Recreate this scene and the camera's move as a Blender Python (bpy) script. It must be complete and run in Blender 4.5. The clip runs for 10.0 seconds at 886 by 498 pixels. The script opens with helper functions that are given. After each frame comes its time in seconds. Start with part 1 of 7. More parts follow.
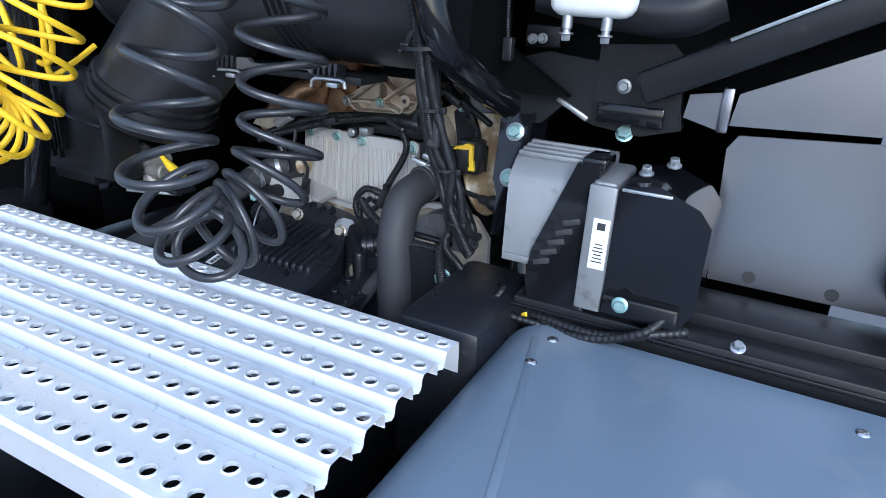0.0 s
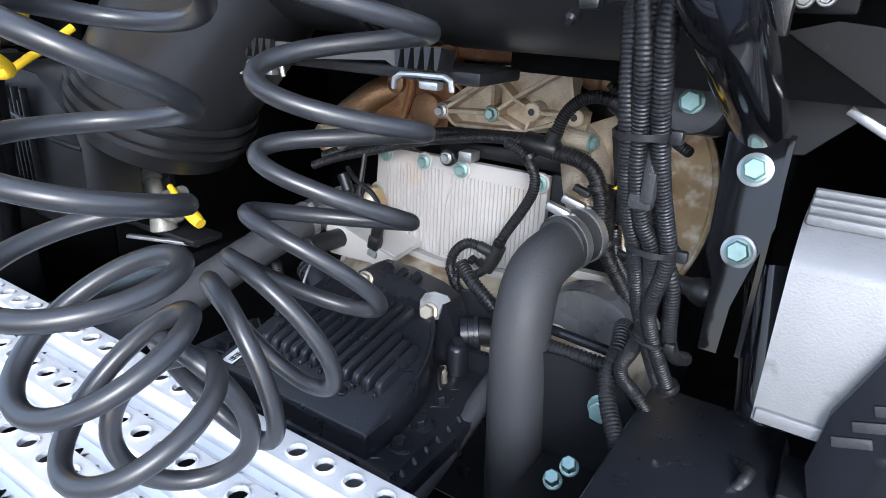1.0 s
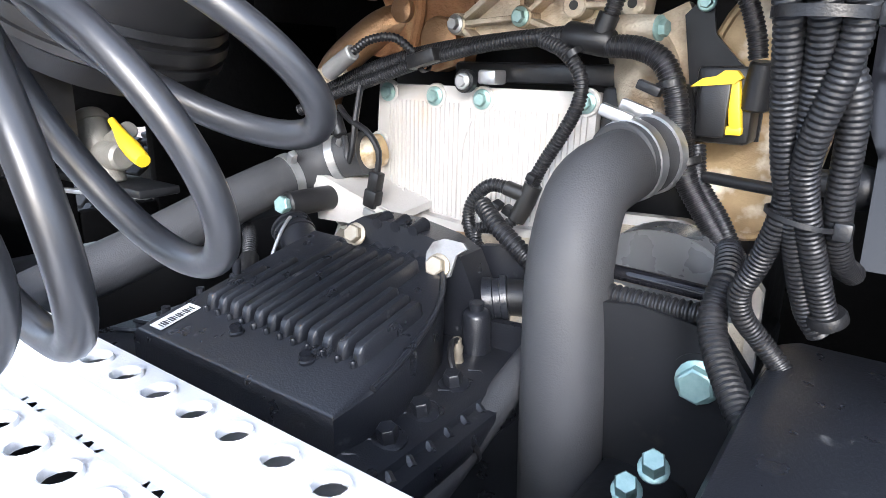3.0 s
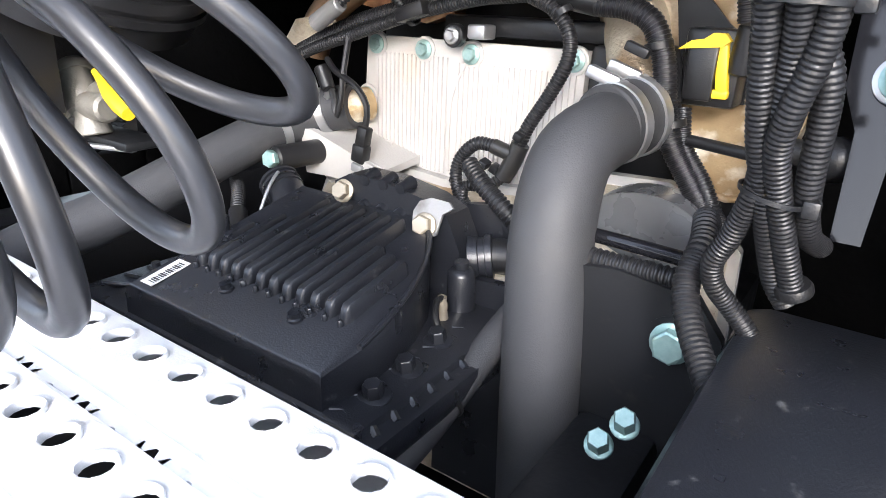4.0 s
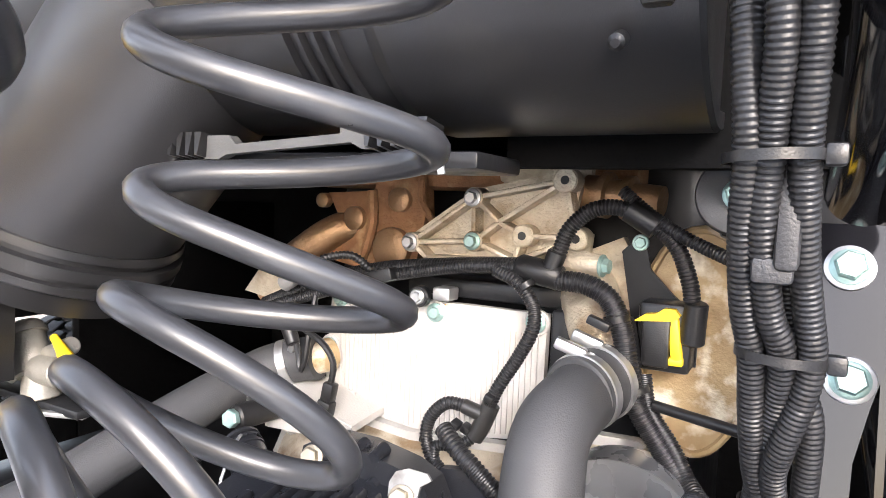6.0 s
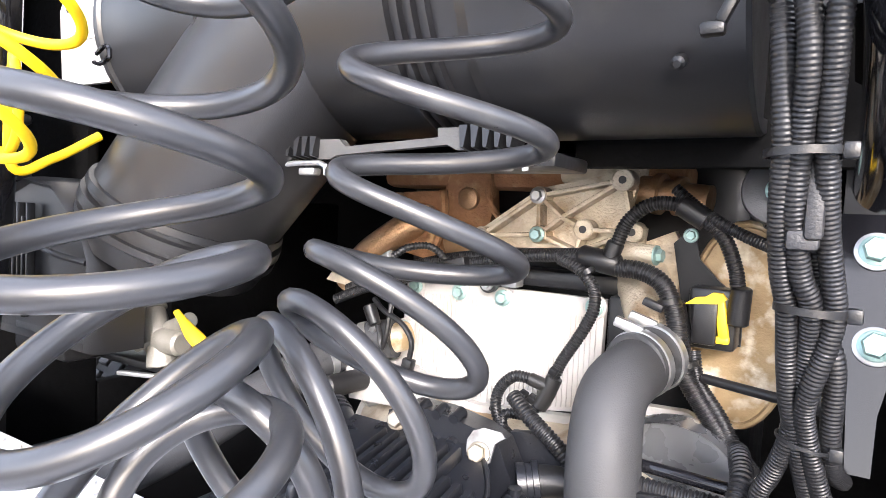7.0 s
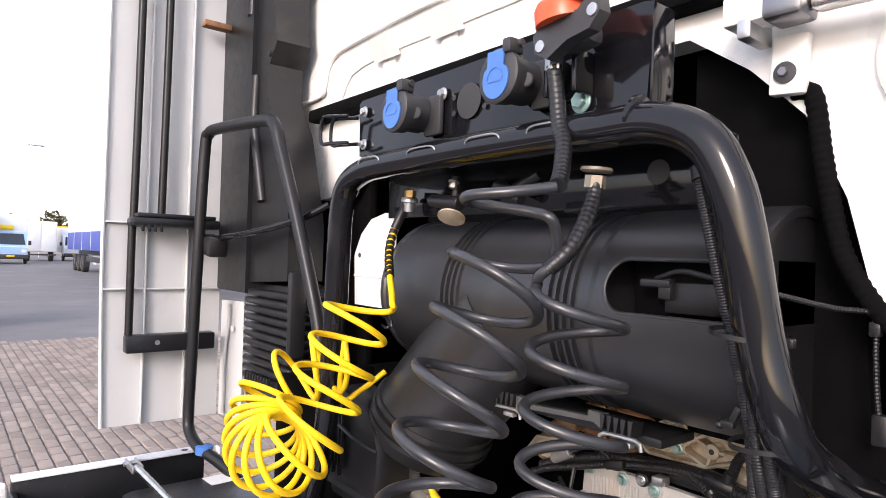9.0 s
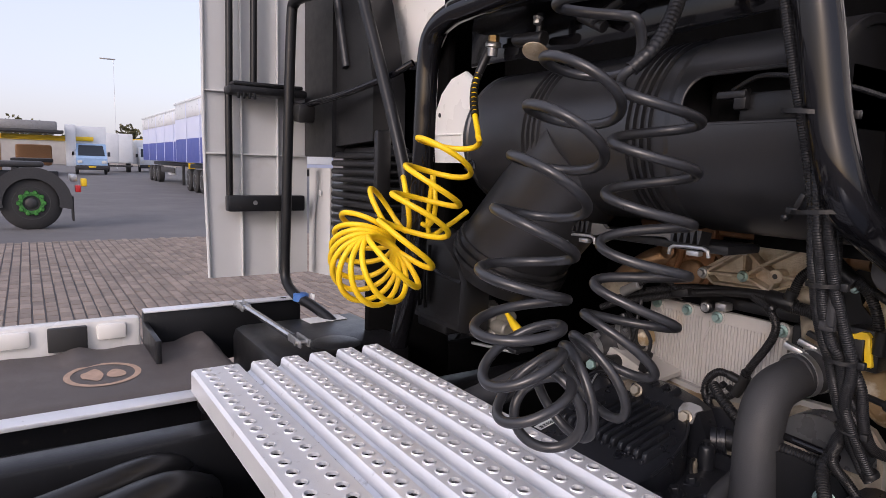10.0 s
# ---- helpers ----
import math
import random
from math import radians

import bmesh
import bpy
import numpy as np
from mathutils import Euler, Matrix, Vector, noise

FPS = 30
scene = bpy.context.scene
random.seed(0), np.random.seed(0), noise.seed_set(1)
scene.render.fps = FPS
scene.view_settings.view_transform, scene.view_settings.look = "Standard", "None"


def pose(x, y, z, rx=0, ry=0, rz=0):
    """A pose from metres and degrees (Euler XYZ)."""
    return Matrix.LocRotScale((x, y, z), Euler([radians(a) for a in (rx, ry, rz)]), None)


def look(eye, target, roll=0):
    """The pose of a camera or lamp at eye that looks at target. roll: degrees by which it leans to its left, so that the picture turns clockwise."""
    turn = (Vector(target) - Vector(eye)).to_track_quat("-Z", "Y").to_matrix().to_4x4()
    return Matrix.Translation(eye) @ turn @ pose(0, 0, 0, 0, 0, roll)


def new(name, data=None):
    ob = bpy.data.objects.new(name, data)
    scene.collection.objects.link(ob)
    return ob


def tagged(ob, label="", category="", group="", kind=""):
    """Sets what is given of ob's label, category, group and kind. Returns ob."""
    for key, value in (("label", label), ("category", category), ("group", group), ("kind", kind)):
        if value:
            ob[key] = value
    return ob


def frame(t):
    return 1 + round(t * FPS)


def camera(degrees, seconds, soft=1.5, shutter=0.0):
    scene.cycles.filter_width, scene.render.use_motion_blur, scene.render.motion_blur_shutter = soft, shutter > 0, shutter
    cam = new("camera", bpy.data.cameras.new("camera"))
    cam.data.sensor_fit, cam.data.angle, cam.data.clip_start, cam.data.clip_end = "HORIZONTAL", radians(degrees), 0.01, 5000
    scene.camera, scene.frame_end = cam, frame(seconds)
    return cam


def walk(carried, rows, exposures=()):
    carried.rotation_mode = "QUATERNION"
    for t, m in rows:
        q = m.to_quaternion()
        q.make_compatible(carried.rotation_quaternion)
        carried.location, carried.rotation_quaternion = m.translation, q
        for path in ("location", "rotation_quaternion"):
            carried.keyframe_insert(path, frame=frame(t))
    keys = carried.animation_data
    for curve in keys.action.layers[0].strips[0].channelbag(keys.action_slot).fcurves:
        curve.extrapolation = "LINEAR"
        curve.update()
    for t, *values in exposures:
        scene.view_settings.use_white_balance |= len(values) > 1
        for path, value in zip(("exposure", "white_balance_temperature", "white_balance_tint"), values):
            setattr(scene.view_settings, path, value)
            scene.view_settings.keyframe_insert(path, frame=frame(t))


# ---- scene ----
cam = camera(70.05, 10.0, 0.6)
# seconds, x, y, z, yaw, pitch, roll
PATH = [
    (0.0, -0.2654, 0.0064, 1.5799, 26.40, -21.73, 3.15),
    (0.5, -0.5086, 0.1878, 1.5830, 30.09, -21.52, 3.07),
    (1.0, -0.6201, 0.4249, 1.4994, 32.58, -21.47, 2.37),
    (1.5, -0.6919, 0.5681, 1.3613, 32.86, -16.21, 2.28),
    (2.0, -0.7059, 0.5993, 1.3026, 34.06, -15.37, 1.44),
    (2.5, -0.7081, 0.6045, 1.2874, 34.56, -14.94, 1.40),
    (3.0, -0.7067, 0.5982, 1.2744, 35.39, -16.28, 1.31),
    (3.2, -0.7072, 0.5960, 1.2750, 35.48, -18.56, 1.43),
    (4.3, -0.6966, 0.5989, 1.3234, 34.34, -21.41, 2.28),
    (4.5, -0.6960, 0.6037, 1.3461, 35.13, -20.31, 1.67),
    (5.0, -0.7007, 0.6108, 1.3543, 33.99, -11.32, 0.95),
    (5.2, -0.7012, 0.6136, 1.3597, 33.30, -7.53, 1.02),
    (6.3, -0.7601, 0.5285, 1.3807, 27.51, -3.80, 2.61),
    (6.5, -0.7590, 0.5001, 1.3800, 27.98, -3.65, 2.65),
    (7.0, -0.7358, 0.4471, 1.3593, 31.70, -3.32, 2.71),
    (7.5, -0.6734, 0.3726, 1.3822, 38.31, -3.06, 2.27),
    (8.0, -0.5860, 0.2840, 1.4850, 45.36, -3.54, 1.78),
    (8.5, -0.5084, 0.2270, 1.6139, 49.31, -3.03, 1.82),
    (9.0, -0.4212, 0.1513, 1.7068, 51.37, 0.56, 1.74),
    (9.5, -0.3473, 0.0859, 1.6732, 52.37, 0.42, 1.57),
    (10.0, -0.3460, 0.0421, 1.5499, 56.60, -7.47, 1.71),
]
walk(cam, [(t, pose(x, y, z, 90 + pitch, 0, yaw) @ pose(0, 0, 0, 0, 0, roll)) for t, x, y, z, yaw, pitch, roll in PATH],
     [(0.0, 0.72, 4800, 8), (0.5, 0.88, 4950, 8), (1.0, 1.38, 5200, 10), (1.5, 2.02, 5400, 10), (2.5, 2.2, 5450, 11), (3.2, 2.17, 5500, 11), (4.5, 2.16, 5900, 13), (5.2, 2.2, 6100, 15),
      (6.5, 2.62, 5950, 14), (7.5, 2.38, 5850, 16), (8.5, 1.42, 5850, 17), (9.0, 1.1, 6150, 19), (9.5, 0.42, 6150, 19), (10.0, 0.17, 6150, 23)])

# ---- light: bright hazy sky, low soft sun ----
SUN_ELEV, SUN_TURN = 24.0, 150.0
world = bpy.data.worlds.new("sky")
scene.world = world
world.use_nodes = True
_wn = world.node_tree
_sky = _wn.nodes.new("ShaderNodeTexSky")
_sky.sky_type = "NISHITA"
_sky.sun_disc = False
_sky.sun_elevation, _sky.sun_rotation = radians(SUN_ELEV), radians(SUN_TURN)
_sky.air_density, _sky.dust_density = 1.0, 3.0
_bg = _wn.nodes["Background"]
_veil = _wn.nodes.new("ShaderNodeMixRGB")  # thin white cloud over the whole sky
_veil.inputs[0].default_value = 0.36
_veil.inputs[2].default_value = (8.8, 8.8, 8.95, 1)
_wn.links.new(_sky.outputs[0], _veil.inputs[1])
_wn.links.new(_veil.outputs[0], _bg.inputs[0])
_bg.inputs[1].default_value = 0.15
_sl = bpy.data.lights.new("sun", "SUN")
_sl.energy, _sl.angle, _sl.color = 1.1, radians(14), (1.0, 0.93, 0.85)
sun = new("sun", _sl)
_az = radians(SUN_TURN)
_d = Vector((math.sin(_az) * math.cos(radians(SUN_ELEV)), math.cos(_az) * math.cos(radians(SUN_ELEV)), math.sin(radians(SUN_ELEV))))
sun.matrix_world = look(_d * 50, (0, 0, 0))

# ---- materials ----
def material(name, color, rough=0.5, metal=0.0, color2=None, scale=8.0, mix=0.5, bump=0.0, bump_scale=200.0,
             rough_var=0.1, detail=6.0, per_piece=0.0, coat=0.0, stain=None, stain_at=0.62, stain_scale=5.0, spec=0.5):
    m = bpy.data.materials.new(name)
    m.use_nodes = True
    nt = m.node_tree
    n, l = nt.nodes, nt.links
    b = n["Principled BSDF"]
    tc = n.new("ShaderNodeTexCoord")

    def noise_tex(s, d=6.0):
        t = n.new("ShaderNodeTexNoise")
        t.inputs["Scale"].default_value, t.inputs["Detail"].default_value = s, d
        l.new(tc.outputs["Object"], t.inputs["Vector"])
        return t

    big = noise_tex(scale, detail)
    ramp = n.new("ShaderNodeValToRGB")
    c2 = color2 or tuple(c * 0.72 for c in color)
    ramp.color_ramp.elements[0].position, ramp.color_ramp.elements[1].position = 0.5 - mix / 2, 0.5 + mix / 2
    ramp.color_ramp.elements[0].color, ramp.color_ramp.elements[1].color = (*c2, 1), (*color, 1)
    l.new(big.outputs["Fac"], ramp.inputs["Fac"])
    col = ramp.outputs["Color"]
    if stain:
        st = noise_tex(stain_scale, 8.0)
        sr = n.new("ShaderNodeMapRange")
        sr.inputs["From Min"].default_value, sr.inputs["From Max"].default_value = stain_at - 0.08, stain_at + 0.08
        l.new(st.outputs["Fac"], sr.inputs["Value"])
        mx = n.new("ShaderNodeMixRGB")
        mx.inputs[2].default_value = (*stain, 1)
        l.new(sr.outputs[0], mx.inputs[0])
        l.new(col, mx.inputs[1])
        col = mx.outputs[0]
    if per_piece:
        oi = n.new("ShaderNodeObjectInfo")
        geo = n.new("ShaderNodeNewGeometry")
        ad = n.new("ShaderNodeMath")
        l.new(oi.outputs["Random"], ad.inputs[0])
        l.new(geo.outputs["Random Per Island"], ad.inputs[1])
        fr = n.new("ShaderNodeMath")
        fr.operation = "FRACT"
        l.new(ad.outputs[0], fr.inputs[0])
        mr = n.new("ShaderNodeMapRange")
        mr.inputs["To Min"].default_value, mr.inputs["To Max"].default_value = 1 - per_piece, 1 + per_piece
        l.new(fr.outputs[0], mr.inputs["Value"])
        vm = n.new("ShaderNodeVectorMath")
        vm.operation = "SCALE"
        l.new(col, vm.inputs[0])
        l.new(mr.outputs[0], vm.inputs["Scale"])
        col = vm.outputs[0]
    l.new(col, b.inputs["Base Color"])
    rn = noise_tex(scale * 3.1, 4.0)
    rr = n.new("ShaderNodeMapRange")
    rr.inputs["To Min"].default_value, rr.inputs["To Max"].default_value = max(0.02, rough - rough_var), min(1, rough + rough_var)
    l.new(rn.outputs["Fac"], rr.inputs["Value"])
    l.new(rr.outputs[0], b.inputs["Roughness"])
    b.inputs["Metallic"].default_value = metal
    b.inputs["Specular IOR Level"].default_value = spec
    if coat:
        b.inputs["Coat Weight"].default_value, b.inputs["Coat Roughness"].default_value = coat, 0.05
    if bump:
        bn = noise_tex(bump_scale, 3.0)
        bp = n.new("ShaderNodeBump")
        bp.inputs["Strength"].default_value, bp.inputs["Distance"].default_value = bump, 0.004
        l.new(bn.outputs["Fac"], bp.inputs["Height"])
        l.new(bp.outputs[0], b.inputs["Normal"])
    return m


ALU = material("aluminium_sheet", (0.83, 0.84, 0.86), 0.38, 0.40, (0.70, 0.71, 0.73), 9, 0.7, 0.12, 400, stain=(0.34, 0.33, 0.32), stain_at=0.74, stain_scale=38)
ALU_CAST = material("cast_aluminium", (0.68, 0.62, 0.50), 0.5, 0.5, (0.46, 0.39, 0.29), 30, 0.5, 0.5, 260, stain=(0.30, 0.21, 0.12), stain_at=0.6, stain_scale=16)
ALU_PLATE = material("ribbed_aluminium", (0.50, 0.49, 0.47), 0.55, 0.2, (0.43, 0.41, 0.38), 12, 0.5, 0.2, 300, stain=(0.50, 0.42, 0.33), stain_at=0.71, stain_scale=9)
GOLD_CAST = material("brown_stained_casting", (0.56, 0.42, 0.23), 0.5, 0.4, (0.30, 0.20, 0.10), 26, 0.7, 0.25, 320, stain=(0.80, 0.74, 0.60), stain_at=0.57, stain_scale=30)
CHROME = material("bright_steel", (0.72, 0.72, 0.72), 0.22, 1.0, (0.5, 0.5, 0.5), 40, 0.5)
ZINC = material("zinc_green", (0.36, 0.50, 0.47), 0.38, 0.6, (0.24, 0.37, 0.35), 120, 0.5, 0.10, 500)
STEEL = material("galvanised_steel", (0.55, 0.56, 0.57), 0.38, 0.85, (0.38, 0.38, 0.38), 40, 0.5)
RUST = material("rusted_casting", (0.36, 0.19, 0.09), 0.75, 0.25, (0.20, 0.10, 0.05), 30, 0.6, 0.5, 220, stain=(0.45, 0.30, 0.16), stain_at=0.62, stain_scale=25)
COPPER = material("heat_tinted_steel", (0.45, 0.30, 0.18), 0.45, 0.7, (0.28, 0.16, 0.08), 25, 0.6, 0.3, 200)
PASSIVATED = material("pale_passivated_steel", (0.36, 0.32, 0.25), 0.42, 0.6, (0.27, 0.23, 0.17), 60, 0.5)
BLACK_GLOSS = material("black_gloss_paint", (0.008, 0.008, 0.010), 0.085, 0.0, (0.006, 0.006, 0.007), 6, 0.5, 0.0, coat=0.0, rough_var=0.03, spec=0.36)
BLACK_PAINT = material("black_chassis_paint", (0.014, 0.0145, 0.0165), 0.34, 0.0, (0.010, 0.0105, 0.0115), 12, 0.6, 0.05, 160, rough_var=0.12, stain=(0.035, 0.032, 0.028), stain_at=0.72, stain_scale=40, spec=0.3)
BLACK_PLASTIC = material("black_moulded_plastic", (0.013, 0.013, 0.014), 0.34, 0.0, (0.009, 0.009, 0.0095), 7, 0.5, 0.10, 700, stain=(0.024, 0.023, 0.021), stain_at=0.66, stain_scale=8, spec=0.4)
UNIT_BLACK = material("dusty_black_housing", (0.015, 0.016, 0.020), 0.30, 0.0, (0.010, 0.011, 0.014), 9, 0.6, 0.12, 520, stain=(0.10, 0.10, 0.10), stain_at=0.73, stain_scale=60)
FILTER_BLACK = material("black_filter_plastic", (0.018, 0.018, 0.0195), 0.36, 0.0, (0.013, 0.013, 0.014), 6, 0.6, 0.06, 700, stain=(0.030, 0.029, 0.027), stain_at=0.66, stain_scale=7, spec=0.62)
BRASS = material("dull_brass", (0.42, 0.30, 0.13), 0.4, 0.8, (0.28, 0.19, 0.08), 60, 0.5)
BLACK_RIB = material("black_corrugated_tube", (0.014, 0.014, 0.015), 0.38, 0.0, (0.010, 0.010, 0.011), 60, 0.5, 0.1, 500, spec=0.40)
RUBBER = material("black_rubber_hose", (0.045, 0.046, 0.050), 0.62, 0.0, (0.030, 0.031, 0.033), 10, 0.6, 0.15, 600, stain=(0.075, 0.073, 0.07), stain_at=0.7, stain_scale=12)
COIL_BLACK = material("black_coil_tube", (0.026, 0.027, 0.030), 0.32, 0.0, (0.021, 0.021, 0.023), 14, 0.5, 0.02, 500, stain=(0.048, 0.047, 0.045), stain_at=0.72, stain_scale=20, spec=0.62)
COIL_YELLOW = material("yellow_coil_tube", (0.90, 0.61, 0.004), 0.42, 0.0, (0.82, 0.52, 0.004), 14, 0.6, 0.05, 500, spec=0.35)
YELLOW = material("yellow_plastic", (0.80, 0.55, 0.01), 0.45, 0.0, (0.72, 0.47, 0.01), 30, 0.5)
BLUE = material("blue_plastic_lid", (0.06, 0.17, 0.48), 0.45, 0.0, (0.05, 0.14, 0.40), 40, 0.5, 0.1, 400)
ORANGE = material("orange_red_lid", (0.72, 0.10, 0.02), 0.35, 0.0, (0.62, 0.08, 0.02), 40, 0.5)
WHITE_PAINT = material("white_cab_paint", (0.80, 0.79, 0.76), 0.28, 0.0, (0.74, 0.73, 0.69), 3, 0.6, 0.0, coat=0.3, stain=(0.62, 0.60, 0.55), stain_at=0.72, stain_scale=4)
GREY_SMC = material("grey_moulded_panel", (0.56, 0.57, 0.57), 0.5, 0.0, (0.48, 0.49, 0.49), 4, 0.6, 0.1, 120, stain=(0.42, 0.41, 0.39), stain_at=0.68, stain_scale=6)
STRAP_GREY = material("grey_moulded_strap", (0.085, 0.083, 0.08), 0.55, 0.0, (0.06, 0.06, 0.058), 20, 0.5, 0.15, 300)
TAP_GREY = material("dull_cast_zinc", (0.30, 0.29, 0.26), 0.55, 0.5, (0.18, 0.17, 0.15), 30, 0.6, 0.2, 200)
# Real insulation mat, and the panels put in where only shade is.
MAT_AND_SHADE = material("black_mat_and_shade_fill", (0.0040, 0.0040, 0.0042), 0.9, 0.0, (0.0025, 0.0025, 0.0025), 20, 0.6, 0.5, 60, spec=0.06)
GREY_BOX = material("grey_cast_housing", (0.29, 0.29, 0.29), 0.50, 0.40, (0.19, 0.19, 0.19), 11, 0.7, 0.12, 400, stain=(0.10, 0.09, 0.08), stain_at=0.66, stain_scale=22)
TANK = material("blue_grey_tank_paint", (0.22, 0.27, 0.33), 0.34, 0.25, (0.17, 0.21, 0.27), 3, 0.8, 0.08, 200, stain=(0.28, 0.31, 0.34), stain_at=0.66, stain_scale=5)
COWL = material("dark_blue_grey_cowl", (0.15, 0.155, 0.165), 0.28, 0.3, (0.12, 0.125, 0.13), 8, 0.6, 0.0, spec=0.7)
SHEET = material("dull_sheet_steel", (0.26, 0.26, 0.28), 0.30, 0.9, (0.21, 0.21, 0.225), 3, 0.8, 0.0, rough_var=0.05)
LID = material("weathered_black_lid", (0.105, 0.090, 0.082), 0.62, 0.0, (0.080, 0.068, 0.062), 7, 0.6, 0.3, 500)
LID_MARK = material("worn_tan_mark", (0.52, 0.36, 0.26), 0.7, 0.0, (0.36, 0.25, 0.18), 60, 0.6)
LABEL = material("white_paper_label", (0.75, 0.75, 0.73), 0.6, 0.0, (0.68, 0.68, 0.66), 50, 0.5)
# For print, and for flat discs that stand for the shade in holes.
INK_AND_SHADE = material("dark_print_and_hole_shade", (0.03, 0.03, 0.03), 0.6)
DARK_GREY = material("dark_grey_plastic", (0.032, 0.032, 0.034), 0.5, 0.0, (0.024, 0.024, 0.025), 30, 0.5, 0.2, 500)
TYRE = material("tyre_rubber", (0.025, 0.025, 0.026), 0.75, 0.0, (0.018, 0.018, 0.018), 20, 0.5, 0.3, 100)


# ---- geometry ----
class G:
    """Gathers vertices and faces in world metres."""
    def __init__(self):
        self.v, self.f = [], []

    def add(self, vs, fs):
        k = len(self.v)
        self.v += [tuple(p) for p in vs]
        self.f += [tuple(i + k for i in q) for q in fs]
        return self

    def box(self, c, s, bev=0.0, rot=(0, 0, 0), seg=2):
        bm = bmesh.new()
        bmesh.ops.create_cube(bm, size=1.0)
        bmesh.ops.scale(bm, vec=s, verts=bm.verts)
        if bev > 0:
            bmesh.ops.bevel(bm, geom=bm.edges[:], offset=min(bev, 0.49 * min(s)), segments=seg, profile=0.5, affect="EDGES")
        m = pose(*c, *rot)
        bm.verts.ensure_lookup_table()
        self.add([m @ v.co for v in bm.verts], [[v.index for v in f.verts] for f in bm.faces])
        bm.free()
        return self

    def ring(self, c, u, w, r, seg):
        return [c + (u * math.cos(2 * math.pi * k / seg) + w * math.sin(2 * math.pi * k / seg)) * r for k in range(seg)]

    def loft(self, rings, cap=True, closed=False):
        n, k = len(rings[0]), len(rings)
        fs = []
        for a in range(k if closed else k - 1):
            b = (a + 1) % k
            for j in range(n):
                q = (j + 1) % n
                fs.append((a * n + j, a * n + q, b * n + q, b * n + j))
        if cap and not closed:
            fs.append(tuple(range(n))[::-1])
            fs.append(tuple((k - 1) * n + j for j in range(n)))
        return self.add([p for r in rings for p in r], fs)

    def lathe(self, p0, axis, prof, seg=20, cap=True):
        """prof: (distance along the axis, radius) pairs."""
        a = Vector(axis).normalized()
        u = a.orthogonal().normalized()
        w = a.cross(u)
        return self.loft([self.ring(Vector(p0) + a * d, u, w, r, seg) for d, r in prof], cap)

    def cyl(self, p0, p1, r, r1=None, seg=16, bev=0.0):
        p0, p1 = Vector(p0), Vector(p1)
        n = (p1 - p0).length
        r1 = r if r1 is None else r1
        prof = [(0, r), (n, r1)] if not bev else [(0, r - bev), (bev, r), (n - bev, r1), (n, r1 - bev)]
        return self.lathe(p0, p1 - p0, prof, seg)

    def tube(self, pts, r, seg=10, step=0.012, ribs=0.0, depth=0.0018, smooth=True, turn=None):
        """A round tube along a smooth path; ribs: the pitch of its corrugation."""
        p = curve(pts, ribs / 4 if ribs else step) if smooth else [Vector(q) for q in pts]
        rings, u = [], None
        for i, c in enumerate(p):
            t = (p[min(i + 1, len(p) - 1)] - p[max(i - 1, 0)]).normalized()
            u = (u - t * u.dot(t)).normalized() if u else t.orthogonal().normalized()
            w = t.cross(u)
            rr = r
            if callable(r):
                rr = r(i / max(1, len(p) - 1))
            if ribs:
                rr -= depth * (i % 4 in (2, 3))
            rings.append(self.ring(c, u, w, rr, seg))
        return self.loft(rings)

    def prism(self, poly, origin, ux, uy, depth):
        """A flat outline (2D) on the plane of ux and uy at origin, made thick along ux x uy."""
        o, ux, uy = Vector(origin), Vector(ux).normalized(), Vector(uy).normalized()
        nz = ux.cross(uy) * depth
        a = [o + ux * x + uy * y for x, y in poly]
        n = len(a)
        fs = [tuple(range(n))[::-1], tuple(range(n, 2 * n))]
        fs += [(i, (i + 1) % n, n + (i + 1) % n, n + i) for i in range(n)]
        return self.add(a + [q + nz for q in a], fs)

    def weld(self):
        """Joins vertices that lie in one place."""
        seen, index, vs = {}, [], []
        for p in self.v:
            key = tuple(round(c, 5) for c in p)
            if key not in seen:
                seen[key] = len(vs)
                vs.append(p)
            index.append(seen[key])
        self.v, self.f = vs, [q for q in (tuple(dict.fromkeys(index[i] for i in f)) for f in self.f) if len(q) > 2]
        return self

    def hexbolt(self, p, d, af=0.016, h=0.009, flange=1.35):
        d = Vector(d).normalized()
        u = d.orthogonal().normalized()
        w = d.cross(u)
        p = Vector(p)
        if flange:
            fr = af * flange * 0.62
            self.loft([self.ring(p, u, w, fr, 18), self.ring(p + d * 0.0022, u, w, fr, 18), self.ring(p + d * 0.0034, u, w, fr * 0.86, 18)])
        r = af * 0.577
        self.loft([self.ring(p + d * 0.002, u, w, r, 6), self.ring(p + d * (h - 0.0015), u, w, r, 6), self.ring(p + d * h, u, w, r * 0.86, 6)])
        return self


def curve(pts, step):
    """Points at even steps on a smooth line through pts."""
    p = [Vector(q) for q in pts]
    if len(p) == 2:
        n = max(2, int((p[1] - p[0]).length / step))
        return [p[0].lerp(p[1], i / n) for i in range(n + 1)]
    e = [p[0] * 2 - p[1]] + p + [p[-1] * 2 - p[-2]]
    fine = []
    for i in range(1, len(e) - 2):
        a, b, c, d = e[i - 1:i + 3]
        for k in range(24):
            t = k / 24
            fine.append(0.5 * (2 * b + (c - a) * t + (2 * a - 5 * b + 4 * c - d) * t * t + (3 * b - a - 3 * c + d) * t ** 3))
    fine.append(p[-1])
    out, left = [fine[0]], step
    for a, b in zip(fine, fine[1:]):
        n = (b - a).length
        at = 0.0
        while n - at >= left:
            at += left
            out.append(a.lerp(b, at / n))
            left = step
        left -= n - at
    if (out[-1] - fine[-1]).length > step * 0.3:
        out.append(fine[-1])
    return out


HOME = {}


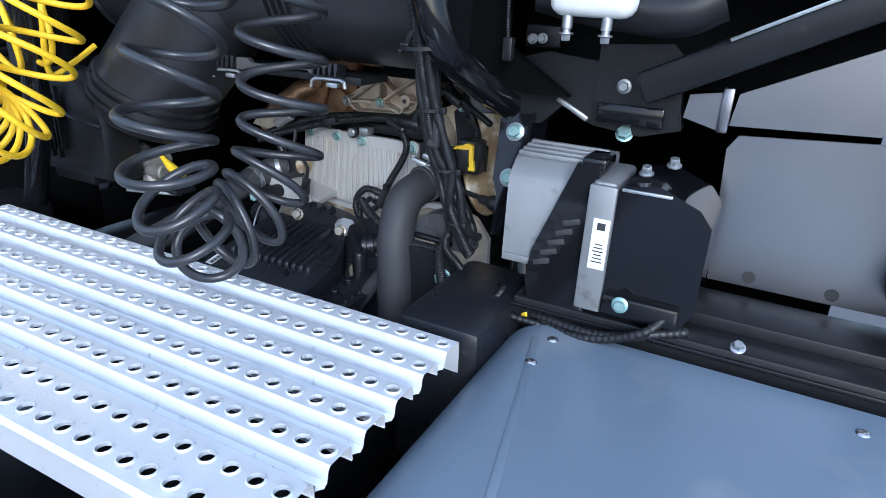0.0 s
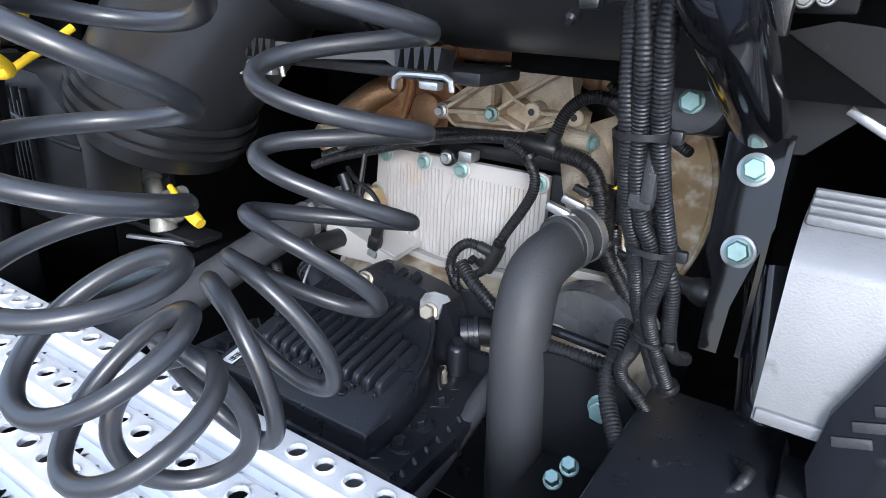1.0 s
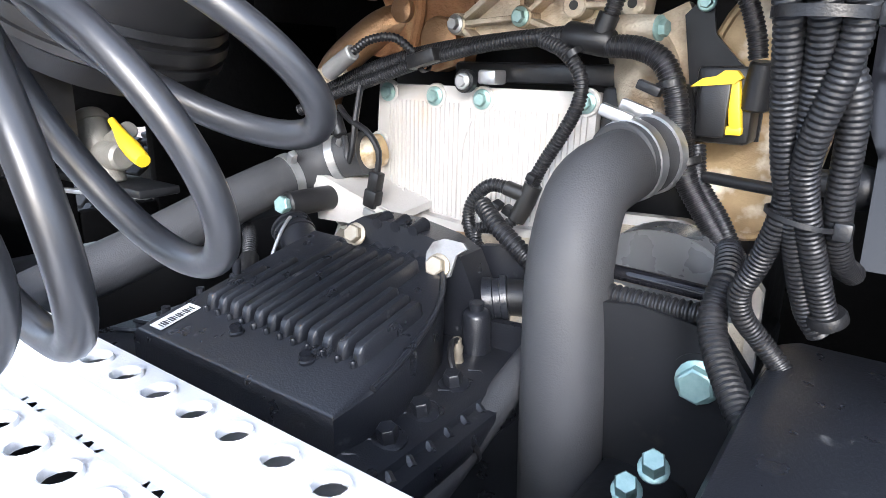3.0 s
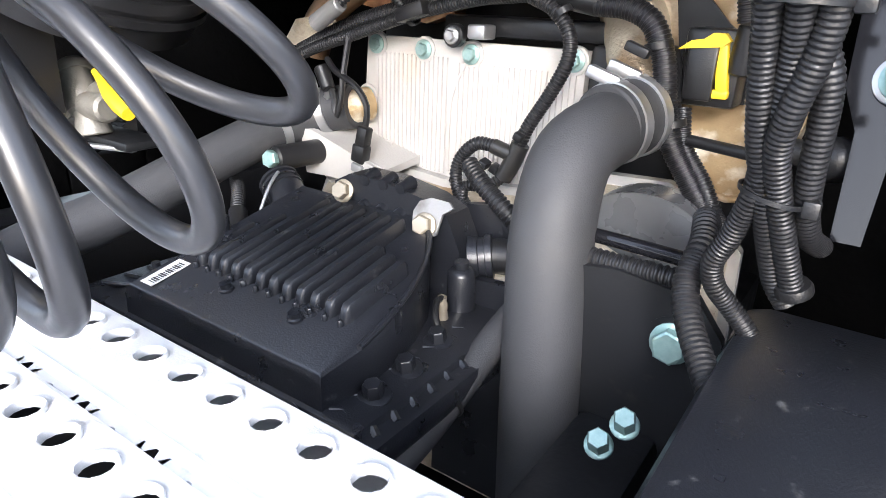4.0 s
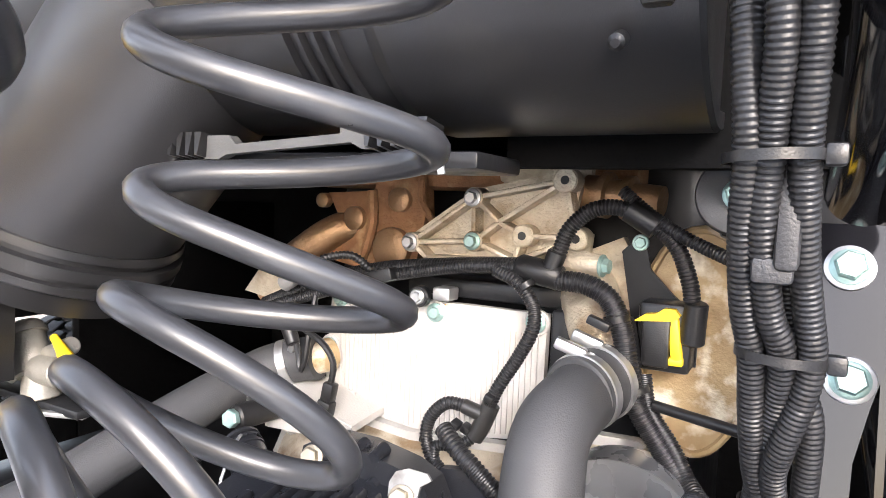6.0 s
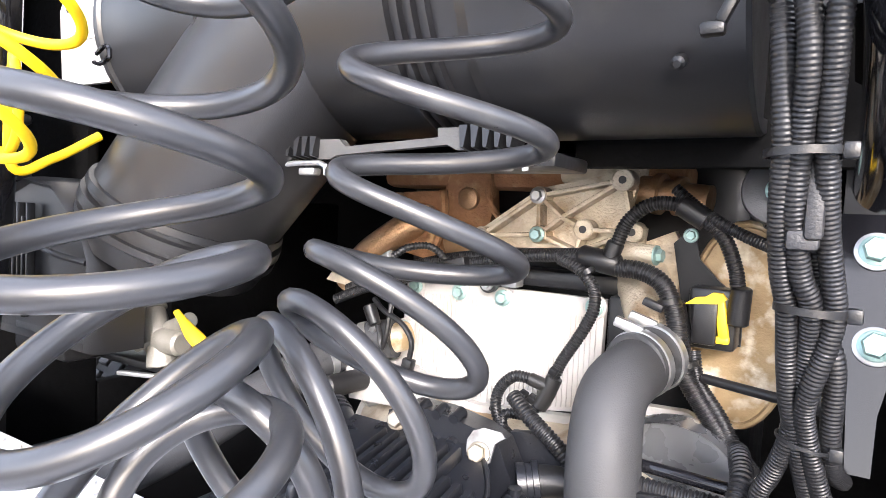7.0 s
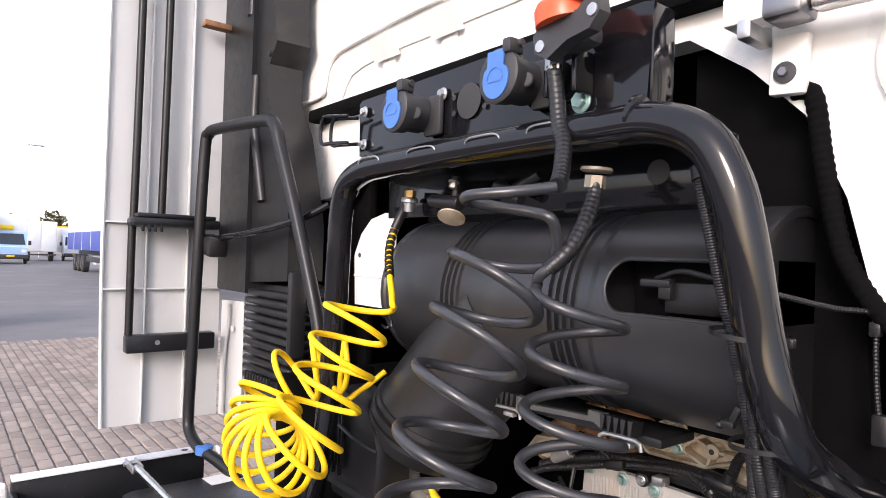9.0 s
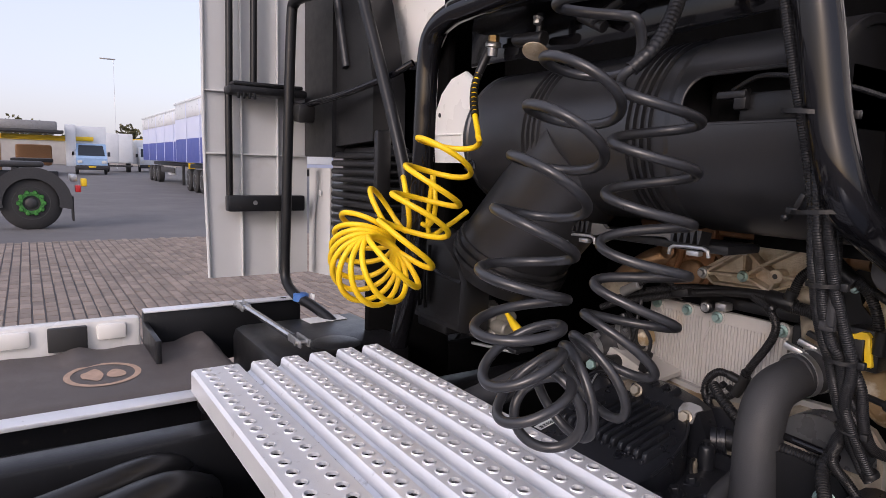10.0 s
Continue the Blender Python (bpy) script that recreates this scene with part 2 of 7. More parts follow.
def thing(name, base, label, category, group="", kind="", shift=(0, 0, 0)):
    """A thing's Empty at its base; shift moves the thing with all its parts."""
    ob = new(name)
    ob.empty_display_size = 0.05
    ob.location = Vector(base) + Vector(shift)
    HOME[ob.name] = Vector(base)
    return tagged(ob, label, category, group, kind)


def mesh_of(name, g, mat, angle=38, smooth=True):
    me = bpy.data.meshes.new(name)
    me.from_pydata(g.v, [], g.f)
    me.materials.append(mat)
    if smooth:
        me.shade_smooth()
        me.set_sharp_from_angle(angle=radians(angle))
    me.update()
    return me


def part(name, g, mat, parent=None, label="", angle=38, smooth=True):
    ob = new(name, mesh_of(name, g, mat, angle, smooth))
    if parent is not None:
        ob.parent = parent
        if parent.parent is None:
            ob.matrix_parent_inverse = Matrix.Translation(-HOME.get(parent.name, parent.location))
    if label:
        ob["label"] = label
    return ob


def solo(name, g, mat, label, category, group="", kind="", angle=38):
    return tagged(part(name, g, mat, None, "", angle), label, category, group, kind)


def bolts(parent, where, d, mat=None, af=0.016, h=0.009, flange=1.35, name="bolt"):
    for p in where:
        part(name, G().hexbolt(p, d, af, h, flange), mat or ZINC, parent)


def coil(axis, marks, tube_r, phase, shape, lead=(), tail=(), per_turn=28, seg=10):
    """A left-handed coil. marks: (share of the axis, turns so far); shape: rows of share, radius, oval, two tilts in metres, shear."""
    ax = curve(axis, 0.004)
    n = len(ax)
    us, u = [], None
    for i, c in enumerate(ax):
        t = (ax[min(i + 1, n - 1)] - ax[max(i - 1, 0)]).normalized()
        u = (u - t * u.dot(t)).normalized() if u else (Vector((1, 0, 0)) - t * t.x).normalized()
        us.append((u.copy(), t.cross(u)))
    total = marks[-1][1]
    pts = []
    m = int(total * per_turn)
    for k in range(m + 1):
        turn = total * k / m
        s = float(np.interp(turn, [b for a, b in marks], [a for a, b in marks]))
        r, oval, tilt_a, tilt_b, shear = (float(np.interp(s, [row[0] for row in shape], [row[j] for row in shape])) for j in range(1, 6))
        f = s * (n - 1)
        i = min(int(f), n - 2)
        c = ax[i].lerp(ax[i + 1], f - i)
        uu = us[i][0].lerp(us[i + 1][0], f - i)
        ww = us[i][1].lerp(us[i + 1][1], f - i)
        a = -2 * math.pi * (turn + phase)
        pts.append(c + (uu * (math.cos(a) + shear * math.sin(a)) + ww * math.sin(a) * oval) * r + uu.cross(ww) * (tilt_a * math.cos(a) + tilt_b * math.sin(a)))
    full = [Vector(q) for q in lead] + pts + [Vector(q) for q in tail]
    return G().tube(full, tube_r, seg, 0.006)

# ---- yard ----
GZ = 0.08
# Grey sheet also holds the far shade, brown pavers the sunlit strip, as colour.
PAVING = material("yard_paving_with_shade", (0.145, 0.138, 0.136), 0.85, 0.0, (0.105, 0.101, 0.102), 1.2, 0.7, 0.4, 40, stain=(0.15, 0.145, 0.14), stain_at=0.6, stain_scale=0.5)
PAVER = material("grey_brown_sunlit_paver", (0.275, 0.222, 0.18), 0.85, 0.0, (0.19, 0.155, 0.132), 6, 0.7, 0.4, 90, per_piece=0.22)
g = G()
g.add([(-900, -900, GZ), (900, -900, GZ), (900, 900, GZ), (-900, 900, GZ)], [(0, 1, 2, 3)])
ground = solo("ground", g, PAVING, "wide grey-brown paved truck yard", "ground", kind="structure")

# ---- cab: white rear wall with the engine tunnel open below ----
cab = thing("truck_cab", (-1.25, 1.1, 1.2), "white truck cab rear wall above an open black engine tunnel", "truck cab")
wall = [(-2.53, 3.4), (-2.53, 1.90), (-2.24, 1.87), (-2.12, 1.88), (-2.05, 1.96), (-1.92, 2.02), (-1.70, 2.06), (-0.98, 2.07), (-0.88, 2.0), (-0.80, 1.92), (-0.745, 1.80),
        (-0.705, 1.64), (-0.66, 1.62), (0.02, 1.68), (0.02, 3.4)]
part("rear_wall", G().prism(wall[::-1], (0, 1.10, 0), (1, 0, 0), (0, 0, 1), -0.06), WHITE_PAINT, cab)
ridge = [(-2.53, 2.17), (-2.40, 2.181), (-2.20, 2.186), (-2.165, 2.21), (-2.146, 2.262), (-2.11, 2.29), (-2.05, 2.303), (-1.80, 2.314), (-1.57, 2.316), (-1.2, 2.318), (-0.80, 2.322), (0.02, 2.33)]
part("upper_skin", G().prism((ridge + [(0.02, 3.4), (-2.53, 3.4)])[::-1], (0, 1.098, 0), (1, 0, 0), (0, 0, 1), 0.034).prism((ridge + [(0.02, 3.4), (-2.53, 3.4)])[::-1], (0, 1.098, 0), (1, 0, 0), (0, 0, 1), -0.002), WHITE_PAINT, cab)
shelf = G()
low_line = [(-2.53, 2.12), (-2.40, 2.13), (-2.17, 2.13), (-2.12, 2.16), (-2.09, 2.205), (-2.06, 2.232), (-1.99, 2.246), (-1.80, 2.254), (-1.57, 2.252), (-1.2, 2.25), (-0.80, 2.25), (0.02, 2.26)]
shelf.loft([[(x0, 1.066, z0 + 0.004), (x1, 1.094, z1), (x1, 1.106, z1), (x0, 1.106, z0 + 0.004)] for (x0, z0), (x1, z1) in zip(ridge, low_line)], True)
part("shelf", shelf, WHITE_PAINT, cab)
part("ridge_bead", G().tube([(x, 1.064, z) for x, z in ridge], 0.007, 8), WHITE_PAINT, cab)
for x in (-1.86, -1.60):
    part("pad", G().prism([(-0.055, 0.0), (0.055, 0.0), (0.045, 0.06), (-0.045, 0.06)], (x, 1.094, 2.238), (1, 0, 0), (0, -0.5, 0.85), 0.014), WHITE_PAINT, cab)
    part("pad_rib", G().box((x, 1.098, 2.16), (0.055, 0.012, 0.17), 0.004), WHITE_PAINT, cab)
part("roof", G().box((-1.25, 2.1, 3.432), (2.66, 2.1, 0.06), 0.02), WHITE_PAINT, cab)
part("side_wall", G().box((-2.555, 2.1, 2.4), (0.05, 2.0, 2.0), 0.01), WHITE_PAINT, cab)
part("side_wall", G().box((0.03, 2.1, 2.4), (0.05, 2.0, 2.2), 0.01), WHITE_PAINT, cab)
# Near-black panels added to darken the tunnel and its gaps.
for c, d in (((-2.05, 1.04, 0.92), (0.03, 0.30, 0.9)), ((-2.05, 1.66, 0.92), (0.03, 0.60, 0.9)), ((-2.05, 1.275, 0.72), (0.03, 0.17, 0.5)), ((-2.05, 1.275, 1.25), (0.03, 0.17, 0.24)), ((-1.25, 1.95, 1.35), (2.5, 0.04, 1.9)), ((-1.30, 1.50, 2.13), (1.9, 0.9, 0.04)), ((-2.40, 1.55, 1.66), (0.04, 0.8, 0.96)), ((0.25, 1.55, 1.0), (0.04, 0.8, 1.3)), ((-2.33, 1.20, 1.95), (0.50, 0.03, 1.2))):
    part("tunnel_lining", G().box(c, d, 0.01), MAT_AND_SHADE, cab, "near-black panel added for the shade in the tunnel")
part("heat_mat", G().box((-1.35, 1.36, 1.80), (1.30, 0.03, 0.62), 0.012), MAT_AND_SHADE, cab, "black insulation mat")
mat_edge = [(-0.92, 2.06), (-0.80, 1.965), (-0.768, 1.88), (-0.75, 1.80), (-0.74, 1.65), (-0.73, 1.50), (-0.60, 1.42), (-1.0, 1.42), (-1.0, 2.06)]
part("heat_mat", G().prism(mat_edge, (0, 1.16, 0), (1, 0, 0), (0, 0, 1), -0.03), MAT_AND_SHADE, cab, "black insulation mat")
part("mat_edge", G().tube([(-0.815, 1.105, 1.955), (-0.79, 1.10, 1.945), (-0.776, 1.10, 1.86), (-0.758, 1.10, 1.76), (-0.742, 1.10, 1.71), (-0.705, 1.10, 1.65), (-0.66, 1.11, 1.605)], 0.014, 10, ribs=0.012, depth=0.0012), MAT_AND_SHADE, cab)
# ---- catwalk ----
catwalk = thing("catwalk", (-1.2, 0.56, 1.0), "ribbed bright aluminium catwalk with raised round holes", "catwalk")
CX0, CX1, CZ = -1.793, -0.622, 1.08


def hole_strip(g, x0, x1, y0, y1, z, pitch, r, collar, n=12):
    """A strip of sheet from y0 to y1 with a row of raised holes."""
    k = int(round((x1 - x0) / pitch))
    w = (x1 - x0) / k
    for i in range(k):
        a, b = x0 + i * w, x0 + (i + 1) * w
        cx, cy = (a + b) / 2, (y0 + y1) / 2
        out, foot, lip, rim, deep = [], [], [], [], []
        for j in range(n):
            t = 2 * math.pi * (j + 0.5) / n
            c, s = math.cos(t), math.sin(t)
            q = max(abs(c) / ((b - a) / 2), abs(s) / ((y1 - y0) / 2))
            out.append((cx + c / q, cy + s / q, z))
            foot.append((cx + c * (r + collar * 1.3), cy + s * (r + collar * 1.3) * 0.9, z))
            lip.append((cx + c * (r + collar * 0.45), cy + s * (r + collar * 0.45), z + collar))
            rim.append((cx + c * r, cy + s * r, z + collar * 0.9))
            deep.append((cx + c * r, cy + s * r, z - 0.004))
        fs = []
        for a0 in range(4):
            for j in range(n):
                m = (j + 1) % n
                fs.append((a0 * n + j, a0 * n + m, (a0 + 1) * n + m, (a0 + 1) * n + j))
        corner = [(a, y0, z), (b, y0, z), (b, y1, z), (a, y1, z)]
        base = 5 * n
        vs = out + foot + lip + rim + deep + corner
        for cc in range(4):
            turn = math.atan2(corner[cc][1] - cy, corner[cc][0] - cx) % (2 * math.pi)
            j = int(math.floor(turn * n / (2 * math.pi) - 0.5)) % n
            fs.append((base + cc, (j + 1) % n, j))
        g.add(vs, fs)
    return g


def strip(g, x0, x1, ya, za, yb, zb):
    g.add([(x0, ya, za), (x1, ya, za), (x1, yb, zb), (x0, yb, zb)], [(0, 1, 2, 3)])


PITCH = 0.0725
for i in range(6):
    yf = 0.80 - PITCH * i
    last = i == 5
    yr = 0.33 if last else yf - 0.045
    g = G()
    if last:
        hole_strip(g, CX0, CX1, yf - 0.054, yf - 0.004, CZ, 0.0366, 0.0094, 0.0024)
        hole_strip(g, CX0, CX1, yr + 0.006, yf - 0.054, CZ, 0.0366, 0.0094, 0.0024)
        strip(g, CX0, CX1, yr + 0.006, CZ, yr, CZ - 0.006)
        strip(g, CX0, CX1, yr, CZ - 0.006, yr, CZ - 0.05)
    else:
        hole_strip(g, CX0, CX1, yr + 0.004, yf - 0.004, CZ, 0.0366, 0.0094, 0.0024)
        strip(g, CX0, CX1, yr + 0.004, CZ, yr, CZ - 0.004)
        strip(g, CX0, CX1, yr, CZ - 0.004, yr - 0.003, CZ - 0.020)
        strip(g, CX0, CX1, yr - 0.003, CZ - 0.020, yr - 0.010, CZ - 0.024)
    strip(g, CX0, CX1, yf - 0.004, CZ, yf, CZ - 0.004)
    strip(g, CX0, CX1, yf, CZ - 0.004, yf + 0.002, CZ - 0.024)
    if i == 0:
        strip(g, CX0, CX1, yf + 0.002, CZ - 0.024, yf + 0.002, CZ - 0.06)
    part("tread", g.weld(), ALU, catwalk)
    if not last:
        # gutter with small drain holes
        g = G()
        y0, y1 = yf - PITCH, yr - 0.008
        hole_strip(g, CX0, CX1, y0, y1, CZ - 0.024, 0.073, 0.0035, 0.0003, 8)
        part("gutter", g.weld(), ALU, catwalk)
for x in (-1.74, -0.72):
    part("crossbar", G().box((x, 0.565, 1.028), (0.05, 0.46, 0.05), 0.004), BLACK_PAINT, catwalk)

# ---- chassis ----
chassis = thing("chassis_frame", (-1.25, 0.3, 0.8), "black painted steel ladder frame under the catwalk", "chassis")
part("rail", G().box((-1.66, -0.6, 0.86), (0.08, 4.4, 0.28), 0.012), BLACK_PAINT, chassis)
part("rail", G().box((-0.84, -0.6, 0.80), (0.08, 4.4, 0.26), 0.012), BLACK_PAINT, chassis)
part("crossmember", G().box((-1.25, 0.15, 0.85), (0.78, 0.10, 0.20), 0.02), BLACK_PAINT, chassis)
part("undertray", G().box((-1.22, 0.5, 0.62), (1.7, 3.0, 0.03), 0.01), BLACK_PAINT, chassis)

# ---- tube frame behind the cab ----
frame_thing = thing("coupling_stand", (-1.2, 0.84, 1.1), "glossy black bent tube stand carrying hose couplings", "coupling stand")
path = [(-1.80, 0.865, 1.07), (-1.765, 0.86, 1.15), (-1.695, 0.845, 1.30), (-1.645, 0.832, 1.52), (-1.634, 0.83, 1.68), (-1.627, 0.83, 1.79), (-1.603, 0.83, 1.848), (-1.54, 0.83, 1.874),
        (-1.45, 0.83, 1.881), (-1.2, 0.83, 1.882), (-0.95, 0.83, 1.879), (-0.862, 0.83, 1.876), (-0.802, 0.831, 1.850), (-0.772, 0.834, 1.80), (-0.757, 0.838, 1.74), (-0.740, 0.846, 1.63), (-0.722, 0.849, 1.560),
        (-0.713, 0.860, 1.522), (-0.706, 0.890, 1.496), (-0.702, 0.95, 1.466), (-0.70, 1.03, 1.432), (-0.70, 1.12, 1.40)]
part("tube", G().tube(path, 0.026, 18, 0.012), BLACK_GLOSS, frame_thing)
plate = [(-1.612, 1.916), (-0.898, 1.910), (-0.890, 2.043), (-0.905, 2.046), (-1.605, 2.036), (-1.616, 2.03)]
part("socket_plate", G().prism(plate, (0, 0.862, 0), (1, 0, 0), (0, 0, 1), -0.005), BLACK_GLOSS, frame_thing)

# ---- air filter housing ----
filt = thing("air_filter_housing", (-1.15, 1.08, 1.46), "large black plastic cylindrical air filter housing", "air filter")
FA = Vector((0, 1.12, 1.62))
prof = [(0.0, 0.05), (0.006, 0.115), (0.03, 0.155), (0.05, 0.163), (0.054, 0.168), (0.062, 0.168), (0.066, 0.164), (0.25, 0.165), (0.40, 0.167), (0.65, 0.168)]
part("end_drum", G().lathe((-1.70, FA.y, FA.z), (1, 0, 0), prof, 48), FILTER_BLACK, filt)
g = G()
nx, na = 160, 320
for i in range(nx + 1):
    for j in range(na):
        x, t = -1.055 + 0.250 * i / nx, 2 * math.pi * j / na
        r = 0.1735 - 0.003 * max(0, 1 - i / 8)
        g.v.append((x, FA.y - r * math.cos(t), FA.z + r * math.sin(t)))
for i in range(nx):
    for j in range(na):
        x, t = -1.055 + 0.250 * (i + 0.5) / nx, 2 * math.pi * (j + 0.5) / na
        t = t - 2 * math.pi if t > math.pi else t
        zz = 0.1735 * math.sin(t)
        dx, dz = max(0.0, -(x + 0.992)), max(0.0, abs(zz - 0.049) - 0.007)
        if abs(t) < 1.4 and math.hypot(dx, dz) < 0.034:
            continue
        a, b = i * na + j, i * na + (j + 1) % na
        g.f.append((a, b, b + na, a + na))
main = part("main_drum", g, FILTER_BLACK, filt)
# End set back in a darker plastic, standing for the shade on it.
part("end_cap", G().lathe((-0.805, FA.y, FA.z), (1, 0, 0), [(0, 0.1735), (0.004, 0.171), (0.004, 0.158), (-0.002, 0.155), (-0.030, 0.153), (-0.032, 0.05)], 48), BLACK_PLASTIC, filt)
rim = [(-0.80, 1)] + [(-0.992 - 0.034 * math.sin(t), math.cos(t)) for t in [math.pi * k / 16 for k in range(17)]] + [(-0.80, -1)]
part("slot_rim", G().tube([(x, FA.y - 0.171 * math.cos(math.asin((0.049 + 0.041 * q) / 0.1735)), FA.z + 0.049 + 0.041 * q) for x, q in rim], 0.0035, 8, smooth=False), FILTER_BLACK, main)
# Near-black box fills the drum behind the slot, giving its inner shade.
part("slot_pan", G().box((-0.915, 1.10, 1.668), (0.22, 0.16, 0.13), 0.02), MAT_AND_SHADE, main, "near-black box for the shade inside the slot")
part("inner_panel", G().box((-0.895, 0.995, 1.655), (0.10, 0.008, 0.045), 0.002), BLACK_PLASTIC, main)
part("slot_plug", G().box((-0.955, 0.985, 1.675), (0.05, 0.014, 0.012), 0.003).box((-0.940, 0.988, 1.668), (0.022, 0.016, 0.034), 0.004), BLACK_RIB, main)
for x0, r0 in ((-1.430, 0.165), (-1.140, 0.1675)):
    for k in range(4):
        part("band_rib", G().lathe((x0 + k * 0.0165, FA.y, FA.z), (1, 0, 0), [(0, r0), (0.002, r0 + 0.0075), (0.006, r0 + 0.0075), (0.008, r0)], 48, False), FILTER_BLACK, filt)
# slanting duct, its collar, and the moulded intake box beside it
top_c, top_n = Vector((-1.325, 1.075, 1.60)), Vector((0.75, 0.03, 0.66)).normalized()
low_c, low_n = Vector((-1.567, 1.061, 1.350)), Vector((0.454, 0.071, 1.0)).normalized()


def duct_ring(k, r, lift=0.0):
    c, n = low_c.lerp(top_c, k), low_n.lerp(top_n, k).normalized()
    u = Vector((1, 0, 0))
    u = (u - n * u.dot(n)).normalized()
    return G().ring(c + n * lift, u, n.cross(u), r, 56)


part("duct", G().loft([duct_ring(k, 0.138 - 0.010 * k) for k in (0.0, 0.15, 0.3, 0.5, 0.7, 0.85, 1.0)]), FILTER_BLACK, filt)
part("duct_collar", G().loft([duct_ring(0, r, d) for d, r in ((0.010, 0.136), (0.008, 0.143), (-0.002, 0.145), (-0.004, 0.140), (-0.010, 0.140), (-0.012, 0.148), (-0.026, 0.149), (-0.028, 0.142), (-0.034, 0.142), (-0.036, 0.147), (-0.046, 0.147), (-0.050, 0.140), (-0.08, 0.132))]), BLACK_PLASTIC, filt)
box = thing("air_intake_box", (-1.66, 1.05, 1.14), "black moulded plastic air intake box with upright ribs", "air intake box")
hull3 = [(-1.86, 1.14), (-1.865, 1.31), (-1.84, 1.36), (-1.76, 1.385), (-1.68, 1.375), (-1.60, 1.315), (-1.58, 1.27), (-1.585, 1.14)]
rings = []
for y, k in ((0.925, 0.90), (0.915, 0.955), (0.925, 0.985), (0.945, 1.0), (1.00, 1.0)):
    rings.append([Vector((-1.72 + (x + 1.72) * k, y, 1.27 + (z - 1.27) * k)) for x, z in hull3[::-1]])
part("box_shell", G().loft(rings), BLACK_PLASTIC, box)
for k in range(9):
    part("box_rib", G().box((-1.845 + 0.014 * k, 0.914, 1.27 - 0.02 * (k % 2)), (0.004, 0.012, 0.15), 0.0015), BLACK_PLASTIC, box)
part("box_seam", G().tube([(-1.855, 0.916, 1.312), (-1.74, 0.909, 1.296), (-1.66, 0.909, 1.277), (-1.59, 0.918, 1.268)], 0.005, 8), BLACK_PLASTIC, box)
part("box_foot", G().box((-1.735, 0.96, 1.145), (0.15, 0.07, 0.06), 0.012), BLACK_PLASTIC, box)

# ---- tank, right-hand panels ----
g = G()
prof2 = []
n = 8
for k in range(n + 1):
    a = math.pi / 2 * k / n
    prof2.append((-0.615 + 0.10 - 0.10 * math.sin(a), 1.06 - 0.10 + 0.10 * math.cos(a)))
outline = [(0.10, 0.40), (0.10, 1.06)] + prof2 + [(-0.615, 0.40)]
g.prism(outline, (0, 0.965, 0), (1, 0, 0), (0, 0, 1), 1.6)
tank = thing("fuel_tank", (-0.25, 0.2, 0.4), "smooth blue-grey metal tank with rounded top edge", "fuel tank")
part("tank_body", g, TANK, tank)

# ---- coiled air lines ----
axis = [(-1.019, 0.733, 1.730), (-1.017, 0.729, 1.712), (-1.017, 0.677, 1.579), (-1.021, 0.633, 1.434), (-0.999, 0.604, 1.312), (-0.963, 0.618, 1.221), (-0.983, 0.667, 1.217), (-0.978, 0.748, 1.249), (-0.973, 0.796, 1.319), (-0.951, 0.790, 1.390), (-0.934, 0.776, 1.503), (-0.942, 0.797, 1.702)]
marks = [(0.00, 0.000), (0.34, 5.281), (0.50, 9.029), (0.64, 12.133), (0.9655, 17.35)]
shape = [(0.00, 0.0690, 0.880, 0.0083, -0.0042, -0.097), (0.22, 0.0741, 0.829, -0.0023, -0.0066, 0.076), (0.40, 0.0398, 1.305, 0.0136, 0.0226, -0.462), (0.55, 0.0518, 1.084, -0.0091, -0.0052, 0.444), (0.70, 0.0463, 0.792, 0.0054, -0.0042, 0.858), (1.00, 0.0473, 1.283, -0.0110, 0.0073, 0.157)]
lead = [(-0.945, 0.745, 1.795), (-0.975, 0.70, 1.787), (-1.02, 0.672, 1.783), (-1.042, 0.685, 1.778), (-1.02, 0.715, 1.772), (-0.98, 0.742, 1.765)]
tail = [(-0.975, 0.752, 1.683), (-0.955, 0.765, 1.705), (-0.948, 0.80, 1.744), (-0.957, 0.838, 1.795)]
air = coil(axis, marks, 0.0074, 0.0634, shape, lead, tail, 28, 12)
air_line = thing("coiled_air_line", (-0.97, 0.68, 1.15), "black coiled rubber air line hanging in a long loop", "coiled hose")
part("coil_tube", air, COIL_BLACK, air_line)
part("strain_sleeve", G().tube([(-0.965, 0.757, 1.692), (-0.950, 0.775, 1.715), (-0.948, 0.80, 1.745), (-0.955, 0.83, 1.785), (-0.958, 0.84, 1.81)], 0.0112, 14, ribs=0.0085, depth=0.0006), BLACK_PLASTIC, air_line, "slotted black strain-relief sleeve")

yaxis = [[-1.470, 0.798, 1.623], [-1.471, 0.767, 1.542], [-1.483, 0.737, 1.461], [-1.487, 0.703, 1.390], [-1.505, 0.673, 1.339], [-1.567, 0.655, 1.321], [-1.633, 0.671, 1.354], [-1.663, 0.707, 1.415], [-1.641, 0.770, 1.455], [-1.618, 0.846, 1.474]]
ymarks = [(0.0, 0.0), (0.40, 4.2), (0.76, 13.0), (1.0, 15.6)]
ylead = [(-1.519, 0.925, 1.812), (-1.529, 0.920, 1.790), (-1.536, 0.908, 1.757), (-1.530, 0.895, 1.729), (-1.511, 0.880, 1.695), (-1.478, 0.862, 1.657), (-1.446, 0.846, 1.628)]
ytail = [[-1.613, 0.835, 1.393], [-1.612, 0.885, 1.406], [-1.606, 0.942, 1.442]]
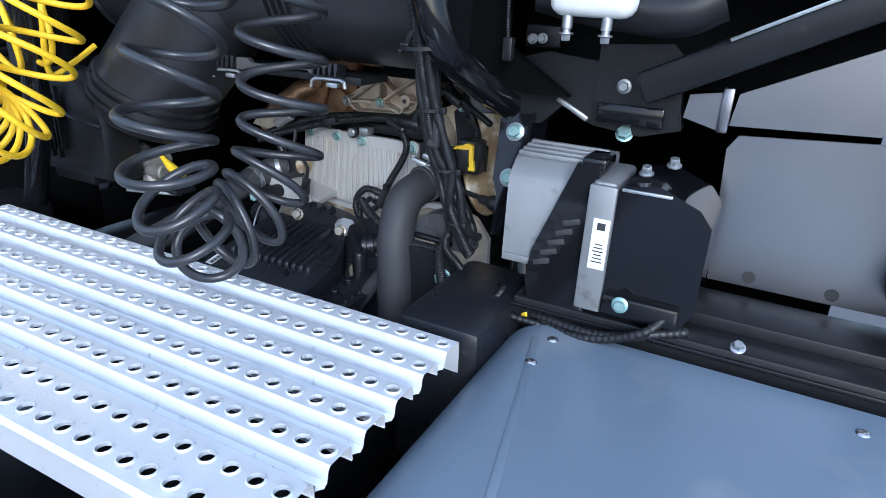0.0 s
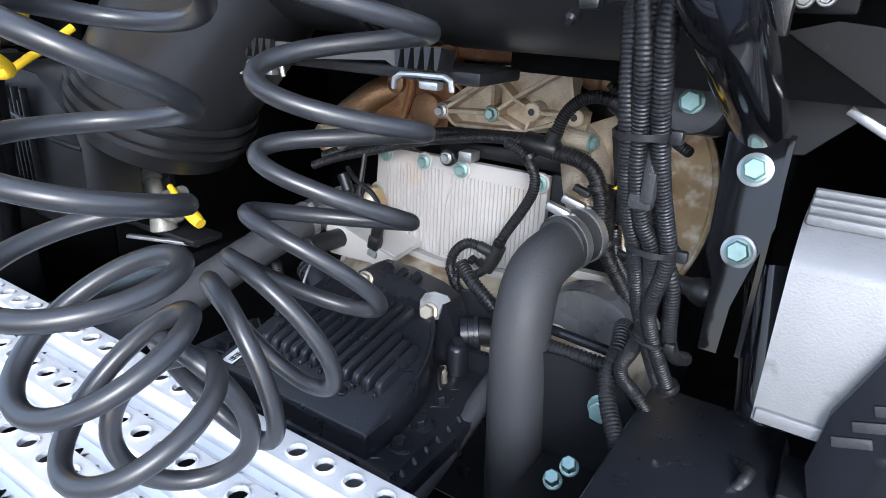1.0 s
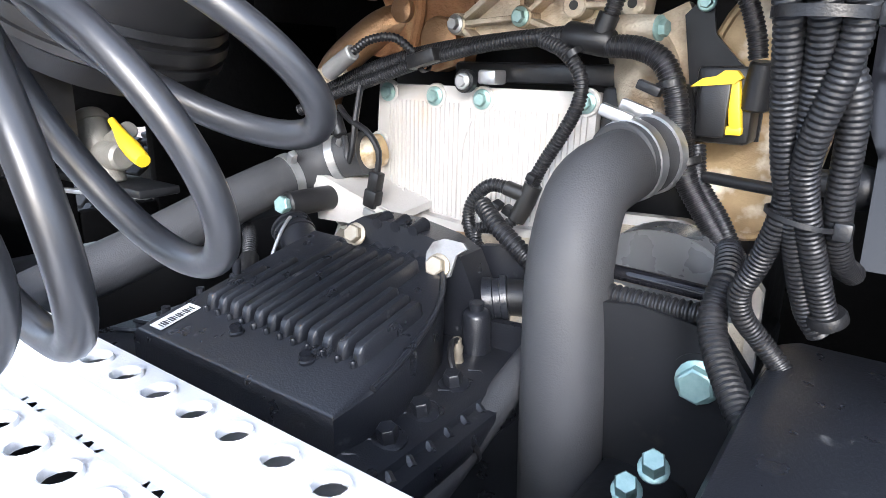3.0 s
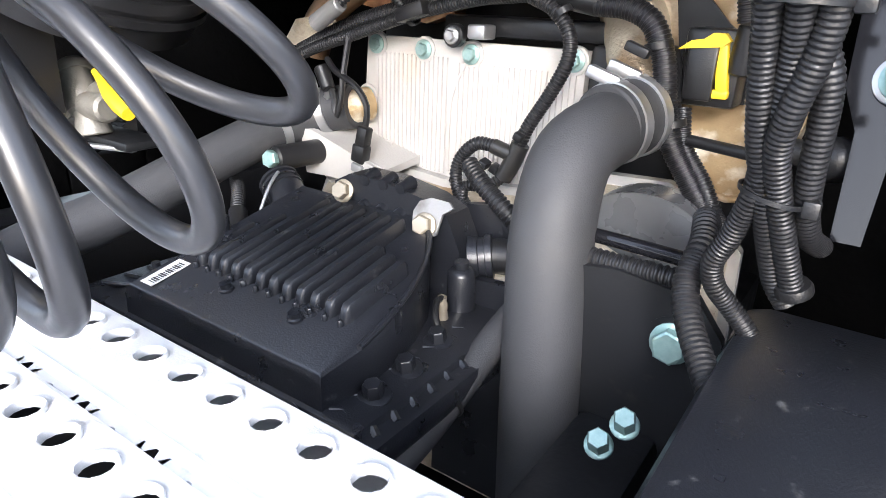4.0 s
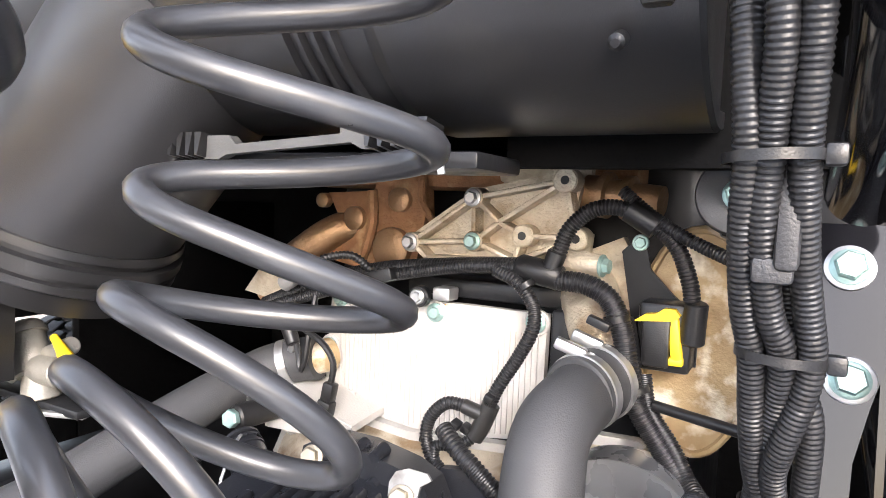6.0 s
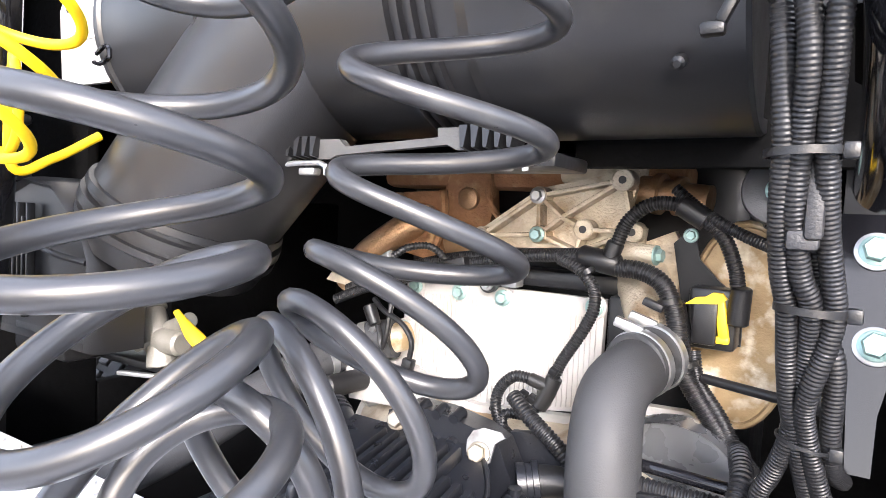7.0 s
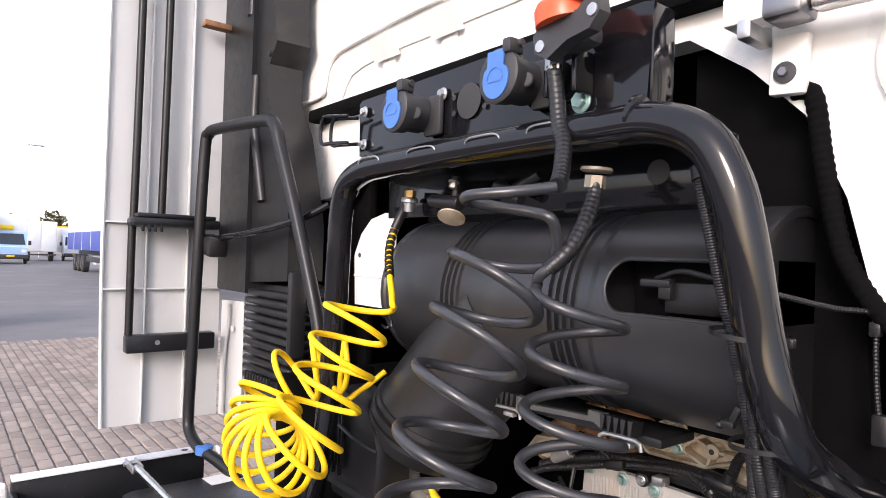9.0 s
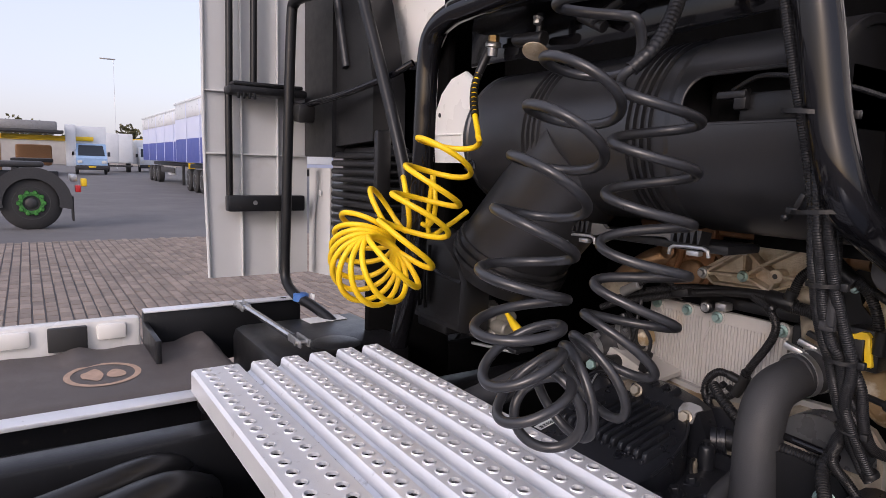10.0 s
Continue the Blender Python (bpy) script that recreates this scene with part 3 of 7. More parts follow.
yel = coil(yaxis, ymarks, 0.0062, 0.09, [(k / 16, 0.0615 + 0.012 * math.sin(math.pi * min(1, k / 16 * 1.15)), 1, 0, 0, 0) for k in range(17)], ylead, ytail)
yellow_line = thing("yellow_coiled_air_line", (-1.5, 0.68, 1.26), "bright yellow coiled air line bunched in a tight spiral", "coiled hose")
part("coil_tube", yel, COIL_YELLOW, yellow_line)
part("strain_sleeve", G().tube([(-1.506, 0.925, 1.830), (-1.519, 0.925, 1.812), (-1.529, 0.920, 1.790), (-1.536, 0.909, 1.760)], 0.0098, 14), BLACK_PLASTIC, yellow_line, "slotted black strain-relief sleeve")
slots = curve([(-1.536, 0.909, 1.760), (-1.530, 0.895, 1.729), (-1.511, 0.880, 1.695), (-1.478, 0.862, 1.657)], 0.002)
for k in range(2, len(slots) - 4, 7):
    part("sleeve_ring", G().tube(slots[k:k + 5], 0.0094, 14), BLACK_PLASTIC, yellow_line)

# ---- engine, seen from behind ----
engine = thing("engine", (-1.12, 1.45, 0.6), "truck engine rear with ribbed aluminium cover and rusty manifold", "engine", shift=(0.004, 0.030, -0.002))
part("block", G().box((-1.15, 1.70, 1.05), (0.62, 0.50, 0.85), 0.03), BLACK_PAINT, engine)
EY = 1.30


def ribbed(g, x0, x1, z0, z1, y, pitch=0.0075, deep=0.0026):
    """A plate front with fine upright ribs."""
    n = int((x1 - x0) / pitch)
    xs = []
    for i in range(n):
        a = x0 + (x1 - x0) * i / n
        w = (x1 - x0) / n
        xs += [(a, 0), (a + w * 0.45, 0), (a + w * 0.55, deep), (a + w * 0.9, deep)]
    xs.append((x1, 0))
    vs = [(x, y - d, z0(x)) for x, d in xs] + [(x, y - d, z1) for x, d in xs]
    k = len(xs)
    g.add(vs, [(i, i + 1, k + i + 1, k + i) for i in range(k - 1)])
    return g


cover_line = [(-1.352, 1.248), (-1.010, 1.248), (-1.012, 1.11), (-1.05, 1.078), (-1.18, 1.058), (-1.33, 1.06), (-1.362, 1.10)]
cover = part("cover_plate", G().prism(cover_line[::-1], (0, EY + 0.014, 0), (1, 0, 0), (0, 0, 1), 0.014), ALU_PLATE, engine, "ribbed bare aluminium cover plate")


def foot(x):
    return float(np.interp(x, [-1.36, -1.18, -1.05, -1.01], [1.075, 1.064, 1.085, 1.115]))


for a, b, top in ((-1.338, -1.208, 1.226), (-1.196, -1.020, 1.221)):
    part("rib_field", ribbed(G(), a, b, foot, top, EY - 0.0008), ALU_PLATE, cover)
part("seam", G().tube([(-1.176, EY - 0.002, 1.225), (-1.196, EY - 0.002, 1.185), (-1.202, EY - 0.002, 1.15), (-1.202, EY - 0.002, 1.07)], 0.0022, 8), ALU_PLATE, cover)
cb = [(-1.248, EY, 1.234), (-1.170, EY, 1.233), (-1.333, EY, 1.236), (-1.352, EY, 1.161), (-1.024, EY, 1.236), (-1.018, EY, 1.128)]
for p in cb:
    part("boss", G().lathe(p, (0, -1, 0), [(-0.004, 0.0175), (0.002, 0.0175), (0.0032, 0.016)], 24), ALU_PLATE, cover)
    part("bolt", G().hexbolt((p[0], p[1] - 0.003, p[2]), (0, -1, 0), 0.0155, 0.009, 1.4), ZINC, cover)
part("side_flange", G().box((-0.992, 1.325, 1.17), (0.028, 0.05, 0.17), 0.006), BLACK_PAINT, engine)
part("side_flange", G().box((-0.972, 1.335, 1.185), (0.03, 0.04, 0.05), 0.01), RUST, engine)
part("top_rail", G().box((-1.11, 1.335, 1.268), (0.23, 0.05, 0.026), 0.005), BLACK_PAINT, engine)
part("lug", G().box((-1.152, 1.29, 1.262), (0.026, 0.03, 0.018), 0.003), STEEL, engine)
part("clip_ring", G().lathe((-1.186, 1.285, 1.256), (0, -1, 0), [(0, 0.015), (0.01, 0.015), (0.012, 0.013)], 20), BLACK_RIB, engine)
bolts(engine, [(-1.186, 1.273, 1.256)], (0, -1, 0), STEEL, 0.013, 0.008)

# cast bracket with open webs
bracket = part("cast_bracket", G().prism([(-1.228, 1.318), (-1.228, 1.338), (-1.13, 1.405), (-1.0, 1.432), (-0.982, 1.41), (-0.992, 1.36), (-0.965, 1.352), (-0.968, 1.322), (-1.10, 1.302), (-1.20, 1.300)][::-1],
                                         (0, 1.335, 0), (1, 0, 0), (0, 0, 1), 0.012), ALU_CAST, engine, "stained cast aluminium bracket with webs")
nodes = {"l": (-1.215, 1.328), "t": (-1.120, 1.393), "b": (-1.118, 1.335), "r": (-1.048, 1.346), "u": (-0.995, 1.418), "e": (-0.978, 1.346), "m": (-1.083, 1.362), "q": (-1.06, 1.312), "p": (-1.19, 1.308)}
for a, b in ("lt", "tu", "tb", "lb", "bm", "tm", "mu", "mr", "re", "rq", "bq", "lp", "pq", "ue", "qe"):
    (x0, z0), (x1, z1) = nodes[a], nodes[b]
    d = math.hypot(x1 - x0, z1 - z0)
    part("web", G().box(((x0 + x1) / 2, 1.312, (z0 + z1) / 2), (d, 0.03, 0.007), 0.0025, (0, -math.degrees(math.atan2(z1 - z0, x1 - x0)), 0)), ALU_CAST, bracket)
for k, r in (("l", 0.014), ("t", 0.014), ("b", 0.014), ("r", 0.015), ("u", 0.016), ("e", 0.015)):
    x, z = nodes[k]
    part("boss", G().lathe((x, 1.325, z), (0, -1, 0), [(0, r), (0.028, r), (0.030, r - 0.002)], 20), ALU_CAST, bracket)
for k in "lbt":
    x, z = nodes[k]
    part("bolt", G().hexbolt((x, 1.295, z), (0, -1, 0), 0.0145, 0.010), ZINC if k == "b" else STEEL, bracket)
# Flat black discs draw the shade inside the bores.
for k in "rue":
    x, z = nodes[k]
    part("bore", G().lathe((x, 1.2945, z), (0, -1, 0), [(0, 0.0055), (0.0006, 0.0055)], 14), INK_AND_SHADE, bracket)
# sleeve, long bolt and coolant neck
part("spacer_sleeve", G().cyl((-1.005, 1.285, 1.322), (-0.938, 1.272, 1.318), 0.0135, None, 18, 0.001), ALU_CAST, engine)
bolts(engine, [(-0.938, 1.271, 1.318)], (0.98, -0.19, 0), ZINC, 0.016, 0.010)
part("coolant_neck", G().tube([(-0.985, 1.36, 1.30), (-0.965, 1.33, 1.27), (-0.945, 1.30, 1.235), (-0.925, 1.28, 1.20), (-0.925, 1.25, 1.188)], lambda s: 0.040 - 0.008 * s, 24), ALU_CAST, engine, "stained cream cast coolant neck")
part("rear_web", G().prism([(-0.975, 1.33), (-0.93, 1.35), (-0.90, 1.30), (-0.905, 1.18), (-0.95, 1.15), (-0.985, 1.22)][::-1], (0, 1.36, 0), (1, 0, 0), (0, 0, 1), 0.02), ALU_CAST, engine)
# oval cover
oval = [(-0.836 + 0.066 * math.cos(t) * (1 + 0.1 * math.sin(t)), 1.230 + 0.135 * math.sin(t)) for t in [2 * math.pi * k / 36 for k in range(36)]]
oc = part("oval_cover", G().prism(oval, (0, 1.352, 0), (1, 0, 0), (0, 0, 1), 0.016), GOLD_CAST, engine, "stained oval cast cover")
part("rim", G().tube([(x, 1.336, z) for x, z in oval + oval[:1]], 0.005, 8, smooth=False), GOLD_CAST, oc)
# exhaust manifold
man = part("manifold_plate", G().prism([(-1.44, 1.29), (-1.40, 1.36), (-1.42, 1.395), (-1.33, 1.40), (-1.32, 1.43), (-1.24, 1.43), (-1.235, 1.36), (-1.25, 1.28), (-1.30, 1.265)][::-1],
                                       (0, 1.40, 0), (1, 0, 0), (0, 0, 1), 0.03), RUST, engine, "rust-brown cast exhaust manifold")
for x, z, r, d in ((-1.278, 1.387, 0.019, 0.012), (-1.362, 1.355, 0.019, 0.012), (-1.288, 1.312, 0.032, 0.016), (-1.425, 1.382, 0.012, 0.014)):
    part("boss", G().lathe((x, 1.372, z), (0, -1, 0), [(0, r), (d, r), (d + 0.003, r - 0.004)], 24), COPPER, man)
part("rib", G().tube([(-1.33, 1.365, 1.40), (-1.325, 1.362, 1.35), (-1.345, 1.365, 1.29)], 0.008, 8), RUST, man)
part("rib", G().tube([(-1.24, 1.365, 1.42), (-1.235, 1.362, 1.38), (-1.20, 1.365, 1.34)], 0.006, 8), RUST, man)
part("exhaust_elbow", G().tube([(-1.35, 1.41, 1.345), (-1.40, 1.375, 1.335), (-1.45, 1.355, 1.300), (-1.495, 1.35, 1.262), (-1.52, 1.35, 1.21)], 0.027, 20), COPPER, engine, "tan heat-tinted exhaust elbow")
part("elbow_flange", G().prism([(-1.55, 1.225), (-1.52, 1.262), (-1.45, 1.272), (-1.43, 1.25), (-1.48, 1.215)][::-1], (0, 1.325, 0), (1, 0, 0), (0, 0, 1), 0.010), ALU_CAST, engine)
part("copper_pipe", G().lathe((-0.985, 1.36, 1.405), (1, -0.15, -0.1), [(0, 0.024), (0.02, 0.024), (0.022, 0.030), (0.032, 0.030), (0.034, 0.022), (0.05, 0.022), (0.052, 0.028), (0.062, 0.028), (0.064, 0.02), (0.10, 0.02)], 24), COPPER, engine)
part("valve_cover", G().box((-1.2, 1.55, 1.43), (0.55, 0.34, 0.05), 0.015), RUST, engine)
part("upper_casting", G().box((-1.05, 1.40, 1.435), (0.14, 0.06, 0.04), 0.012), ALU_CAST, engine)

# ---- gearbox ----
gearbox = thing("gearbox", (-1.12, 1.1, 0.6), "bare aluminium gearbox housing below the engine", "gearbox", shift=(0.004, 0.030, -0.002))
hull = [(-1.46, 0.70), (-1.45, 0.98), (-1.42, 1.045), (-1.36, 1.075), (-1.20, 1.062), (-1.05, 1.075), (-0.96, 1.112), (-0.89, 1.115), (-0.835, 1.095), (-0.80, 1.05), (-0.79, 0.70)]
part("bell_flange", G().prism(hull[::-1], (0, 1.30, 0), (1, 0, 0), (0, 0, 1), 0.016), ALU_PLATE, gearbox)
g = G()
rings = []
for y, k, dz in ((1.29, 0.97, -0.004), (1.25, 0.93, -0.012), (1.20, 0.85, -0.03), (1.14, 0.78, -0.06)):
    rings.append([Vector((-1.125 + (x + 1.125) * k, y, 0.70 + (z + dz - 0.70) * (0.5 + 0.5 * k) if z > 0.71 else 0.70)) for x, z in hull])
g.loft(rings)
part("bell_housing", g, ALU_CAST, gearbox)
part("gusset", G().prism([(-1.41, 1.115), (-1.385, 1.115), (-1.25, 1.075), (-1.27, 1.055), (-1.40, 1.05)][::-1], (0, 1.225, 0), (1, 0, 0), (0, 0, 1), 0.012), ALU_PLATE, gearbox)
part("gusset", G().add([(-1.40, 1.22, 1.11), (-1.25, 1.22, 1.078), (-1.25, 1.30, 1.085), (-1.40, 1.30, 1.12), (-1.40, 1.22, 1.10), (-1.25, 1.22, 1.068), (-1.25, 1.30, 1.075), (-1.40, 1.30, 1.11)],
                       [(0, 1, 2, 3), (4, 5, 6, 7), (0, 1, 5, 4), (1, 2, 6, 5), (2, 3, 7, 6), (3, 0, 4, 7)]), ALU_PLATE, gearbox)
part("wing", G().add([(-1.472, 1.255, 1.092), (-1.385, 1.245, 1.034), (-1.278, 1.25, 1.066), (-1.30, 1.295, 1.10), (-1.472, 1.275, 1.098), (-1.472, 1.262, 1.080), (-1.385, 1.255, 1.020), (-1.278, 1.26, 1.052), (-1.30, 1.298, 1.088), (-1.472, 1.278, 1.086)],
                   [(0, 1, 2, 3, 4), (9, 8, 7, 6, 5), (0, 5, 6, 1), (1, 6, 7, 2), (2, 7, 8, 3), (3, 8, 9, 4), (4, 9, 5, 0)]), ALU_PLATE, gearbox)
cowl_line = [(-0.888 + 0.079 * math.cos(math.pi * k / 20), 1.04 + 0.080 * math.sin(math.pi * k / 20) ** 0.8) for k in range(21)]
part("steel_cowl", G().prism(cowl_line, (0, 1.25, 0), (1, 0, 0), (0, 0, 1), 0.05), COWL, gearbox, "smooth grey cowl edge")

# finned control unit on the gearbox
unit = thing("gearbox_control_unit", (-1.16, 1.0, 0.9), "black finned gearbox control unit with bolts and label", "control unit", shift=(0.003, 0.022, -0.004))


def top_z(y):
    return 1.012 + (y - 0.885) * 0.215


plan = [(-1.315, 0.884), (-1.030, 0.884), (-1.024, 0.924), (-1.028, 0.968), (-1.040, 1.02), (-1.059, 1.067), (-1.085, 1.105), (-1.119, 1.132), (-1.315, 1.135)]
cx, cy = -1.17, 1.01
part("unit_body", G().loft([[Vector((cx + (x - cx) * k, cy + (y - cy) * k, 0.955 if low else top_z(y) - d)) for x, y in plan] for low, k, d in ((True, 1.02, 0), (False, 1.015, 0.012), (False, 1.0, 0.003), (False, 0.975, 0.0))]), UNIT_BLACK, unit)
part("edge_bead", G().tube([(x, y, top_z(y) + 0.001) for x, y in plan[2:8]], 0.0032, 8), UNIT_BLACK, unit)
part("unit_base", G().box((-1.155, 1.01, 0.962), (0.34, 0.27, 0.034), 0.010), UNIT_BLACK, unit)
for i in range(12):
    x = -1.272 + i * 0.0192
    y0, y1 = (0.942, 1.102) if i < 9 else (0.942, 1.045 - 0.006 * (i - 9))
    if i < 2:
        y1 = 1.02 + 0.03 * i
    g = G()
    h = 0.0165
    prof = ((-0.0062, -0.001), (-0.0046, h - 0.0012), (-0.0036, h), (0.0036, h), (0.0046, h - 0.0012), (0.0062, -0.001))
    g.loft([[(x + dx * k, y, top_z(y) + (dz - drop if dz > 0 else dz)) for dx, dz in prof] for y, k, drop in ((y0, 0.7, 0.013), (y0 + 0.003, 0.9, 0.003), (y0 + 0.007, 1, 0), (y1 - 0.007, 1, 0), (y1 - 0.003, 0.9, 0.003), (y1, 0.7, 0.013))])
    g.lathe((x, y0 - 0.002, top_z(y0) - 0.002), (0, -0.2, 1), [(0, 0.0034), (0.006, 0.003), (0.0075, 0.002)], 10)
    part("fin", g, UNIT_BLACK, unit)
for x, y in ((-1.205, 0.927), (-1.105, 0.927)):
    part("screw", G().lathe((x, y, top_z(y) - 0.002), (0, -0.2, 1), [(0, 0.008), (0.004, 0.008), (0.005, 0.006), (0.010, 0.006)], 12), UNIT_BLACK, unit)
part("sticker", G().box((-1.291, 0.915, top_z(0.915) + 0.0012), (0.020, 0.048, 0.001), 0.0, (12.1, 0, 0)), LABEL, unit, "white bar code sticker")
g = G()
for k in range(14):
    g.box((-1.288, 0.896 + 0.0028 * k, top_z(0.896 + 0.0028 * k) + 0.0022), (0.010, 0.0008 + 0.0007 * (k % 3), 0.0006), 0, (12.1, 0, 0))
part("sticker_print", g, INK_AND_SHADE, unit)
# ribbed skirt to the side and the bolts along the front
part("skirt", G().box((-1.020, 0.975, 0.955), (0.105, 0.23, 0.03), 0.008), UNIT_BLACK, unit)
for k in range(8):
    y = 0.90 + 0.026 * k
    part("skirt_rib", G().tube([(-1.026, y - 0.012, 0.976), (-1.014, y - 0.004, 0.975), (-1.002, y - 0.010, 0.974), (-0.990, y - 0.001, 0.971), (-0.978, y - 0.006, 0.968)], 0.0044, 6), UNIT_BLACK, unit)
for p in ((-1.008, 0.925, 0.978), (-1.012, 0.975, 0.978), (-1.020, 1.036, 0.978), (-1.05, 0.868, 0.965), (-1.14, 0.862, 0.965), (-1.22, 0.86, 0.965), (-1.29, 0.862, 0.968)):
    part("cap_bolt", G().hexbolt(p, (0, -0.2, 1), 0.016, 0.016, 1.6), UNIT_BLACK, unit)
part("flange", G().box((-1.16, 0.865, 0.955), (0.36, 0.05, 0.02), 0.006), UNIT_BLACK, unit)
for k in range(6):
    part("side_rib", G().cyl((-1.345, 0.92 + k * 0.018, 0.985), (-1.415, 0.905 + 0.03 * k, 0.975), 0.003, None, 6), UNIT_BLACK, unit)
for p in ((-1.335, 0.93, 0.985), (-1.36, 0.99, 0.985), (-1.30, 1.0, 1.03)):
    part("stud", G().lathe(p, (0, 0, 1), [(0, 0.009), (0.012, 0.009), (0.013, 0.005), (0.03, 0.005)], 10), UNIT_BLACK, unit)
part("side_base", G().box((-1.37, 0.97, 0.965), (0.12, 0.18, 0.02), 0.008), UNIT_BLACK, unit)
# arch above the unit with two silver bolts
arch = [(-1.26, 1.035), (-1.25, 1.085), (-1.225, 1.098), (-1.17, 1.098), (-1.11, 1.088), (-1.08, 1.075), (-1.06, 1.035), (-1.06, 0.95), (-1.26, 0.95)]
part("arch", G().prism(arch[::-1], (0, 1.175, 0), (1, 0, 0), (0, 0, 1), 0.045), UNIT_BLACK, unit)
part("shoulder", G().prism([(-1.09, 0.95), (-1.09, 1.074), (-1.05, 1.080), (-0.995, 1.062), (-0.970, 1.02), (-0.965, 0.95)][::-1], (0, 1.200, 0), (1, 0, 0), (0, 0, 1), 0.012), UNIT_BLACK, unit)
part("lower_web", G().prism([(-1.09, 0.72), (-1.09, 1.005), (-0.99, 1.012), (-0.93, 1.0), (-0.89, 0.96), (-0.88, 0.72)][::-1], (0, 1.145, 0), (1, 0, 0), (0, 0, 1), 0.012), UNIT_BLACK, unit)
for x in (-1.20, -1.172, -1.145):
    part("scallop", G().cyl((x, 1.145, 1.065), (x, 1.125, 1.06), 0.011, 0.009, 12), UNIT_BLACK, unit)
    part("scallop", G().cyl((x, 1.15, 1.098), (x, 1.128, 1.094), 0.009, 0.007, 12), UNIT_BLACK, unit)
bolts(unit, [(-1.233, 1.127, 1.075), (-1.098, 1.114, 1.064)], (0.1, -0.9, 0.35), PASSIVATED, 0.020, 0.012, 1.2)
part("pipe_clamp", G().prism([(-0.016, -0.016), (-0.018, 0.010), (-0.012, 0.022), (0.002, 0.028), (0.026, 0.027), (0.032, 0.021), (0.020, 0.012), (0.017, -0.012), (0.006, -0.018)], (-1.100, 1.121, 1.066), (1, 0.05, 0), (0, 0.3, 1), 0.004), GREY_BOX, unit, "bare steel pipe clamp")
part("connector_neck", G().tube([(-1.058, 1.150, 1.024), (-1.035, 1.164, 1.029), (-0.985, 1.178, 1.03)], 0.021, 18), BLACK_PLASTIC, unit)
part("connector_collar", G().lathe((-1.060, 1.150, 1.024), (0.85, 0.45, 0.15), [(0, 0.020), (0.001, 0.025), (0.012, 0.025), (0.013, 0.023), (0.020, 0.023), (0.021, 0.026), (0.028, 0.026), (0.029, 0.021)], 24), UNIT_BLACK, unit)
part("conduit", G().tube([(-1.085, 1.180, 1.125), (-1.055, 1.165, 1.108), (-1.02, 1.160, 1.085), (-0.995, 1.165, 1.060), (-0.98, 1.172, 1.03)], 0.011, 12, ribs=0.0055, depth=0.0014), BLACK_RIB, unit)
part("sensor_post", G().lathe((-1.046, 1.117, 0.970), (0.02, -0.08, 1), [(0, 0.018), (0.012, 0.0165), (0.052, 0.0155), (0.056, 0.013), (0.058, 0.008), (0.066, 0.008)], 16), UNIT_BLACK, unit)
part("brass_tip", G().lathe((-1.046, 1.079, 0.988), (0.05, -0.1, 1), [(-0.012, 0.008), (0, 0.006), (0.008, 0.007), (0.012, 0.005), (0.018, 0.005)], 12), PASSIVATED, unit)
part("sensor_wire", G().tube([(-1.0455, 1.077, 1.004), (-1.043, 1.064, 1.006), (-1.034, 1.050, 0.998), (-1.022, 1.045, 0.984), (-1.003, 1.062, 0.972), (-0.985, 1.095, 0.965)], 0.0035, 8), BLACK_RIB, unit)
part("oil_neck", G().tube([(-1.295, 1.095, 1.005), (-1.311, 1.112, 1.026), (-1.335, 1.127, 1.046), (-1.356, 1.137, 1.056)], 0.025, 24), UNIT_BLACK, unit)
for k in range(3):
    part("neck_ring", G().lathe((-1.345 - 0.008 * k, 1.131 + 0.003 * k, 1.050 + 0.004 * k), (-0.85, 0.3, 0.42), [(0, 0.025), (0.001, 0.028), (0.005, 0.028), (0.006, 0.025)], 24), UNIT_BLACK, unit)

part("conduit", G().tube([(-1.455, 1.135, 1.045), (-1.425, 1.115, 1.040), (-1.395, 1.090, 1.030), (-1.372, 1.070, 1.020)], 0.010, 12, ribs=0.006, depth=0.0014), BLACK_RIB, unit)
part("conduit_boot", G().cyl((-1.385, 1.082, 1.026), (-1.352, 1.056, 1.012), 0.013, 0.011, 14, 0.002), BLACK_PLASTIC, unit)
part("green_cap", G().lathe((-1.345, 1.045, 1.006), (0.1, -0.5, 1), [(0, 0.011), (0.005, 0.011), (0.009, 0.007)], 14), ZINC, unit, "pale green cap")
part("wire_clip", G().tube([(-1.322, 1.062, 1.012), (-1.330, 1.075, 1.040), (-1.338, 1.098, 1.066), (-1.344, 1.118, 1.080), (-1.352, 1.130, 1.076)], 0.0022, 6), STEEL, unit)
for k in range(4):
    part("bracket_rib", G().box((-1.315 - 0.012 * k, 1.045 + 0.012 * k, 1.012), (0.004, 0.03, 0.024), 0.001, (0, 0, 35)), UNIT_BLACK, unit)

low_hose = thing("low_hose", (-1.02, 1.0, 0.90), "matt black hose running beside the control unit", "hose", shift=(0.003, 0.022, -0.004))
part("hose_tube", G().tube([(-0.965, 1.18, 1.01), (-0.978, 1.14, 0.995), (-0.981, 1.09, 0.978), (-0.982, 1.04, 0.958), (-0.985, 0.975, 0.93), (-0.992, 0.90, 0.90), (-1.00, 0.82, 0.865)], 0.0165, 18), RUBBER, low_hose)
part("conduit", G().tube([(-0.998, 1.15, 0.975), (-1.006, 1.10, 0.958), (-1.008, 1.03, 0.928), (-1.010, 0.95, 0.900)], 0.010, 12, ribs=0.0055, depth=0.0016), BLACK_RIB, low_hose)
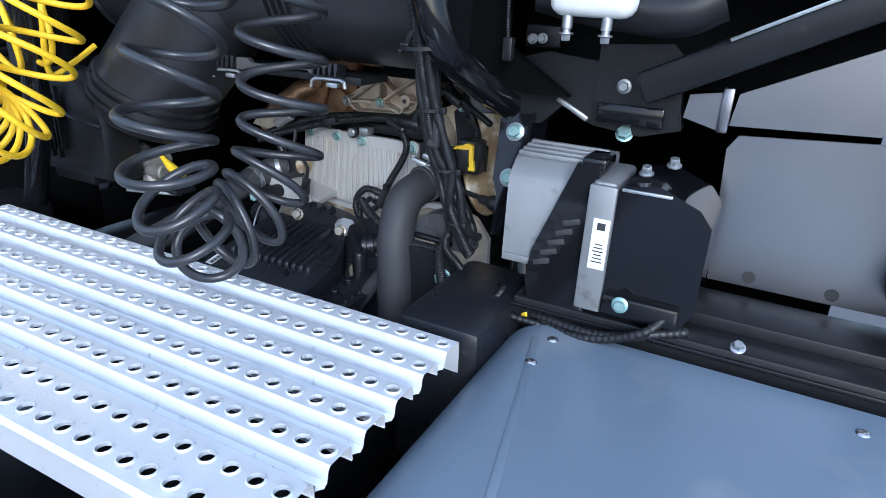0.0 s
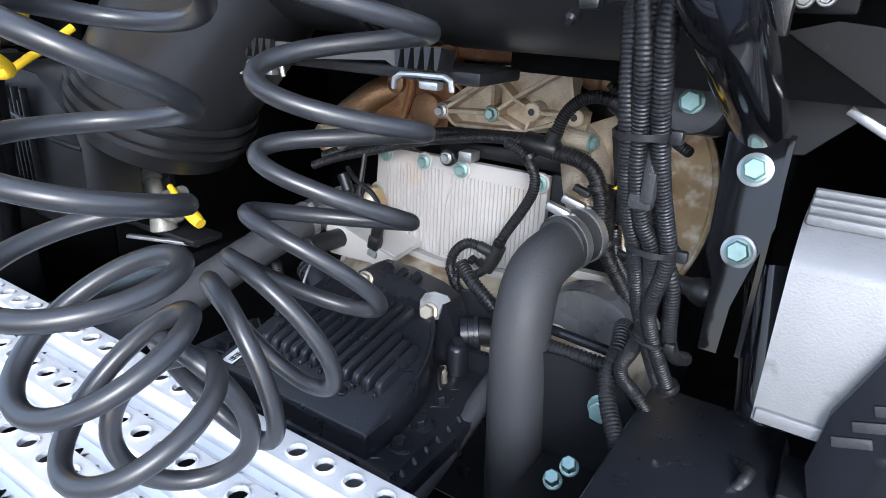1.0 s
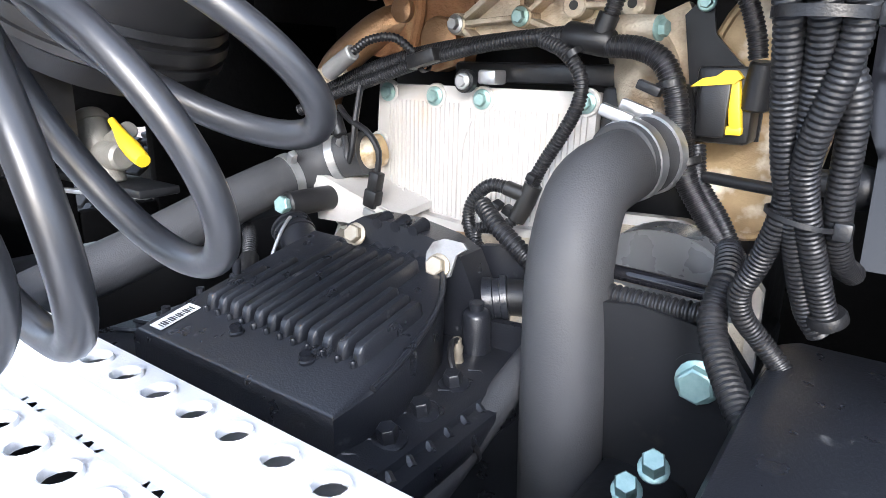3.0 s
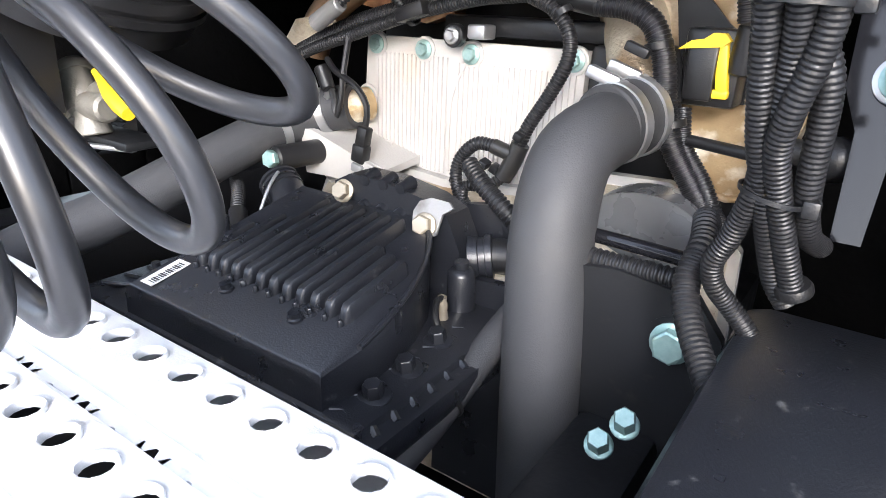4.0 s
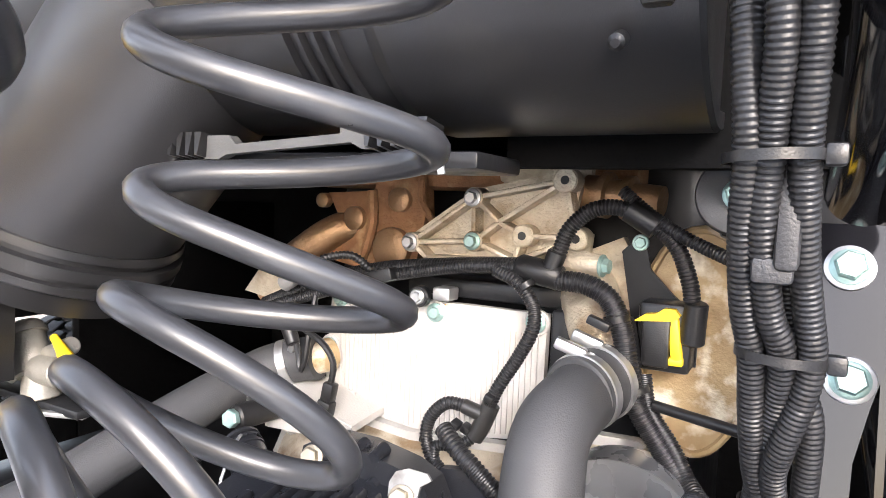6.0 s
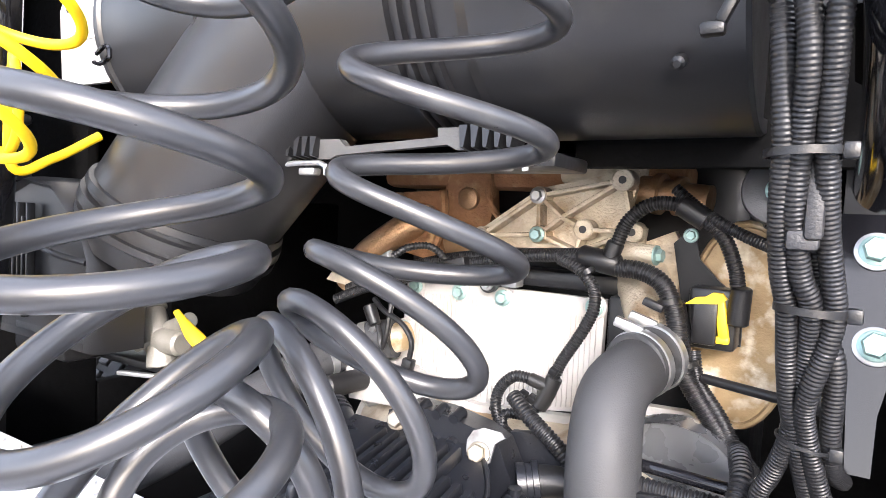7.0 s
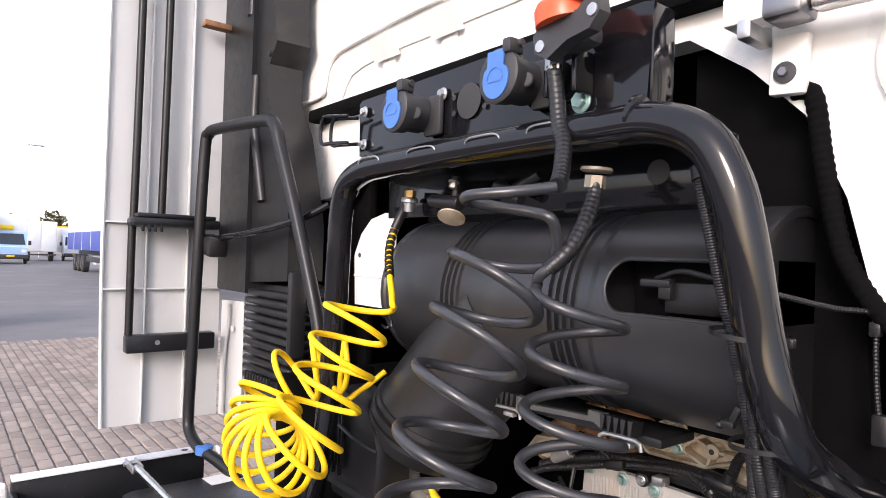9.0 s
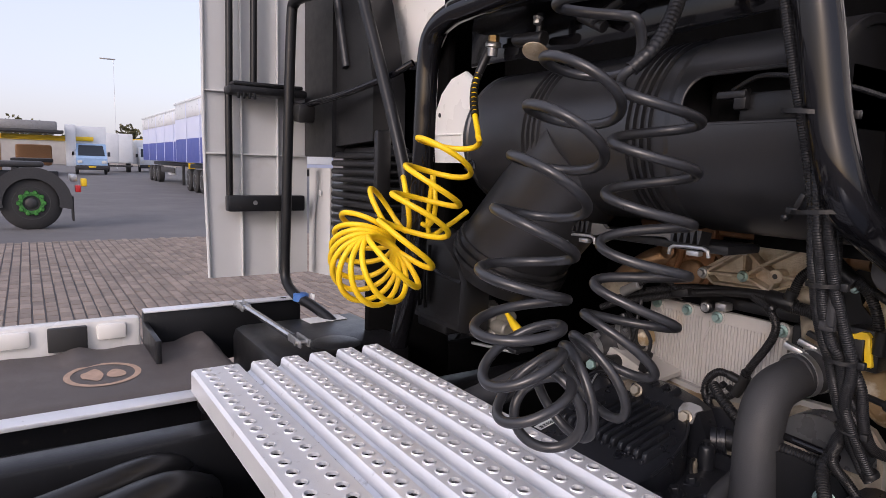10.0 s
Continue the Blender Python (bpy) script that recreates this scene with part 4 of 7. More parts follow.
part("tie", G().lathe((-0.9825, 1.0, 0.9425), (-0.02, -0.95, -0.38), [(-0.003, 0.0172), (-0.002, 0.0186), (0.002, 0.0186), (0.003, 0.0172)], 20, False), BLACK_PLASTIC, low_hose)

# ---- coolant hoses ----
hose = thing("coolant_hose", (-0.92, 1.1, 0.7), "thick matt black rubber coolant hose held by steel clamps", "hose", shift=(0.004, 0.030, -0.002))
part("hose_tube", G().tube([(-0.925, 1.235, 1.187), (-0.935, 1.185, 1.180), (-0.943, 1.130, 1.160), (-0.938, 1.092, 1.105), (-0.930, 1.078, 1.02), (-0.922, 1.07, 0.90), (-0.915, 1.07, 0.74)], lambda q: 0.0375 + 0.0035 * min(1.0, q * 2.5), 32), RUBBER, hose)
ax = Vector((-0.25, -0.95, -0.12)).normalized()
c0 = Vector((-0.920, 1.255, 1.192))
part("sleeve", G().lathe(c0, ax, [(0, 0.0400), (0.065, 0.0415), (0.067, 0.039)], 32), RUBBER, hose)
for d in (0.010, 0.045):
    band = part("clamp", G().lathe(c0 + ax * d, ax, [(0, 0.0412), (0.0005, 0.0432), (0.012, 0.0432), (0.0125, 0.0412)], 32), STEEL, hose, "steel worm-drive hose clamp")
    q = c0 + ax * (d + 0.006)
    up = Vector((-0.35, -0.05, 0.93)).normalized()
    part("screw_housing", G().box(q + up * 0.0485, (0.036, 0.014, 0.013), 0.003, (0, 20, 10)), STEEL, band)
    part("screw_head", G().hexbolt(q + up * 0.0485 + Vector((0.018, 0, -0.005)), (0.94, 0.1, -0.3), 0.010, 0.008, 0), STEEL, band)
left = thing("coolant_hose", (-1.5, 1.15, 0.7), "matt black coolant hose running under the filter housing", "hose", shift=(0.004, 0.030, -0.002))
part("hose_tube", G().tube([(-1.350, 1.268, 1.148), (-1.385, 1.258, 1.141), (-1.420, 1.238, 1.129), (-1.436, 1.205, 1.115), (-1.445, 1.148, 1.100), (-1.456, 1.061, 1.073), (-1.472, 0.943, 1.033), (-1.484, 0.872, 1.015), (-1.495, 0.80, 0.985), (-1.505, 0.73, 0.92), (-1.51, 0.69, 0.80)], 0.0325, 28), RUBBER, left)
part("metal_neck", G().tube([(-1.346, 1.292, 1.150), (-1.352, 1.275, 1.148), (-1.362, 1.265, 1.146)], 0.025, 20), GOLD_CAST, left)
for p, d in (((-1.392, 1.255, 1.139), (-0.83, -0.45, -0.30)), ((-1.437, 1.200, 1.1135), (-0.18, -0.94, -0.26))):
    part("clamp", G().lathe(p, d, [(0, 0.0325), (0.0005, 0.0345), (0.013, 0.0345), (0.0135, 0.0325)], 24), STEEL, left)
    part("screw_housing", G().box((p[0] + 0.022, p[1] - 0.02, p[2] + 0.028), (0.011, 0.011, 0.026), 0.002, (20, 40, 0)), STEEL, left)
bolts(left, [(-1.390, 1.145, 1.083)], (0.1, -0.95, 0.2), ZINC, 0.022, 0.014, 0)
part("mount_stub", G().cyl((-1.372, 1.23, 1.086), (-1.390, 1.145, 1.083), 0.018, None, 20, 0.003), BLACK_RIB, left)

# ---- wiring on the engine ----
harness = thing("engine_wiring_harness", (-1.1, 1.26, 1.0), "black corrugated wiring harness clipped across the engine", "wiring harness", shift=(0.004, 0.030, -0.002))


def loom(pts, r, parent, ribs=0.0042, depth=0.0011, name="conduit"):
    return part(name, G().tube(pts, r, 12, ribs=ribs, depth=depth), BLACK_RIB, parent)


loom([(-1.455, 1.235, 1.205), (-1.40, 1.24, 1.228), (-1.323, 1.245, 1.252), (-1.25, 1.25, 1.275), (-1.198, 1.25, 1.288), (-1.10, 1.25, 1.306), (-1.03, 1.25, 1.309)], 0.0085, harness)
loom([(-1.44, 1.25, 1.222), (-1.35, 1.255, 1.26), (-1.25, 1.262, 1.288), (-1.15, 1.262, 1.302), (-1.03, 1.258, 1.312)], 0.0105, harness)
loom([(-0.985, 1.25, 1.299), (-0.95, 1.25, 1.297), (-0.922, 1.248, 1.283), (-0.905, 1.246, 1.25), (-0.896, 1.244, 1.21), (-0.885, 1.244, 1.17), (-0.862, 1.244, 1.135), (-0.835, 1.24, 1.10), (-0.815, 1.22, 1.08)], 0.0125, harness)
loom([(-0.882, 1.262, 1.20), (-0.872, 1.252, 1.165), (-0.845, 1.245, 1.13), (-0.825, 1.235, 1.10), (-0.80, 1.20, 1.085)], 0.0095, harness)
part("junction", G().lathe((-1.035, 1.253, 1.311), (0.97, 0.0, -0.16), [(0, 0.013), (0.004, 0.016), (0.052, 0.016), (0.056, 0.013)], 20), BLACK_PLASTIC, harness, "moulded black tee junction")
part("junction_stub", G().cyl((-0.992, 1.25, 1.312), (-0.985, 1.25, 1.332), 0.0115, None, 16, 0.001), BLACK_PLASTIC, harness)
loom([(-0.984, 1.25, 1.33), (-0.972, 1.25, 1.36), (-0.945, 1.25, 1.383), (-0.912, 1.25, 1.385), (-0.88, 1.252, 1.37), (-0.854, 1.256, 1.345), (-0.84, 1.26, 1.31), (-0.836, 1.262, 1.288)], 0.0095, harness)
loom([(-0.915, 1.255, 1.405), (-0.89, 1.25, 1.385), (-0.86, 1.245, 1.365), (-0.83, 1.24, 1.35), (-0.79, 1.22, 1.335)], 0.0075, harness)
part("branch_cover", G().tube([(-0.905, 1.248, 1.384), (-0.875, 1.248, 1.366)], 0.014, 12), BLACK_PLASTIC, harness)
loom([(-1.06, 1.245, 1.305), (-1.03, 1.24, 1.293), (-1.008, 1.238, 1.268), (-1.006, 1.236, 1.24), (-1.022, 1.236, 1.205), (-1.045, 1.234, 1.165), (-1.055, 1.232, 1.14)], 0.0085, harness)
part("junction", G().tube([(-1.053, 1.232, 1.142), (-1.063, 1.23, 1.115), (-1.072, 1.228, 1.098)], 0.0115, 14), BLACK_PLASTIC, harness)
part("junction_stub", G().cyl((-1.062, 1.23, 1.128), (-1.088, 1.228, 1.135), 0.0095, None, 14, 0.001), BLACK_PLASTIC, harness)
loom([(-1.086, 1.228, 1.135), (-1.11, 1.225, 1.135), (-1.13, 1.222, 1.115), (-1.134, 1.218, 1.09), (-1.12, 1.212, 1.065), (-1.095, 1.206, 1.05), (-1.07, 1.20, 1.035), (-1.055, 1.19, 1.01)], 0.0085, harness)
loom([(-1.073, 1.228, 1.098), (-1.09, 1.222, 1.085), (-1.12, 1.216, 1.078), (-1.105, 1.205, 1.035), (-1.095, 1.20, 1.0)], 0.0075, harness)
for p in ((-1.082, 1.226, 1.108), (-1.137, 1.222, 1.085), (-1.052, 1.226, 1.152), (-1.09, 1.213, 1.115)):
    part("clip", G().box(p, (0.012, 0.014, 0.010), 0.002, (10, 25, 0)), BLACK_RIB, harness)
for c, d, r in (((-0.912, 1.247, 1.262), (0.25, 0, -0.97), 0.0135), ((-0.888, 1.247, 1.185), (0.3, 0, -0.95), 0.0155), ((-1.235, 1.252, 1.279), (0.95, 0, 0.3), 0.0125), ((-1.018, 1.24, 1.29), (0.6, 0, -0.8), 0.0098)):
    part("tie", G().lathe(c, d, [(-0.004, r), (-0.0035, r + 0.0012), (0.0035, r + 0.0012), (0.004, r)], 18, False), BLACK_PLASTIC, harness)
part("tie_tail", G().box((-0.927, 1.228, 1.258), (0.026, 0.012, 0.010), 0.002, (0, 20, 0)), BLACK_PLASTIC, harness)
part("bridge_clip", G().box((-1.225, 1.24, 1.283), (0.045, 0.02, 0.018), 0.003, (0, -16, 0)), BLACK_PLASTIC, harness)
# speed sensor with its silver plug and wires
part("plug", G().cyl((-1.372, 1.215, 1.262), (-1.318, 1.208, 1.290), 0.0125, 0.011, 14, 0.002), GREY_BOX, harness, "pale grey sensor plug")
loom([(-1.318, 1.208, 1.290), (-1.295, 1.215, 1.305), (-1.265, 1.23, 1.308), (-1.243, 1.243, 1.29)], 0.006, harness, 0.005, 0.001)
for w in ([(-1.335, 1.24, 1.245), (-1.332, 1.225, 1.20), (-1.334, 1.22, 1.16), (-1.343, 1.22, 1.14), (-1.352, 1.225, 1.165), (-1.372, 1.23, 1.20)],
          [(-1.372, 1.235, 1.215), (-1.345, 1.225, 1.20), (-1.305, 1.22, 1.185), (-1.285, 1.22, 1.16), (-1.288, 1.22, 1.13)]):
    part("wire", G().tube(w, 0.0045, 8), BLACK_RIB, harness)
part("small_plug", G().box((-1.289, 1.218, 1.118), (0.018, 0.016, 0.03), 0.003, (0, 12, 0)).box((-1.293, 1.216, 1.095), (0.022, 0.018, 0.026), 0.003, (0, 12, 0)), BLACK_PLASTIC, harness)
part("plug_foot", G().box((-1.296, 1.216, 1.074), (0.02, 0.016, 0.012), 0.002, (0, 12, 0)), GREY_BOX, harness)
part("wire_boot", G().cyl((-1.358, 1.222, 1.175), (-1.375, 1.225, 1.205), 0.010, 0.011, 12, 0.002), BLACK_PLASTIC, harness)

# black lever module with the yellow latch
module = thing("connector_module", (-0.87, 1.28, 1.2), "black plug connector with a bright yellow locking lever", "connector", shift=(0.008, 0.036, -0.008))
part("holder", G().prism([(-0.93, 1.34), (-0.905, 1.365), (-0.895, 1.32), (-0.868, 1.292), (-0.838, 1.268), (-0.838, 1.21), (-0.90, 1.205), (-0.915, 1.26)][::-1], (0, 1.318, 0), (1, 0, 0), (0, 0, 1), 0.006), BLACK_PAINT, module)
part("housing", G().box((-0.869, 1.29, 1.248), (0.058, 0.045, 0.078), 0.005).box((-0.876, 1.262, 1.245), (0.030, 0.012, 0.058), 0.003), BLACK_PLASTIC, module)
part("side_housing", G().box((-0.907, 1.262, 1.238), (0.024, 0.026, 0.060), 0.006, (0, -14, 0)).box((-0.898, 1.258, 1.190), (0.020, 0.022, 0.045), 0.005, (0, -6, 0)), BLACK_PLASTIC, module)
lever = G().prism([(-0.900, 1.266), (-0.888, 1.275), (-0.876, 1.277), (-0.868, 1.283), (-0.857, 1.283), (-0.851, 1.276), (-0.858, 1.270), (-0.880, 1.268)][::-1], (0, 1.266, 0), (1, 0, 0), (0, 0, 1), 0.012)
lever.box((-0.8565, 1.266, 1.250), (0.0125, 0.014, 0.058), 0.003, (0, -9, 0)).box((-0.856, 1.265, 1.224), (0.020, 0.012, 0.009), 0.002)
for k in range(6):
    lever.box((-0.8515 + k * -0.0011, 1.266, 1.233 + k * 0.007), (0.004, 0.011, 0.004), 0.001)
part("lever", lever, YELLOW, module, "yellow locking lever")
part("cable_boot", G().cyl((-0.836, 1.265, 1.292), (-0.84, 1.272, 1.245), 0.0125, 0.014, 14, 0.002), BLACK_PLASTIC, module)
bolts(module, [(-0.907, 1.306, 1.352)], (0, -1, 0), ZINC, 0.012, 0.008)
part("stub_pipe", G().cyl((-0.87, 1.24, 1.178), (-0.78, 1.20, 1.178), 0.006, None, 12, 0.001), BLACK_RIB, module)

# ---- black cross plate with the large green bolt ----
bp = thing("gearbox_mount_plate", (-0.83, 1.1, 0.7), "dark painted mount plate with one large green bolt", "bracket", shift=(0.008, -0.005, 0.002))
part("plate", G().prism([(-0.93, 0.70), (-0.93, 1.072), (-0.87, 1.08), (-0.80, 1.072), (-0.775, 1.04), (-0.765, 0.95), (-0.765, 0.70)][::-1], (0, 1.12, 0), (1, 0, 0), (0, 0, 1), 0.012), BLACK_PAINT, bp)
part("bolt_pad", G().lathe((-0.813, 1.109, 1.028), (0, -1, 0), [(0, 0.024), (0.002, 0.024)], 28), BLACK_PAINT, bp)
bolts(bp, [(-0.813, 1.106, 1.028)], (0.05, -1, 0.1), ZINC, 0.026, 0.016, 1.15)
bolts(bp, [(-0.835, 1.02, 0.965), (-0.82, 1.03, 0.985)], (0.1, -0.6, 0.8), ZINC, 0.016, 0.02, 1.2)
pipe = part("steel_pipe", G().tube([(-0.96, 1.15, 1.092), (-0.88, 1.135, 1.096), (-0.81, 1.13, 1.095)], 0.007, 10), BLACK_GLOSS, bp)
part("conduit", G().tube([(-0.96, 1.14, 1.074), (-0.90, 1.125, 1.078), (-0.82, 1.12, 1.080)], 0.0105, 12, ribs=0.0062, depth=0.0018), BLACK_RIB, bp)

# ---- wiring bundle strapped to the tube frame ----
bundle = thing("wiring_bundle", (-0.75, 0.93, 1.05), "four black corrugated conduits tied together with cable ties", "wiring bundle")
runs = [
    [(-0.819, 0.856, 1.812), (-0.803, 0.875, 1.70), (-0.790, 0.893, 1.61), (-0.777, 0.905, 1.52), (-0.771, 0.910, 1.44), (-0.769, 0.918, 1.409), (-0.769, 0.936, 1.369), (-0.766, 0.954, 1.329), (-0.761, 0.966, 1.302),
     (-0.759, 0.983, 1.264), (-0.756, 1.000, 1.225), (-0.750, 1.014, 1.196), (-0.745, 1.028, 1.165), (-0.736, 1.045, 1.128), (-0.726, 1.050, 1.112)],
    [(-0.803, 0.866, 1.812), (-0.786, 0.882, 1.70), (-0.774, 0.896, 1.60), (-0.762, 0.890, 1.52), (-0.756, 0.890, 1.47), (-0.759, 0.912, 1.42), (-0.761, 0.930, 1.376), (-0.755, 0.950, 1.33), (-0.747, 0.963, 1.304),
     (-0.747, 0.985, 1.264), (-0.753, 1.010, 1.212), (-0.757, 1.018, 1.188), (-0.768, 1.033, 1.155), (-0.776, 1.042, 1.132), (-0.773, 1.050, 1.112), (-0.762, 1.060, 1.094), (-0.745, 1.060, 1.075), (-0.725, 1.050, 1.055)],
    [(-0.731, 0.890, 1.56), (-0.740, 0.883, 1.50), (-0.742, 0.900, 1.448), (-0.743, 0.918, 1.409), (-0.741, 0.939, 1.362), (-0.737, 0.953, 1.332), (-0.733, 0.964, 1.303), (-0.736, 0.974, 1.275), (-0.742, 0.984, 1.246),
     (-0.745, 0.996, 1.222), (-0.741, 1.010, 1.195), (-0.734, 1.025, 1.164), (-0.727, 1.038, 1.137), (-0.722, 1.046, 1.120)],
    [(-0.748, 0.918, 1.50), (-0.752, 0.934, 1.409), (-0.750, 0.956, 1.36), (-0.746, 0.974, 1.33), (-0.740, 0.988, 1.29), (-0.730, 0.994, 1.26), (-0.728, 1.012, 1.208), (-0.726, 1.026, 1.182), (-0.722, 1.045, 1.162),
     (-0.716, 1.070, 1.150)],
]
for run in runs:
    wob = [(x + 0.0012 * math.sin(23 * z + 90 * x), y + 0.0012 * math.cos(19 * z + 70 * x), z) for x, y, z in run]
    part("conduit", G().tube(wob, 0.0079, 14, ribs=0.0035, depth=0.0007), BLACK_RIB, bundle)
part("end_collar", G().lathe((-0.725, 1.041, 1.130), (0.3, 0.4, -1), [(0, 0.0105), (0.003, 0.012), (0.007, 0.012), (0.009, 0.009)], 18), BLACK_PLASTIC, bundle)
part("conduit", G().tube([(-0.805, 1.20, 1.082), (-0.802, 1.13, 1.135), (-0.793, 1.085, 1.128), (-0.794, 1.06, 1.105), (-0.784, 1.04, 1.085), (-0.762, 1.01, 1.065), (-0.735, 0.97, 1.045)], 0.0105, 12, ribs=0.0048, depth=0.0014), BLACK_RIB, bundle)
part("spacer", G().box((-0.754, 0.938, 1.352), (0.020, 0.02, 0.014), 0.003).box((-0.748, 0.93, 1.382), (0.012, 0.012, 0.06), 0.004), DARK_GREY, bundle, "grey plastic spacer clip")
part("end_cap", G().lathe((-0.812, 0.860, 1.806), (-0.2, 0.1, 1), [(0, 0.017), (0.016, 0.017), (0.020, 0.010)], 16), BLACK_RIB, bundle)


def tie(c, rx, ry, tilt, parent, w=0.0055):
    pts = []
    for k in range(25):
        t = 2 * math.pi * k / 24
        pts.append(Vector((c[0] + rx * math.cos(t), c[1] + ry * math.sin(t), c[2] + tilt * math.cos(t))))
    g = G()
    rings = []
    for p in pts:
        o = Vector((p.x - c[0], p.y - c[1], 0)).normalized() * 0.0013
        rings.append([p + Vector((0, 0, w / 2)), p + o + Vector((0, 0, w / 2)), p + o - Vector((0, 0, w / 2)), p - Vector((0, 0, w / 2))])
    g.loft(rings, False)
    t = part("cable_tie", g, BLACK_PLASTIC, parent)
    part("tie_head", G().box((c[0] + rx + 0.004, c[1] - 0.004, c[2] + tilt), (0.010, 0.009, 0.011), 0.002), BLACK_PLASTIC, t)


tie((-0.757, 0.922, 1.409), 0.0225, 0.021, 0.001, bundle)
tie((-0.747, 0.969, 1.302), 0.0230, 0.021, -0.001, bundle)
tie((-0.746, 1.013, 1.193), 0.0185, 0.019, -0.004, bundle, 0.003)
tie((-0.759, 0.867, 1.628), 0.0400, 0.050, -0.004, bundle)
tie((-0.738, 0.884, 1.508), 0.0440, 0.052, 0.004, bundle)

# ---- hanger plate with two bolts, and the rubber mount ----
hanger = thing("frame_bracket", (-0.71, 1.14, 1.15), "black steel hanger plate with two large washered bolts", "bracket", shift=(0.008, 0.024, -0.014))
part("plate", G().prism([(-0.745, 0.245), (-0.680, 0.245), (-0.676, 0.15), (-0.690, 0.10), (-0.700, 0.055), (-0.702, 0.0), (-0.722, 0.0), (-0.725, 0.08), (-0.738, 0.11)][::-1],
                        (0, 1.105, 1.152), (1, 0, 0), (0, 0.27, 1), 0.008), BLACK_GLOSS, hanger)
for p in ((-0.709, 1.151, 1.355), (-0.705, 1.127, 1.268)):
    b = part("washer", G().lathe(p, (0, -1, 0.27), [(0, 0.0185), (0.003, 0.0185), (0.0036, 0.0175)], 28), STEEL, hanger)
    part("bolt", G().hexbolt(Vector(p) + Vector((0, -0.003, 0.001)), (0, -1, 0.27), 0.021, 0.013, 1.15), ZINC, b)
part("side_web", G().prism([(0.0, 0.0), (0.10, 0.03), (0.10, 0.26), (0.0, 0.245)], (-0.684, 1.11, 1.15), (0, 1, 0), (0, 0.2, 1), 0.006), BLACK_GLOSS, hanger)
part("lower_arm", G().tube([(-0.67, 1.16, 1.25), (-0.655, 1.13, 1.16), (-0.64, 1.10, 1.06), (-0.63, 1.09, 0.9)], 0.028, 16), BLACK_GLOSS, hanger)
part("ball_joint", G().lathe((-0.742, 1.14, 1.206), (0.9, -0.3, 0.0), [(-0.03, 0.010), (-0.01, 0.011), (0.0, 0.016), (0.010, 0.018), (0.022, 0.015), (0.028, 0.008)], 18), BLACK_PLASTIC, hanger)
mount = thing("rubber_mount", (-0.80, 1.17, 1.37), "round black rubber mount with a green centre bolt", "rubber mount", shift=(0.011, 0.045, -0.010))
part("disc", G().lathe((-0.80, 1.20, 1.408), (0, -1, 0.1), [(0, 0.036), (0.018, 0.040), (0.024, 0.038), (0.025, 0.033), (0.024, 0.020)], 32), RUBBER, mount)
part("bolt", G().hexbolt((-0.80, 1.176, 1.41), (0, -1, 0.1), 0.022, 0.012, 1.1), ZINC, mount)
part("arm", G().box((-0.79, 1.26, 1.40), (0.06, 0.12, 0.07), 0.012), BLACK_PAINT, mount)

# ---- black cross beam, bracket and white cab mount ----
beam = thing("cab_mount_beam", (-0.5, 1.18, 1.35), "glossy black pressed steel cab support beam", "beam")
part("arm", G().prism([(-0.73, 1.35), (-0.73, 1.475), (-0.66, 1.495), (-0.56, 1.485), (-0.42, 1.505), (-0.40, 1.38), (-0.47, 1.36), (-0.56, 1.37), (-0.62, 1.40), (-0.66, 1.36)][::-1], (0, 1.235, 0), (1, 0, 0), (0, 0, 1), 0.035), BLACK_PAINT, beam)
part("face_plate", G().prism([(-0.56, 1.375), (-0.56, 1.515), (-0.435, 1.525), (-0.41, 1.50), (-0.405, 1.385)][::-1], (0, 1.20, 0), (1, 0, 0), (0, 0, 1), 0.008), BLACK_PAINT, beam)
part("pocket", G().box((-0.49, 1.188, 1.398), (0.12, 0.018, 0.036), 0.004), BLACK_GLOSS, beam)
bolts(beam, [(-0.508, 1.19, 1.447)], (0, -1, 0), STEEL, 0.016, 0.010)
part("slot_edge", G().box((-0.60, 1.198, 1.395), (0.07, 0.006, 0.010), 0.002, (0, 28, 0)), STEEL, beam)
bolts(beam, [(-0.498, 1.205, 1.36)], (0.1, -0.8, 0.6), ZINC, 0.024, 0.014, 1.1)
bolts(beam, [(-0.695, 1.205, 1.515), (-0.675, 1.205, 1.517)], (0, -1, 0), STEEL, 0.012, 0.008)
part("rear_plate", G().box((-0.68, 1.225, 1.52), (0.07, 0.012, 0.04), 0.004), BLACK_PAINT, beam)
part("diagonal_bar", G().box((-0.11, 1.15, 1.63), (0.80, 0.06, 0.055), 0.008, (0, -26.5, 0)), BLACK_PAINT, beam)
part("bar_lip", G().box((-0.12, 1.117, 1.652), (0.50, 0.006, 0.006), 0.001, (0, -26.5, 0)), STEEL, beam)
# Plain near-black sheet behind the beam and the diagonal bar.
part("upper_shield", G().box((-0.25, 1.32, 1.62), (1.0, 0.02, 0.36), 0.006), MAT_AND_SHADE, beam)
cabmount = thing("white_cab_mount", (-0.55, 0.95, 1.55), "white painted cab mounting foot with two studs", "cab mount")
part("foot", G().box((-0.527, 0.982, 1.625), (0.128, 0.05, 0.125), 0.022, seg=4), WHITE_PAINT, cabmount)
for x in (-0.562, -0.503):
    part("stud", G().lathe((x, 0.978, 1.566), (0, 0, -1), [(0, 0.008), (0.020, 0.008), (0.0205, 0.006), (0.036, 0.006)], 12), STEEL, cabmount)
    part("nut", G().hexbolt((x, 0.978, 1.540), (0, 0, -1), 0.013, 0.012, 1.4), STEEL, cabmount)
